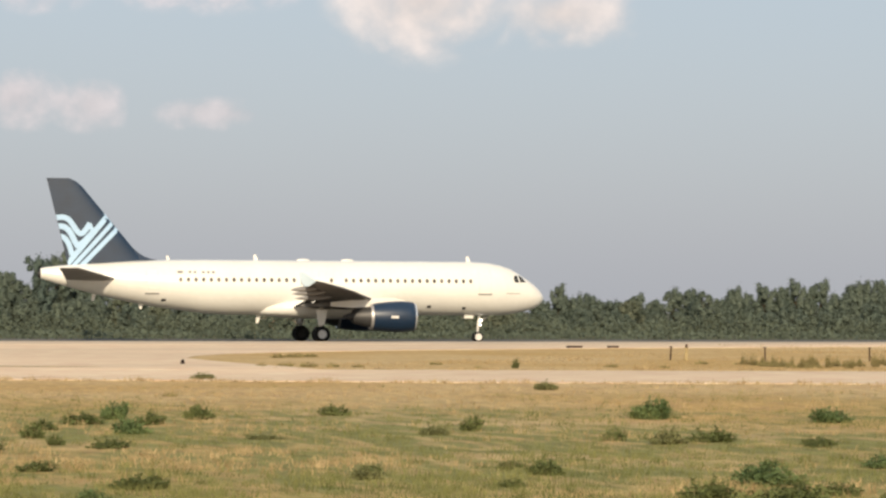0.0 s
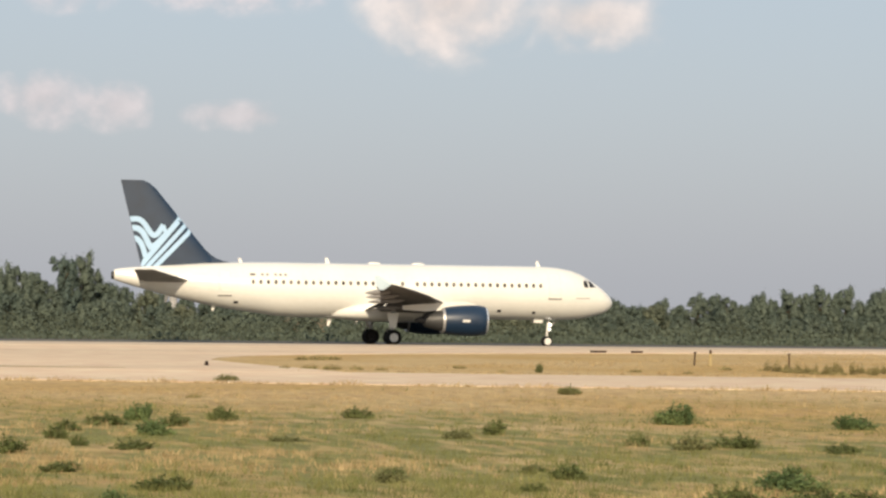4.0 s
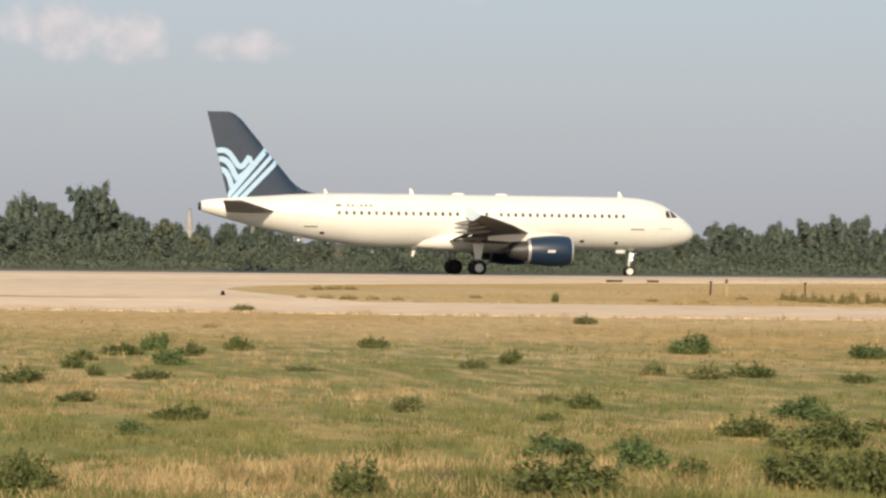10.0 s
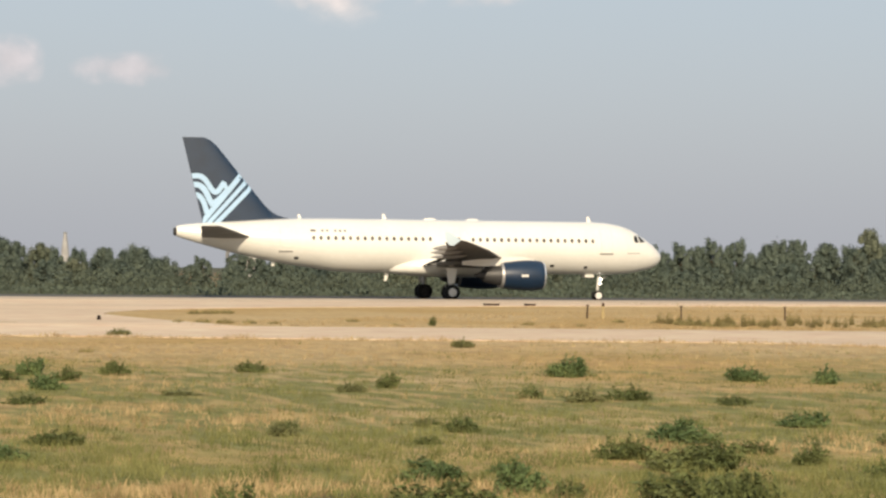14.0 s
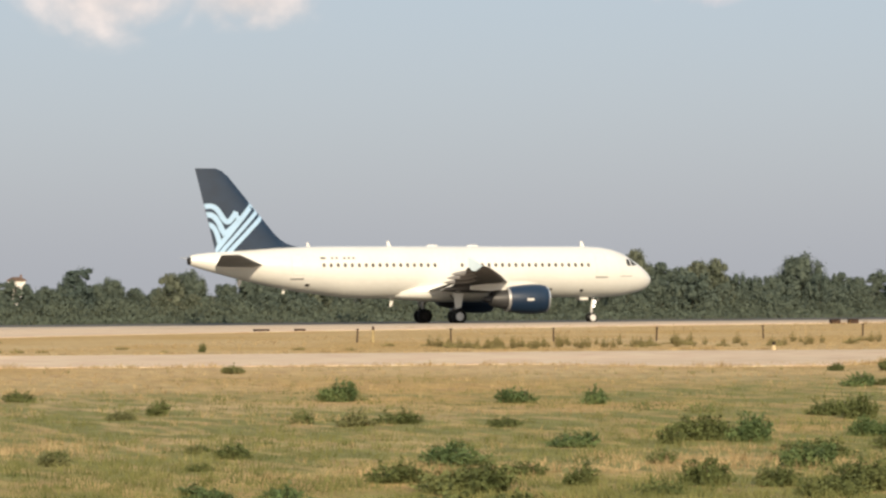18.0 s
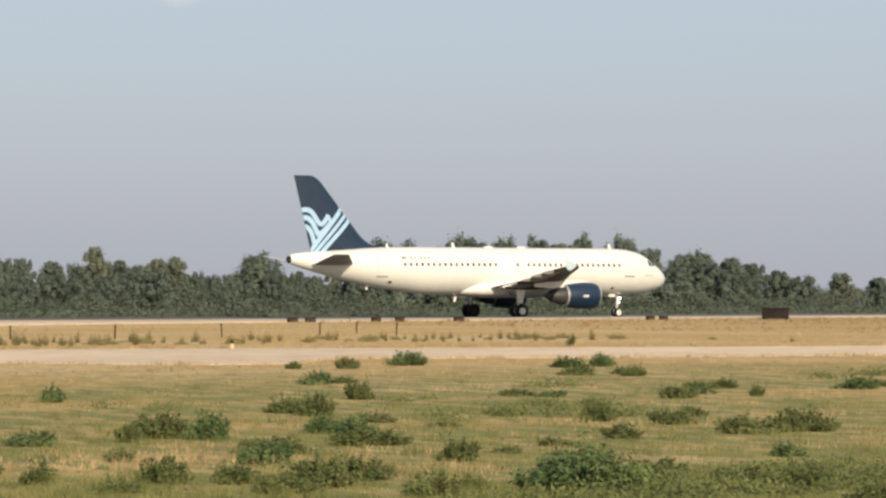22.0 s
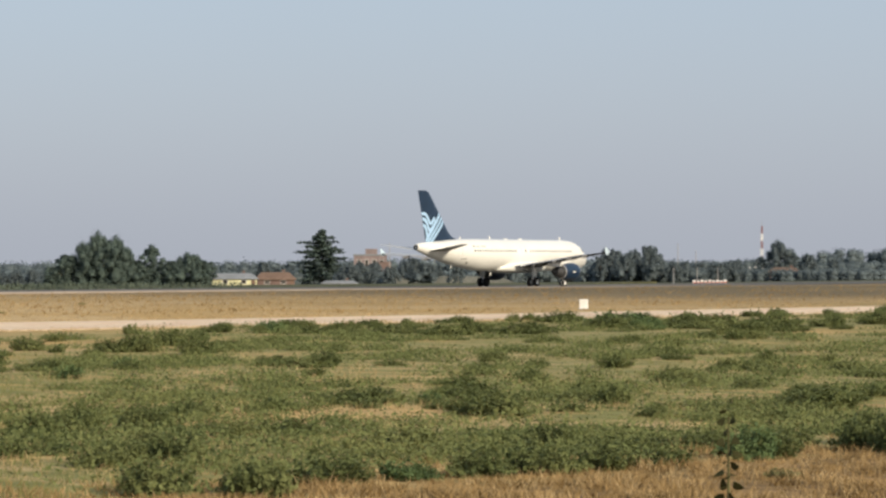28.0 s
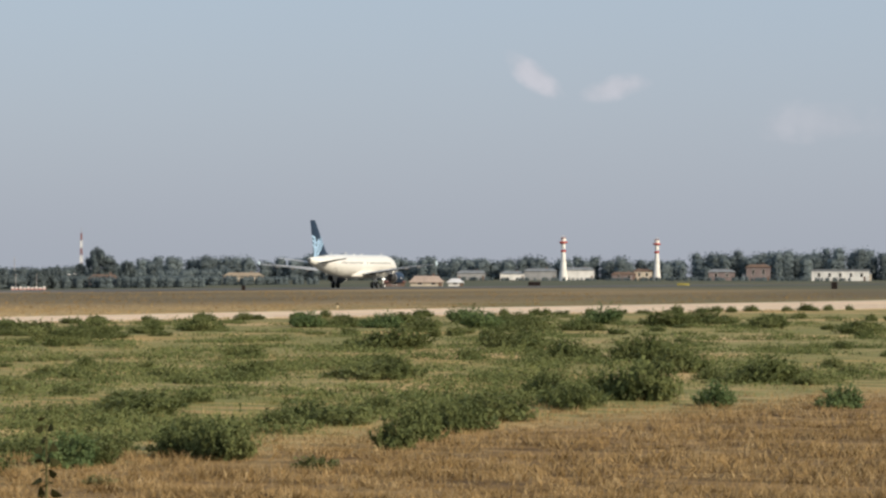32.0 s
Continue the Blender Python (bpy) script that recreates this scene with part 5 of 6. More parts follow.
    house("shed", 641.8, 279, facing(642, 279), 5.0, 4, 1.3, 0.5, BRICK, wall_mat("red_brown_sheet", (0.20, 0.10, 0.085)), "low red-brown shed beside the house", 1, category="shed")
    for x, y, w, h, walls, roof, lab in ((1311, 491, 16, 4.6, GREYWALL, ROOF_GREY, "far grey metal hangar"), (1318, 473, 15, 5.2, WHITEWALL, ROOF_GREY, "far pale hangar with grey roof"), (1306, 504, 12, 3.3, WHITEWALL, ROOF_GREY, "far low white hangar"),
                                         (1325, 452, 12, 3.0, PINK, ROOF_BROWN, "far low pink building"), (1331, 444, 9, 4.6, CREAM, ROOF_BROWN, "far cream building behind the tower"), (1296, 522, 14, 3.6, GREYWALL, ROOF_GREY, "far grey shed by the woods"),
                                         (1244, 377, 12, 4.2, PINK, ROOF_GREY, "far pink brick building"), (1249, 361, 11, 6.4, PINK, ROOF_BROWN, "far two-storey pink building"), (1258.5, 325, 26, 4.4, WHITEWALL, ROOF_GREY, "long low white building with flat roof"), (1300, 330, 18, 3.5, CREAM, ROOF_GREY, "far low cream building")):
        house("building", x, y, facing(x, y), w, 8, h, 0.9 if lab.startswith("long") else 1.2, walls, roof, lab, 5 if lab.startswith("long") else 2 if "build" in lab else 0, category="building", flat=lab.startswith("long"))
    house("shed", 1247, 366, facing(1247, 366), 4, 4, 2.8, 0.4, WHITEWALL, ROOF_GREY, "small white hut by the buildings", 1, category="shed", flat=True)
    for x, y, w, h, walls, roof, lab in ((391, 455, 4.5, 2.8, WHITEWALL, ROOF_GREY, "far white house among trees"), (397.5, 450, 5.0, 2.5, WHITEWALL, ROOF_BROWN, "far white cottage with brown roof"), (400, 447, 3.4, 1.8, CREAM, ROOF_BROWN, "far cream house with tiled roof"),
                                         (407.4, 440.5, 4.6, 1.3, WHITEWALL, ROOF_GREY, "far low white building"), (420, 428.4, 2.2, 0.8, WHITEWALL, ROOF_GREY, "far small white house"), (560, 500, 6, 1.4, GREYWALL, ROOF_GREY, "far low grey building"), (600, 470, 6, 1.6, CREAM, ROOF_BROWN, "far cream house beyond the field")):
        house("house", x, y, facing(x, y), w, 4, h, 0.9, walls, roof, lab, 2)


# ---- on the field: posts, lights, blocks ----
def build_field_things():
    for i, (x, y, h, lean) in enumerate(((40.6, 121.5, 0.62, 2), (44.3, 119.2, 0.62, -1), (48.9, 118.2, 0.62, 1), (53.6, 117.3, 0.62, -2), (60.4, 120.0, 0.62, 2), (66.8, 122.0, 0.62, -1), (70.3, 124.5, 0.62, 1), (69.3, 118.8, 0.62, 3))):
        p = thing("fence_post", x, y, -0.05, i * 40, "thin rusty iron fence post in dry grass", "post", "old fence posts")
        bm = tube_bm([(0, 0, 0), (lean * 0.008, 0, h * 0.5), (lean * 0.016, 0, h)], [0.042, 0.04, 0.036], 6)
        part("post", bm, RUST, p)
        part("cap", tube_bm([(lean * 0.016, 0, h), (lean * 0.016, 0, h + 0.06)], [0.07, 0.07], 6), RUST, p)
    stump = thing("marker_post", 41.2, 121.0, -0.05, 0, "short pale yellow marker post beside fence", "post")
    part("post", tube_bm([(0, 0, 0), (0, 0, 0.62)], [0.065, 0.06], 8), wall_mat("weathered_yellow", (0.42, 0.33, 0.17)), stump)
    part("cap", tube_bm([(0, 0, 0.62), (0, 0, 0.78)], [0.075, 0.05], 8), RUST, stump)
    # low runway edge boxes
    for x, y, w in ((47.8, 161, 0.9), (50.2, 161, 0.6), (92.3, 172.5, 0.7), (93.7, 172.5, 0.7), (98.4, 171.5, 0.6), (100.2, 171.3, 0.6), (104, 169.5, 0.7), (121.6, 171, 0.6), (122.8, 171, 0.6)):
        b = thing("runway_edge_box", x, y, -0.04, 4, "low dark weathered edge box on the runway verge", "box", "runway edge boxes")
        h = 0.15 if x < 60 else 0.32
        part("casing", box_bm(-w / 2, w / 2, -0.2, 0.2, 0, h, 0.03), RUST, b)
        part("lid", box_bm(-w / 2 - 0.03, w / 2 + 0.03, -0.22, 0.22, h, h + 0.04, 0.015), BLACKBOX, b)
    b = thing("equipment_box", 131.2, 168.3, -0.04, -40, "dark brown equipment box on the grass verge", "box")
    part("casing", box_bm(-1.0, 1.0, -0.5, 0.5, 0.1, 0.85, 0.05), BLACKBOX, b)
    part("lid", box_bm(-1.06, 1.06, -0.56, 0.56, 0.85, 0.92, 0.02), BLACKBOX, b)
    for k in (-0.8, 0.8):
        part("foot", box_bm(k - 0.1, k + 0.1, -0.4, 0.4, 0, 0.12), BLACKBOX, b)
    for x, y in ((17.0, 112.6), (7.4, 124.0)):
        c = thing("edge_light", x, y, 0.028, 0, "small dark taxiway edge light", "light", "taxiway edge lights")
        part("base", tube_bm([(0, 0, 0), (0, 0, 0.06)], [0.10, 0.09], 10), BLACKBOX, c)
        part("lens", tube_bm([(0, 0, 0.06), (0, 0, 0.15), (0, 0, 0.18)], [0.07, 0.07, 0.03], 10), BLACKBOX, c)
    m = thing("marker_block", 126.6, 83.6, -0.03, facing(125, 83), "white painted concrete marker block by the taxiway", "marker")
    part("block", box_bm(-0.24, 0.24, -0.2, 0.2, 0, 0.56, 0.03), WHITEWALL, m)
    part("plinth", box_bm(-0.3, 0.3, -0.26, 0.26, 0, 0.06, 0.01), GREYWALL, m)
    for x, y in ((171, 78.5), (48.2, 94.9)):
        m = thing("marker_peg", x, y, -0.03, 0, "small cream marker peg with dark cap", "marker", "marker pegs")
        part("peg", tube_bm([(0, 0, 0), (0, 0, 0.24)], [0.09, 0.07], 8), mat("faded_cream_paint", (0.62, 0.50, 0.30), 0.7), m)
        part("cap", tube_bm([(0, 0, 0.24), (0, 0, 0.36)], [0.08, 0.05], 8), BLACKBOX, m)
    for x, y, w, h, c, lab in ((520, 196, 2.4, 1.0, BLACKBOX, "dark sign box far down the field"), (560, 178, 2.6, 0.7, mat("faded_yellow", (0.35, 0.30, 0.08), 0.7), "faded yellow sign box far down the field"), (430, 112, 0.9, 1.3, BLACKBOX, "dark post box in the field"), (330, 165, 0.5, 0.9, BLACKBOX, "small dark box beside the runway")):
        b = thing("sign_box", x, y, -0.02, facing(x, y), lab, "sign")
        part("panel", box_bm(-w / 2, w / 2, -0.15, 0.15, 0.2, h, 0.03), c, b)
        for k in (-0.35, 0.35):
            part("leg", box_bm(k * w - 0.05, k * w + 0.05, -0.05, 0.05, 0, 0.25), POLE, b)


# ---- weeds, bushes and grass ----
def bush_mesh(width, height, shoots, per, leaf, material, seed, spire=1.3):
    """A feathery weed bush: uneven shoots fanning from the root, each set with small narrow leaves, and the stems below."""
    r = np.random.default_rng(seed)
    bm, cs, ns, ss = bmesh.new(), [], [], []
    lobes = [(r.uniform(0, 6.28), r.uniform(0.75, 1.25)) for _ in range(5)]
    for i in range(shoots):
        a = r.uniform(0, 2 * math.pi)
        lobe = sum(w * max(0.0, math.cos(a - p)) for p, w in lobes) / 1.6
        d = width / 2 * math.sqrt(r.uniform(0.01, 1)) * (0.7 + 0.4 * min(1.2, lobe))
        tall = height * (1 - 0.5 * (d / (width / 2)) ** 2) * r.uniform(0.45, 1.0) * (spire if i % 9 == 0 else 1)
        tip = np.array([math.cos(a) * d, math.sin(a) * d * 0.9, max(tall, 0.04)])
        root = np.array([math.cos(a) * d * 0.5, math.sin(a) * d * 0.45, 0.0])
        u, w = Vector((0.003, 0, 0)), Vector((0, 0.003, 0))
        vs = [bm.verts.new(Vector(root) + q) for q in (u, w, -u - w)] + [bm.verts.new(tip)]
        for f in ((0, 1, 3), (1, 2, 3), (2, 0, 3)):
            bm.faces.new([vs[q] for q in f])
        k = r.uniform(0.05, 1.03, per)[:, None]
        c = root + (tip - root) * k + r.normal(scale=leaf * 0.95, size=(per, 3)) * (1.35 - 0.95 * k)
        c[:, 2] = np.maximum(c[:, 2], 0.01)
        cs.append(c), ns.append(r.normal(scale=0.6, size=(per, 3)) + (tip - root) / max(0.1, height) * 0.4 + (0, -0.1, 0.3)), ss.append(r.uniform(0.6, 1.3, per) * leaf)
    stems = bpy.data.meshes.new("stems")
    bm.to_mesh(stems)
    bm.free()
    stems.materials.append(STEM)
    return stems, leaflets("leaves", np.concatenate(cs), np.concatenate(ns), np.concatenate(ss), material, long=2.1)


BUSH_SIZES = ((0.42, 0.28, 70, 18, 0.021), (0.75, 0.34, 130, 20, 0.025), (1.4, 0.5, 230, 22, 0.034))
BUSHES = {(i, k, j): bush_mesh(*size, m, 10 * i + 3 * k + j + 1) for i, size in enumerate(BUSH_SIZES) for k, m in enumerate((WEED, WEED_DARK, WEED_OLIVE)) for j in range(2)}
DRYWEED = [bush_mesh(0.45, 0.75, 34, 16, 0.028, mat("dry_weed", (0.26, 0.22, 0.09), 0.8, spread=0.25, other=(0.22, 0.18, 0.08), island=0.3), 11), bush_mesh(1.1, 0.36, 80, 14, 0.030, mat("olive_weed", (0.24, 0.205, 0.09), 0.8, spread=0.25, island=0.3), 12), bush_mesh(0.6, 0.7, 60, 18, 0.03, WEED, 13)]
BUSH_LABELS = (("small leafy green weed bush in dry grass", "small dark green weed bush in dry grass", "small olive weed tuft in dry grass"),
               ("leafy green weed bush in dry grass", "dense dark green weed bush in dry grass", "feathery olive green weed bush"),
               ("wide spreading leafy green weed bush", "wide dense dark green weed bush", "wide olive green weed bush"))
count = [0]


def bush(x, y, width, height, hue):
    i = count[0] = count[0] + 1
    size = 0 if width < 0.52 else 1 if width < 1.0 else 2
    t = thing("weed_bush", x, y, gz(x, y) - 0.02, i * 67 % 360, BUSH_LABELS[size][hue], "bush", "weed bushes")
    sx, sz = width * 1.3 / BUSH_SIZES[size][0], height * 1.1 / BUSH_SIZES[size][1]
    for name, me in zip(("stalk", "foliage"), BUSHES[size, hue, i % 2]):
        put(name, me, t, Matrix.Diagonal((sx, sx, sz, 1)))


drifts = []


def drift_bush(hue, x, y, width, height):
    """A bush too low or far off to count, kept for the joined drifts."""
    size = 0 if width < 0.6 else 1
    me = BUSHES[size, hue, int(x * 7) % 2][1]
    co = np.empty(len(me.vertices) * 3)
    me.vertices.foreach_get("co", co)
    turn = rng.uniform(0, 6.28)
    c, s = math.cos(turn), math.sin(turn)
    k = width / BUSH_SIZES[size][0]
    drifts.append(co.reshape(-1, 3) @ np.array([[c, s, 0], [-s, c, 0], [0, 0, 1]]) * (k * rng.uniform(1.0, 1.5), k, height / BUSH_SIZES[size][1]) + (x, y, gz(x, y) - 0.02))


def dry_weed(kind, x, y, size):
    i = count[0] = count[0] + 1
    t = thing("dry_weed", x, y, gz(x, y) - 0.02, i * 67 % 360, ("tall brownish dry weed in straw grass", "low olive dry weed in straw grass", "upright green weed by the taxiway")[kind], "weed", "dry weeds")
    for name, me in zip(("stalk", "foliage"), DRYWEED[kind]):
        put(name, me, t, Matrix.Diagonal((size, size, size, 1)))


# weed bushes: place, width, height, hue
WEST = ((14.0, 88.4, 0.68, 0.25, 2), (4.7, 48.2, 0.37, 0.27, 0), (4.8, 45.5, 0.28, 0.22, 0), (6.2, 54.1, 0.78, 0.24, 0), (7.2, 56.4, 0.52, 0.39, 1), (6.6, 49.7, 0.62, 0.30, 1), (7.5, 53.5, 0.45, 0.30, 0), (5.6, 44.4, 0.59, 0.18, 0), (8.8, 56.1, 0.55, 0.32, 0), (11.9, 57.9, 0.61, 0.24, 0), (12.9, 49.9, 0.39, 0.35, 0), (11.8, 48.4, 0.52, 0.20, 2), (8.5, 47.2, 0.56, 0.12, 2), (21.6, 75.6, 0.54, 0.28, 2), (18.0, 54.9, 0.76, 0.46, 1), (14.2, 45.4, 0.34, 0.27, 0), (14.7, 44.2, 0.48, 0.30, 2), (15.8, 44.9, 0.72, 0.25, 0), (20.9, 52.7, 0.75, 0.32, 1))
WEST_MORE = ((17.2, 43.8, 0.58, 0.15, 0), (3.8, 38.5, 0.43, 0.14, 0), (7.9, 36.0, 0.38, 0.21, 2), (10.3, 38.0, 0.24, 0.14, 2), (10.4, 36.5, 0.38, 0.24, 0))
NEAR_WEST = ((2.0, 24.9, 0.55, 0.37, 0), (4.0, 39.6, 0.40, 0.11, 0), (3.8, 31.8, 0.32, 0.22, 1), (4.7, 34.5, 0.63, 0.19, 0), (4.9, 34.5, 0.25, 0.20, 0), (4.8, 23.9, 0.41, 0.39, 0), (7.8, 28.2, 0.64, 0.20, 1), (8.2, 26.7, 0.45, 0.31, 1), (12.7, 34.1, 0.80, 0.31, 1), (10.9, 31.1, 0.59, 0.26, 0), (6.7, 24.0, 0.89, 0.35, 0), (11.2, 29.4, 1.06, 0.34, 0), (9.3, 24.6, 0.99, 0.37, 0), (8.5, 25.9, 0.33, 0.19, 0), (9.4, 23.6, 0.61, 0.46, 0), (3.5, 43.4, 0.65, 0.26, 0), (5.2, 51.4, 0.41, 0.25, 0))
MIDDLE = ((22.1, 51.3, 0.49, 0.36, 1), (15.8, 37.3, 0.68, 0.23, 1), (16.9, 43.1, 0.39, 0.13, 0), (18.2, 38.3, 0.76, 0.41, 0), (18.7, 37.6, 0.60, 0.42, 1), (17.3, 37.4, 0.35, 0.31, 0), (15.2, 33.1, 0.31, 0.22, 0), (12.7, 29.8, 0.36, 0.30, 0), (12.8, 31.8, 0.42, 0.19, 0), (14.0, 29.3, 0.52, 0.34, 0), (14.7, 28.9, 0.52, 0.23, 0), (16.7, 31.8, 0.66, 0.33, 1), (15.2, 27.7, 0.63, 0.38, 0), (23.7, 43.4, 0.61, 0.46, 0), (23.8, 44.7, 0.61, 0.30, 0), (21.0, 38.3, 0.54, 0.31, 1), (31.8, 58.1, 0.77, 0.32, 1), (37.5, 70.0, 0.41, 0.25, 0), (8.1, 29.8, 0.49, 0.14, 1))
MIDDLE_MORE = ((8.9, 29.2, 0.37, 0.15, 1), (9.3, 34.1, 0.30, 0.13, 0), (10.5, 38.5, 0.32, 0.11, 0), (10.7, 37.2, 0.26, 0.16, 1), (8.2, 37.2, 0.32, 0.15, 0), (15.0, 44.5, 0.38, 0.19, 2), (21.8, 76.3, 0.54, 0.22, 2))
EAST = ((42.0, 71.3, 1.09, 0.43, 1), (38.8, 69.3, 0.64, 0.35, 0), (28.0, 49.5, 0.57, 0.41, 0), (37.4, 69.8, 0.38, 0.22, 0), (44.7, 67.0, 0.97, 0.32, 1), (45.9, 67.0, 0.72, 0.42, 1), (31.8, 49.6, 0.73, 0.16, 0), (32.2, 48.7, 0.58, 0.16, 1), (20.6, 36.5, 0.67, 0.35, 1), (23.5, 41.0, 0.57, 0.21, 2), (19.1, 31.1, 0.52, 0.31, 0), (16.2, 28.6, 0.66, 0.30, 0), (15.6, 25.9, 0.48, 0.31, 0), (17.1, 25.3, 1.30, 0.52, 1), (16.5, 26.6, 0.26, 0.20, 0), (19.4, 27.1, 0.61, 0.25, 0), (26.9, 39.4, 0.59, 0.31, 0), (24.0, 34.5, 0.50, 0.27, 0), (27.3, 37.8, 0.76, 0.26, 0))
EAST_MORE = ((20.6, 32.3, 0.47, 0.12, 2), (23.7, 39.1, 0.46, 0.11, 0), (18.9, 39.0, 0.61, 0.21, 0))
FIELD_EAST = ((54.2, 60.4, 0.59, 0.33, 0), (49.4, 53.0, 0.75, 0.35, 0), (35.8, 48.5, 0.63, 0.19, 1), (36.0, 46.8, 0.28, 0.28, 0), (40.4, 48.9, 0.91, 0.30, 1), (42.0, 50.0, 0.55, 0.18, 0), (54.5, 54.0, 0.95, 0.40, 0), (53.7, 52.0, 0.39, 0.27, 0), (43.8, 45.5, 0.78, 0.53, 0), (45.1, 45.9, 0.80, 0.46, 0), (44.3, 43.3, 1.14, 0.25, 0), (54.7, 51.0, 0.93, 0.39, 0), (55.3, 50.6, 0.90, 0.57, 0), (60.1, 53.9, 1.16, 0.52, 0), (41.2, 39.5, 0.48, 0.27, 1), (45.8, 42.2, 0.65, 0.22, 0), (54.8, 48.2, 0.91, 0.47, 0), (30.2, 34.4, 0.95, 0.38, 1), (33.5, 37.3, 1.20, 0.24, 0))
FIELD_EAST_MORE = ((27.8, 30.3, 0.51, 0.30, 0), (38.9, 44.6, 0.50, 0.26, 0), (27.8, 35.0, 1.00, 0.37, 0), (26.5, 34.8, 0.87, 0.28, 0), (23.3, 29.6, 0.39, 0.24, 1), (18.7, 22.3, 0.53, 0.28, 0))
FIELD_NEAR = ((19.2, 25.3, 0.63, 0.25, 0), (19.5, 24.5, 0.56, 0.31, 0), (23.3, 26.8, 0.92, 0.16, 0), (22.0, 24.4, 0.41, 0.33, 0), (22.3, 23.7, 0.65, 0.38, 0), (26.4, 26.0, 0.68, 0.37, 0), (27.8, 26.5, 0.55, 0.46, 0), (28.5, 26.0, 0.63, 0.39, 0), (23.4, 21.7, 0.59, 0.32, 0), (23.9, 21.3, 0.70, 0.38, 0), (32.3, 28.6, 0.62, 0.22, 0), (23.3, 23.4, 0.41, 0.28, 0), (25.9, 27.8, 0.47, 0.17, 0))
BANK = ((20.3, 18.4, 0.71, 0.39, 0), (20.9, 17.6, 0.66, 0.41, 0), (22.5, 17.9, 0.86, 0.34, 0), (23.4, 17.7, 0.59, 0.23, 1), (24.3, 17.4, 0.66, 0.30, 0), (28.2, 19.1, 0.63, 0.38, 0), (24.9, 17.0, 0.72, 0.36, 0), (25.8, 16.8, 0.74, 0.32, 0), (26.7, 16.6, 0.75, 0.25, 0), (29.3, 17.5, 0.61, 0.27, 0), (28.1, 16.2, 0.71, 0.39, 1), (29.8, 16.7, 0.55, 0.34, 0), (30.2, 15.9, 0.68, 0.41, 0), (38.0, 27.3, 0.93, 0.34, 0), (34.3, 24.4, 0.92, 0.25, 0), (38.4, 24.8, 0.48, 0.33, 0), (35.8, 23.9, 0.45, 0.22, 0), (35.4, 22.1, 0.43, 0.23, 0), (41.3, 22.6, 1.31, 0.30, 0))
BANK_MORE = ((28.8, 23.8, 0.82, 0.24, 0), (27.8, 24.2, 0.46, 0.24, 0), (28.8, 26.2, 0.87, 0.28, 0), (27.1, 26.2, 0.69, 0.32, 0), (36.3, 28.3, 1.37, 0.29, 0))
EDGE = ((36.7, 27.2, 0.38, 0.22, 1), (46.5, 43.0, 0.46, 0.28, 1), (49.0, 39.4, 1.16, 0.38, 0), (42.6, 41.0, 0.50, 0.24, 1), (74.8, 62.3, 1.17, 0.43, 1), (73.8, 63.8, 0.98, 0.35, 0), (74.3, 59.9, 1.15, 0.31, 0), (77.6, 60.9, 0.59, 0.43, 0), (75.9, 57.7, 1.52, 0.38, 0), (74.7, 55.0, 1.30, 0.41, 0), (78.6, 56.4, 1.16, 0.46, 0), (78.2, 54.0, 1.71, 0.42, 0), (87.3, 56.5, 1.87, 0.46, 0), (85.4, 53.8, 1.21, 0.40, 1), (88.8, 54.0, 1.87, 0.50, 0), (52.6, 33.9, 0.75, 0.33, 0), (83.6, 48.4, 1.16, 0.39, 0), (85.8, 48.1, 1.18, 0.39, 0), (93.2, 50.5, 1.27, 0.47, 0))
BANK_EAST = ((31.4, 16.4, 0.71, 0.48, 0), (29.9, 15.2, 0.74, 0.52, 0), (32.7, 14.2, 0.50, 0.50, 0), (34.9, 14.8, 0.61, 0.47, 0), (36.4, 14.9, 0.63, 0.47, 0), (39.6, 15.6, 0.93, 0.48, 0), (37.6, 17.3, 0.99, 0.33, 0), (36.7, 17.8, 0.73, 0.28, 0), (29.0, 13.6, 0.46, 0.18, 0), (39.0, 21.3, 1.33, 0.37, 0), (39.2, 22.1, 0.38, 0.22, 1), (34.1, 24.1, 0.93, 0.40, 0), (38.1, 24.6, 0.56, 0.38, 0), (41.6, 30.1, 0.62, 0.33, 0), (53.9, 26.8, 0.75, 0.39, 0), (54.2, 23.8, 1.42, 0.50, 0), (44.5, 16.1, 0.95, 0.43, 0), (25.9, 14.6, 0.36, 0.13, 2))
EDGE_EAST = ((96.1, 64.6, 1.85, 0.46, 0), (90.3, 57.9, 2.35, 0.56, 1), (90.1, 54.7, 1.69, 0.51, 0), (89.1, 51.2, 1.44, 0.37, 0), (98.3, 51.2, 1.33, 0.58, 0), (107.7, 50.9, 1.43, 0.67, 1), (108.8, 49.6, 1.44, 0.48, 0), (113.1, 48.9, 2.22, 0.59, 0), (122.0, 49.3, 2.63, 0.68, 1), (114.0, 43.7, 1.71, 0.63, 0), (106.4, 38.2, 1.36, 0.54, 0))
CORNER = ((28.4, 16.2, 0.72, 0.37, 0), (34.3, 14.6, 0.60, 0.52, 0), (37.0, 15.1, 0.88, 0.49, 0), (40.5, 16.0, 0.87, 0.43, 0), (38.0, 17.8, 1.17, 0.35, 0), (43.4, 15.7, 0.65, 0.46, 0), (47.2, 16.4, 0.80, 0.60, 0), (45.5, 13.9, 0.67, 0.44, 1), (46.0, 11.8, 0.76, 0.38, 1), (47.1, 15.6, 0.99, 0.79, 0), (48.5, 18.0, 0.83, 0.48, 0), (55.1, 24.2, 1.44, 0.48, 0), (56.1, 16.0, 1.28, 0.54, 0), (61.7, 19.7, 1.17, 0.65, 0))
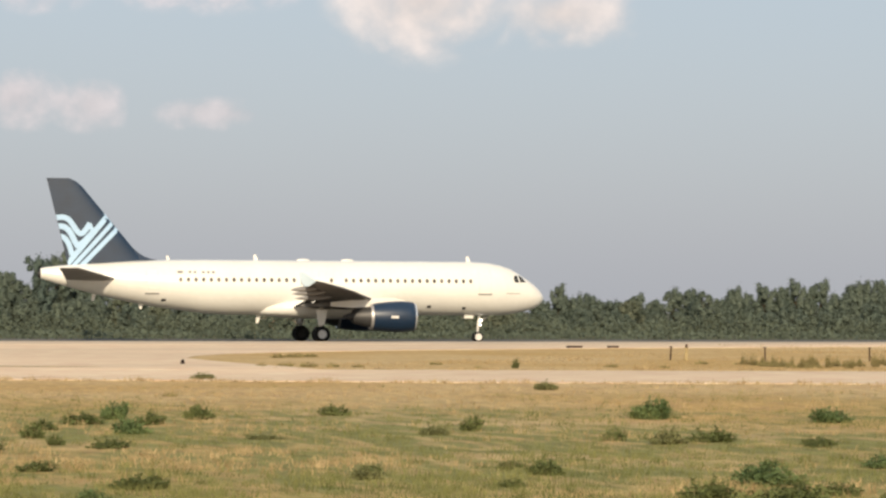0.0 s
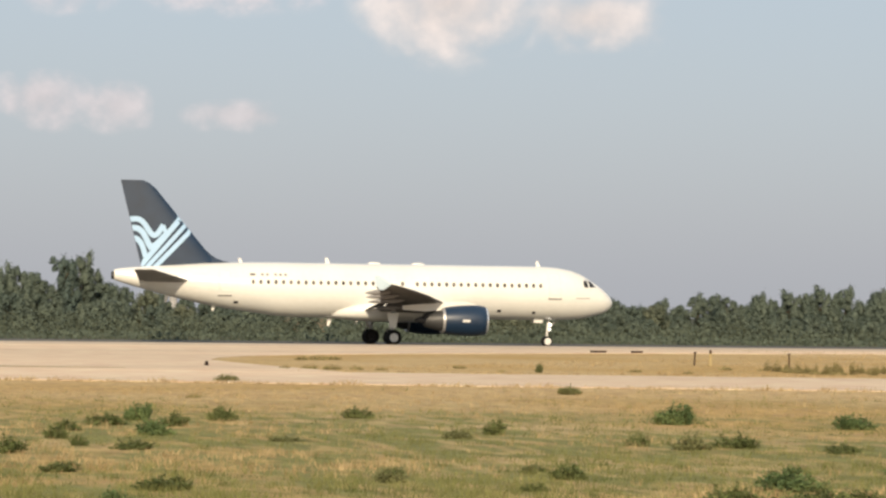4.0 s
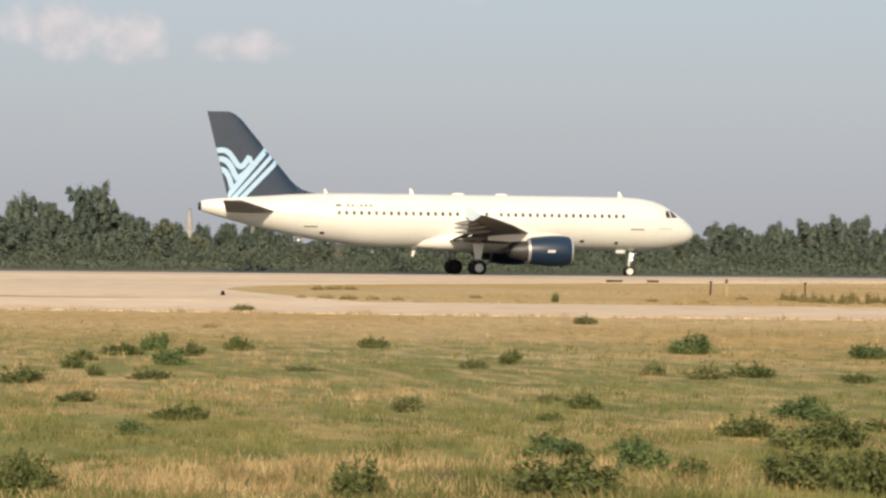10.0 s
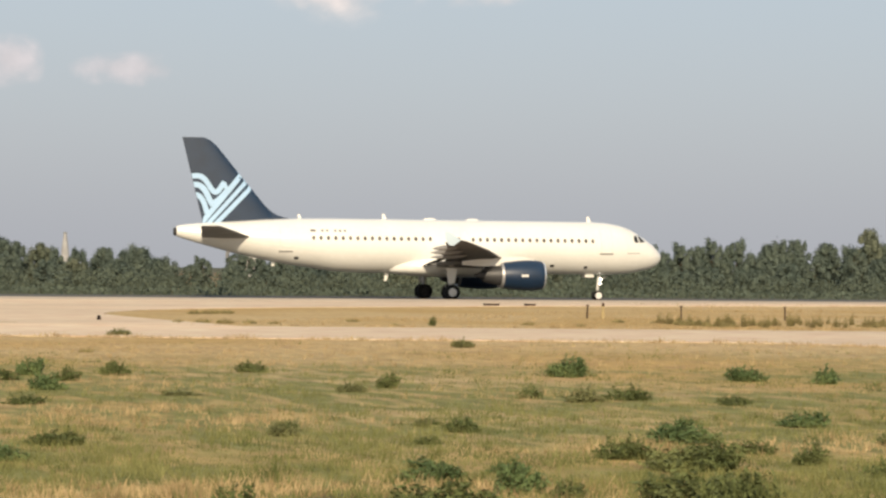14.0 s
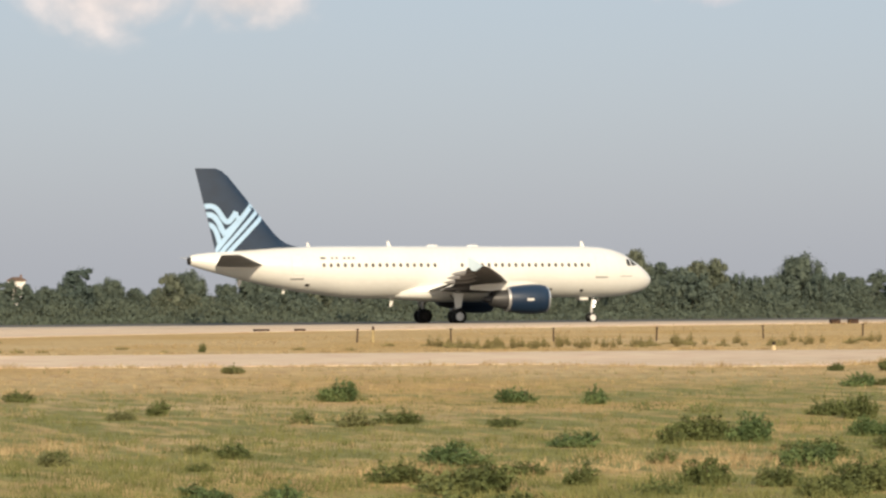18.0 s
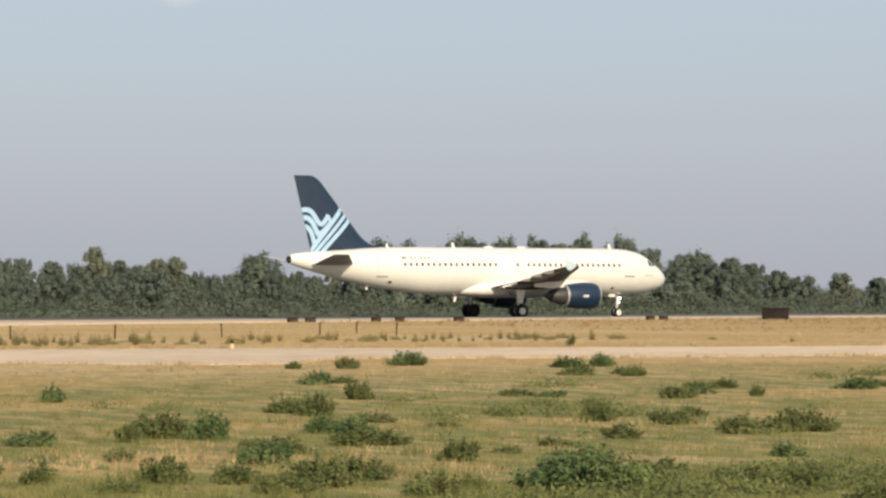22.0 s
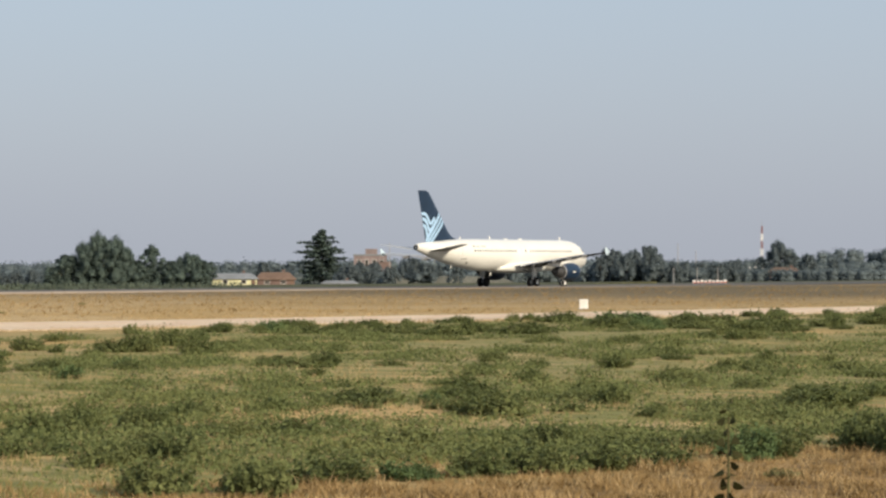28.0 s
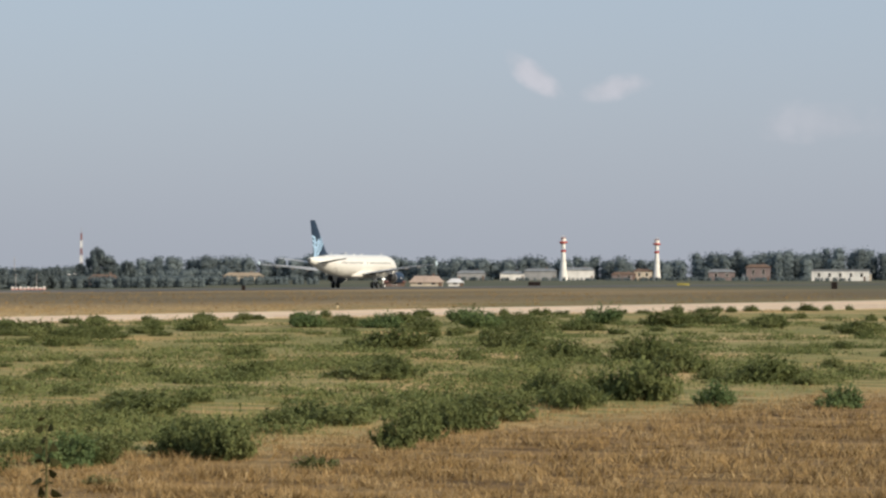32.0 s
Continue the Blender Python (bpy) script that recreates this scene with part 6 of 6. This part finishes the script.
EDGE_CORNER = ((91.4, 54.4, 1.91, 0.51, 0), (92.3, 52.6, 1.70, 0.55, 0), (108.5, 51.3, 1.44, 0.62, 0), (107.8, 47.3, 1.65, 0.61, 1), (102.0, 43.1, 1.55, 0.53, 0), (109.7, 43.8, 1.89, 0.66, 1), (107.2, 40.8, 1.83, 0.60, 0), (121.4, 42.3, 2.06, 0.77, 1), (116.0, 37.6, 1.95, 0.73, 0), (123.7, 38.2, 2.33, 0.62, 0), (115.5, 32.9, 1.68, 0.62, 0), (105.8, 26.6, 1.53, 0.57, 0), (68.7, 24.9, 1.31, 0.58, 0), (69.5, 23.2, 1.32, 0.73, 0), (77.0, 33.4, 2.01, 0.67, 0), (78.5, 30.4, 1.85, 0.67, 0))


def far_edge(x):
    """The taxiway's far edge, as a line over x."""
    for (a, p), (b, q) in zip(EDGE_FAR, EDGE_FAR[1:]):
        if a <= x <= b:
            return p + (q - p) * (x - a) / (b - a)
    return 108.0


def near_edge(x):
    """The taxiway's near edge, as a line over x."""
    for (a, p), (b, q) in zip(EDGE_NEAR, EDGE_NEAR[1:]):
        if a <= x <= b:
            return p + (q - p) * (x - a) / (b - a)
    return 90.0


def build_bushes():
    for rows in (WEST, WEST_MORE, NEAR_WEST, MIDDLE, MIDDLE_MORE, EAST, EAST_MORE, FIELD_EAST, FIELD_EAST_MORE, FIELD_NEAR, BANK, BANK_MORE, EDGE, BANK_EAST, EDGE_EAST, CORNER, EDGE_CORNER):
        for row in rows:
            bush(*row)
    # a broken line of weeds along the taxiway's edge
    line = random.Random(21)
    x = 80.0
    while x < 178:
        drift_bush(line.choice((0, 1, 0)), x, near_edge(x) - line.uniform(0.3, 3.2), line.uniform(0.6, 1.3), line.uniform(0.2, 0.42) * (1 + max(0, x - 90) / 160))
        x += line.uniform(1.2, 3.2)
    # low drifts of weeds that thicken towards the east
    r = random.Random(11)
    made = 0
    while made < 190:
        a, d = radians(r.uniform(24, 77)), r.uniform(27, 150)
        x, y = d * math.sin(a), d * math.cos(a)
        edge = min(66, near_edge(x) - 2.5)
        if y > edge or y < 16.5 - (x - 30) * 0.10:
            continue
        dense = min(1, max(0.0, (math.degrees(a) - 24) / 24))
        if noise.noise((x * 0.13, y * 0.2, 5.0)) * 0.9 + dense * 0.75 - 0.28 < r.uniform(0, 0.75):
            continue
        drift_bush(r.choice((0, 0, 1, 2)), x, y, r.uniform(0.5, 1.0), r.uniform(0.12, 0.26) * (1 + d / 150))
        made += 1
    co = np.concatenate(drifts)
    me = bpy.data.meshes.new("weed_drifts")
    me.from_pydata(co, [], np.arange(len(co)).reshape(-1, 3))
    me.materials.append(WEED)
    tagged(put("weed_drifts", me), "drifts of green weeds across dry grass", "weeds", kind="stuff")
    # low green weeds too many to count, between the bushes
    cs, ns, ss = [], [], []
    patches = 0
    while patches < 1150:
        a, d = radians(r.uniform(4, 78)), 1 / r.uniform(1 / 150, 1 / 24)
        x, y = d * math.sin(a), d * math.cos(a)
        if y > min(58 + max(0, x - 40) * 0.25, near_edge(x) - 3.5) or y < 17.5 - (x - 30) * 0.12:
            continue
        dense = min(1, max(-0.1, (math.degrees(a) - 18) / 28))
        if noise.noise((x * 0.16, y * 0.3, 9.0)) * 1.6 + dense * 0.8 - (0.60 if a > 0.8 else 0.86) < r.uniform(0, 0.6):
            continue
        patches += 1
        n = int(90 + 130 * r.random())
        w, h = r.uniform(0.12, 0.34), r.uniform(0.07, 0.17)
        if d > 58:
            w, h, n = r.uniform(0.25, 0.45), r.uniform(0.10, 0.18), int(n * 1.6)
        c = np.stack([x + rng.normal(scale=w, size=n), y + rng.normal(scale=w, size=n), np.abs(rng.normal(scale=h * 0.6, size=n))], 1)
        cs.append(c), ns.append(rng.normal(scale=0.7, size=(n, 3)) + (0, -0.2, 0.4)), ss.append(rng.uniform(0.016, 0.030, n) * (1 + d / 130))
    tagged(put("low_weeds", leaflets("low_weeds", np.concatenate(cs), np.concatenate(ns), np.concatenate(ss), WEED, long=2.2)), "low green weeds spreading through dry grass", "weeds", kind="stuff")
    # a thin mat of seedlings over the ground between them
    cs, ns, ss = [], [], []
    while len(cs) < 240:
        a, d = radians(r.uniform(47, 78)), 1 / r.uniform(1 / 130, 1 / 26)
        x, y = d * math.sin(a), d * math.cos(a)
        if y > near_edge(x) - 3 or y < 18.5 - (x - 30) * 0.12 or noise.noise((x * 0.11, y * 0.2, 3.0)) < r.uniform(-0.5, 0.2):
            continue
        n, w = 150, r.uniform(0.4, 1.0)
        cs.append(np.stack([x + rng.normal(scale=w, size=n), y + rng.normal(scale=w * 0.8, size=n), np.abs(rng.normal(scale=0.05, size=n))], 1))
        ns.append(rng.normal(scale=0.6, size=(n, 3)) + (0, -0.3, 0.6)), ss.append(rng.uniform(0.022, 0.04, n) * (1 + d / 120))
    tagged(put("seedlings", leaflets("seedlings", np.concatenate(cs), np.concatenate(ns), np.concatenate(ss), WEED, long=1.9)), "thin mat of green seedlings on dry ground", "weeds", kind="stuff")
    for i in range(150):
        dry_weed(0 if i % 3 else 1, 40 + 33 * r.random() ** 1.7, r.uniform(103, 112), r.uniform(0.4, 0.9))
    for x, y, s, k in ((28.7, 104.6, 1.1, 2), (27.2, 104.7, 0.6, 1), (24.7, 128.9, 1.4, 1), (23.8, 128.2, 1.2, 1), (25.6, 129.6, 1.2, 1), (21.1, 107.2, 1.2, 1), (22.0, 107.0, 1.0, 1), (20.3, 107.8, 1.1, 1), (22.9, 106.6, 0.8, 1), (19.5, 108.6, 0.8, 1), (27.2, 111.4, 0.9, 1), (38.8, 112.0, 1.0, 1), (10.4, 71.1, 0.7, 1), (33, 106, 0.9, 1), (34.5, 104, 0.8, 1),
                       (62.7, 93.6, 1.4, 2), (75.7, 101.7, 0.8, 1), (74.7, 94.7, 0.8, 0), (84.7, 97.6, 0.9, 1), (80.9, 89.0, 1.0, 1), (82.5, 88.6, 0.9, 1), (99.1, 99.9, 1.0, 1), (97, 110, 0.9, 0), (110, 118, 1, 0), (126, 120, 1, 1)):
        dry_weed(k, x, y, s * 0.62)
    # a leafy sapling close to the viewer
    t = thing("sapling", 12.086, 7.124, -0.02, 30, "young dark leafy sapling rising from the weeds", "plant")
    part("stem", tube_bm([(0, 0, 0), (0.03, 0.01, 0.6), (-0.01, 0, 1.05), (0.02, 0, 1.48)], [0.016, 0.013, 0.010, 0.004], 7), STEM, t)
    sap = mat("sapling_leaves", (0.038, 0.038, 0.014), 0.9, spread=0.2, island=0.3)
    for i in range(70):
        z = 0.25 + 1.25 * i / 69
        a, ln = i * 2.4, (0.115 - 0.06 * i / 69) * (1 if i % 4 else 0.65)
        p = Vector((0.015, 0, z))
        d = Vector((math.cos(a), math.sin(a), 0.25 - 0.5 * (i % 3) / 2)).normalized()
        s = d.cross(Vector((math.sin(i * 1.3), math.cos(i * 1.7), 0.5))).normalized() * ln * 0.36
        up = Vector((0, 0, ln * 0.08))
        pts = [p + d * 0.02, p + d * ln * 0.4 + s + up, p + d * ln * 0.8 + s * 0.7, p + d * ln * 1.1 - up, p + d * ln * 0.8 - s * 0.7, p + d * ln * 0.4 - s + up]
        low = [q - Vector((0, 0, 0.003)) for q in pts]
        put("leaf", mesh_of("leaf", pts + low, [(0, 1, 2, 3, 4, 5), (11, 10, 9, 8, 7, 6)] + [(j, (j + 1) % 6, (j + 1) % 6 + 6, j + 6) for j in range(6)], sap), t)


def blades(name, pts, per, height, material, label, width=1.0, lean=0.4):
    """Upright thin grass blades in tufts of uneven height."""
    pts = np.asarray(pts)
    lush = np.array([0.95 + 0.9 * noise.noise((x * 0.9, y * 0.6, 7.0)) + 0.5 * noise.noise((x * 3.1, y * 2.0, 8.0)) for x, y, _ in pts])
    pts, lush = np.repeat(pts, per, 0), np.repeat(np.clip(lush, 0.35, 2.0), per)
    n = len(pts)
    base = pts + np.concatenate([rng.normal(scale=0.05, size=(n, 2)), np.zeros((n, 1))], 1)
    a = rng.uniform(-0.9, 0.9, n)
    w = rng.uniform(0.004, 0.009, n)[:, None] * width
    u = np.stack([np.cos(a), np.sin(a), np.zeros(n)], 1) * w
    h = rng.uniform(0.45, 1.2, n) * height * lush
    tip = base + np.concatenate([rng.normal(scale=lean, size=(n, 2)) * h[:, None], h[:, None]], 1)
    verts = np.stack([base - u, base + u, tip], 1).reshape(-1, 3)
    me = bpy.data.meshes.new(name)
    me.from_pydata(verts, [], np.arange(n * 3).reshape(-1, 3))
    me.materials.append(material)
    return tagged(put(name, me), label, "grass", kind="stuff")


def build_grass():
    dry, green, brown = [], [], []
    r = random.Random(5)
    while len(dry) + len(green) + len(brown) < 80000:
        a = radians(r.uniform(3, 78))
        d = 1 / r.uniform(1 / 90, 1 / 19)
        x, y = d * math.sin(a), d * math.cos(a)
        if y > 79 - max(0, x - 30) * 0.2 - max(0, x - 110) * 0.12:
            continue
        v = noise.noise((x * 0.10, y * 0.22, 1.0)) + 0.6 * noise.noise((x * 0.4, y * 0.6, 2.0)) + min(0.42, max(-0.6, (62 - y) * 0.03)) * 0.8 + 0.2 - 0.12 * min(1, max(0, x - 16) / 26)
        if y < 19 - (x - 22) * 0.16 + r.uniform(-1.5, 1.5) and x > 10:
            (brown if r.random() < 0.75 else dry).append((x, y, -0.03))
            continue
        (green if v > r.uniform(-0.1, 0.5) else dry).append((x, y, -0.03))
    while len(brown) < 34000:
        a, d = radians(r.uniform(40, 79)), r.uniform(17, 52)
        x, y = d * math.sin(a), d * math.cos(a)
        if y < 19 - (x - 22) * 0.16 + r.uniform(-1.5, 1.0):
            (brown if r.random() < 0.8 else dry).append((x, y, -0.03))
    # dry tufts on the strip between taxiway and runway, and along the worn edges of the paving
    strip = []
    while len(strip) < 15000:
        x = r.uniform(19, 175)
        y = far_edge(x) + (175 - far_edge(x)) * r.random() ** 1.6
        if x < 60 and y > 108 + 1.25 * (x - 20):
            continue
        if noise.noise((x * 0.15, y * 0.08, 4.0)) + 0.25 > r.uniform(-0.2, 0.6):
            strip.append((x, y, gz(x, y) - 0.03))
    for _ in range(5000):
        x = r.uniform(2, 175)
        strip.append((x, near_edge(x) - r.gauss(0.25, 0.5), -0.03))
    for _ in range(3000):
        x = r.uniform(22, 175)
        strip.append((x, far_edge(x) + r.gauss(0.25, 0.4), -0.03))
    field = []
    while len(field) < 7000:
        x = r.uniform(90, 340)
        y = far_edge(x) + 3 + (174 - far_edge(x)) * r.random()
        if noise.noise((x * 0.05, y * 0.12, 6.0)) + 0.2 > r.uniform(-0.2, 0.6):
            field.append((x, y, gz(x, y) - 0.03))
    blades("strip_grass", strip, 4, 0.15, STRAW, "sparse dry tufts on the strip beside the paving", 1.8, 0.6)
    blades("brown_grass", brown, 5, 0.11, BROWN, "short withered brown grass on bare earth", 1.9, 0.8)
    blades("field_tufts", field, 4, 0.24, BROWN, "scattered dull tufts on the far field", 3.5, 0.7)
    blades("dry_grass", dry, 5, 0.13, STRAW, "short dry straw-coloured grass")
    blades("green_grass", green, 5, 0.13, GRASS, "short green grass among the straw")


# ---- clouds ----
def cloud_material(name, color, strength, seed):
    m = bpy.data.materials.new(name)
    m.use_nodes = True
    n, l = m.node_tree.nodes, m.node_tree.links
    n.remove(n["Principled BSDF"])
    co = n.new("ShaderNodeTexCoord")
    mp = n.new("ShaderNodeMapping")
    mp.inputs["Location"].default_value, mp.inputs["Scale"].default_value = (-1, -1, -1), (2, 2, 2)
    l.new(co.outputs["Generated"], mp.inputs["Vector"])
    ln = n.new("ShaderNodeVectorMath")
    ln.operation = "LENGTH"
    flat = n.new("ShaderNodeVectorMath")
    flat.operation = "MULTIPLY"
    flat.inputs[1].default_value = (1, 0, 1)
    l.new(mp.outputs["Vector"], flat.inputs[0])
    l.new(flat.outputs[0], ln.inputs[0])
    t = n.new("ShaderNodeTexNoise")
    t.inputs["Scale"].default_value, t.inputs["Detail"].default_value, t.inputs["Roughness"].default_value = 0.011 if seed < 3 else 0.018, 4, 0.48
    off = n.new("ShaderNodeMapping")
    off.inputs["Location"].default_value = (seed * 37, seed * 11, seed * 5)
    l.new(co.outputs["Object"], off.inputs["Vector"])
    l.new(off.outputs["Vector"], t.inputs["Vector"])

    def calc(op, a, b, c=None):
        x = n.new("ShaderNodeMath")
        x.operation = op
        for i, v in enumerate((a, b, c)):
            if isinstance(v, bpy.types.NodeSocket):
                l.new(v, x.inputs[i])
            elif v is not None:
                x.inputs[i].default_value = v
        return x.outputs["Value"]

    body = calc("ADD", calc("SUBTRACT", 1.0, ln.outputs["Value"]), calc("MULTIPLY", calc("SUBTRACT", t.outputs["Fac"], 0.5), 1.9))
    r = n.new("ShaderNodeMapRange")
    r.interpolation_type = "SMOOTHSTEP"
    for key, v in (("From Min", 0.0), ("From Max", 0.95), ("To Min", 0.0), ("To Max", strength)):
        r.inputs[key].default_value = v
    l.new(body, r.inputs["Value"])
    rim = n.new("ShaderNodeMapRange")
    rim.interpolation_type = "SMOOTHSTEP"
    rim.inputs["From Min"].default_value, rim.inputs["From Max"].default_value = 1.0, 0.72
    l.new(ln.outputs["Value"], rim.inputs["Value"])
    em = n.new("ShaderNodeEmission")
    em.inputs["Color"].default_value, em.inputs["Strength"].default_value = (*color, 1), 0.8
    lit = n.new("ShaderNodeMapRange")
    for key, v in (("From Min", 0.3), ("From Max", 0.7), ("To Min", 0.62), ("To Max", 0.86)):
        lit.inputs[key].default_value = v
    l.new(t.outputs["Fac"], lit.inputs["Value"])
    l.new(lit.outputs["Result"], em.inputs["Strength"])
    tr = n.new("ShaderNodeBsdfTransparent")
    mx = n.new("ShaderNodeMixShader")
    l.new(calc("MULTIPLY", r.outputs["Result"], rim.outputs["Result"]), mx.inputs["Fac"])
    l.new(tr.outputs[0], mx.inputs[1])
    l.new(em.outputs[0], mx.inputs[2])
    l.new(mx.outputs[0], n["Material Output"].inputs["Surface"])
    return m


def build_clouds():
    far = 4200.0
    for i, (az, el, w, h, strength) in enumerate(((13.4, 0.111, 2.4, 0.026, 0.95), (16.3, 0.106, 2.1, 0.016, 0.85), (5.2, 0.0745, 1.4, 0.014, 0.55), (6.7, 0.0725, 1.0, 0.012, 0.5), (9.2, 0.0700, 1.7, 0.0075, 0.45), (5.6, 0.115, 1.5, 0.012, 0.55), (8.9, 0.122, 3.1, 0.018, 0.8),
                                                  (25.5, 0.108, 1.5, 0.008, 0.6), (69.3, 0.0715, 0.9, 0.0060, 0.34), (71.0, 0.067, 0.95, 0.0056, 0.28), (75.0, 0.055, 1.8, 0.010, 0.14))):
        a = radians(az)
        hw, hh = far * radians(w), far * h
        c = Vector((far * math.sin(a), far * math.cos(a), 2.2 + far * el))
        verts, faces, nx, nz = [], [], 13, 7
        for q in range(nz):
            for p in range(nx):
                u, v = p / (nx - 1) * 2 - 1, q / (nz - 1) * 2 - 1
                verts.append((u * hw, (u * u + v * v) * hh * 0.8, v * hh))
        faces = [(q * nx + p, q * nx + p + 1, (q + 1) * nx + p + 1, (q + 1) * nx + p) for q in range(nz - 1) for p in range(nx - 1)]
        ob = put("cloud", mesh_of("cloud", verts, faces, cloud_material("cloud_vapour", (1.0, 0.87, 0.80) if i < 2 else (0.97, 0.82, 0.80), strength, i + 1), True), None, Matrix.Translation(c) @ pose(0, 0, 0, 0, 0, -az) @ pose(0, 0, 0, 0, 36 if i == 8 else -12 if i == 9 else 0, 0))
        ob.visible_shadow = False
        tagged(ob, "soft pinkish white evening cloud in hazy sky", "cloud", kind="structure")


FLY = (4.07, 9.57, 2.968)


def build_fly():
    """A small dark insect on the wing."""
    f = thing("fly", *FLY, 40, "small dark flying insect", "insect")
    skin("body", loft(turned([(-0.014, 0.001), (-0.009, 0.004), (0, 0.005), (0.009, 0.004), (0.014, 0.001)], 8)), BLACKBOX, f)
    for k in (-1, 1):
        skin("fly_wing", loft([[(-0.004, k * 0.002, 0.003), (0.003, k * 0.002, 0.003), (0.003, k * 0.002, 0.0035), (-0.004, k * 0.002, 0.0035)], [(-0.009, k * 0.011, 0.006), (-0.003, k * 0.011, 0.006), (-0.003, k * 0.011, 0.0063), (-0.009, k * 0.011, 0.0063)]]), BLACKBOX, f, "", False)
    return f


build_far_side()
fly = build_fly()
build_field_things()
build_bushes()
build_grass()
build_clouds()


# ---- what moves ----
ROLL = (
    (0, 57.76), (0.5, 58.69), (1, 59.48), (1.5, 60.04), (2, 60.36), (2.5, 60.58), (3, 60.78), (3.5, 61.00),
    (5.5, 62.16), (6, 62.52), (6.5, 62.91), (7, 63.29), (7.5, 63.73), (8, 64.17), (8.5, 64.66), (9, 65.17),
    (9.5, 65.74), (10, 66.39), (10.5, 67.08), (11, 67.74), (11.5, 68.58), (12, 69.37), (12.5, 70.28), (13, 71.28),
    (13.5, 72.37), (15.5, 78.58), (16, 80.59), (16.5, 82.89), (17, 85.50), (17.5, 88.59), (18, 92.17), (18.5, 96.34),
    (19, 101.17), (19.5, 106.72), (20, 112.99), (20.5, 120.06), (21, 127.87), (21.5, 136.41), (22, 145.68), (22.5, 155.54),
    (23, 166.18), (23.5, 177.34), (24, 189.33), (24.5, 201.85), (25, 215.20), (25.5, 229.34), (27.5, 291.83), (28, 308.08),
    (28.5, 326.21), (29, 344.88), (29.5, 363.89), (30, 383.68), (30.5, 403.92), (31, 424.47), (31.5, 445.74), (32, 467.72),
)


def motions():
    # it holds the runway's line, then drifts a little to its far side as it gathers speed
    rows = []
    for t, x in ROLL:
        drift = 3.2 * max(0.0, min(1.0, (x - 220) / 250))
        turn = 0.8 * max(0.0, min(1.0, (x - 180) / 120))
        tail = 202.8 + drift - 37 * math.sin(radians(turn))
        rows.append((t, pose(37 * math.cos(radians(turn)) + (x - 37) * tail / 202.8, 202.8 + drift, 0.047, 0, 0, turn)))
    walk(airliner, rows)
    # wheels roll with the ground they cover, up to the rate that the rows can carry
    times, places = [t for t, _ in ROLL], [x for _, x in ROLL]
    for w in wheels:
        x, y, z = w.matrix_basis.translation
        r = z + SAG
        rows, angle, kept, last = [(0.0, pose(x, y, z))], 0.0, 0.0, places[0]
        for k in range(1, 32 * FPS + 1):
            now = float(np.interp(k / FPS, times, places))
            angle += min(1.25, (now - last) / r)
            last = now
            if angle - kept > 0.6 or k == 32 * FPS:
                rows.append((k / FPS, pose(x, y, z) @ Matrix.Rotation(angle, 4, "Y")))
                kept = angle
        walk(w, rows)
    # a fly darts past
    walk(fly, [(0.0, pose(0.5, 10.0, 6.5, 0, 0, 40)), (16.5, pose(7.2, 9.0, 5.5, 0, 0, 40)), (16.8, pose(7.2, 8.4, 4.0, 0, 0, 40)), (16.9, pose(7.1, 8.2, 3.5, 0, 0, 40)), (17.0, pose(*FLY, 0, 0, 40)),
               (17.1, pose(5.2, 9.3, 3.6, 0, 0, 40)), (17.2, pose(5.0, 9.4, 4.4, 0, 0, 40)), (17.6, pose(4.0, 10.0, 5.5, 0, 0, 40)), (32.0, pose(12.0, 4.0, 6.5, 0, 0, 40))])


motions()
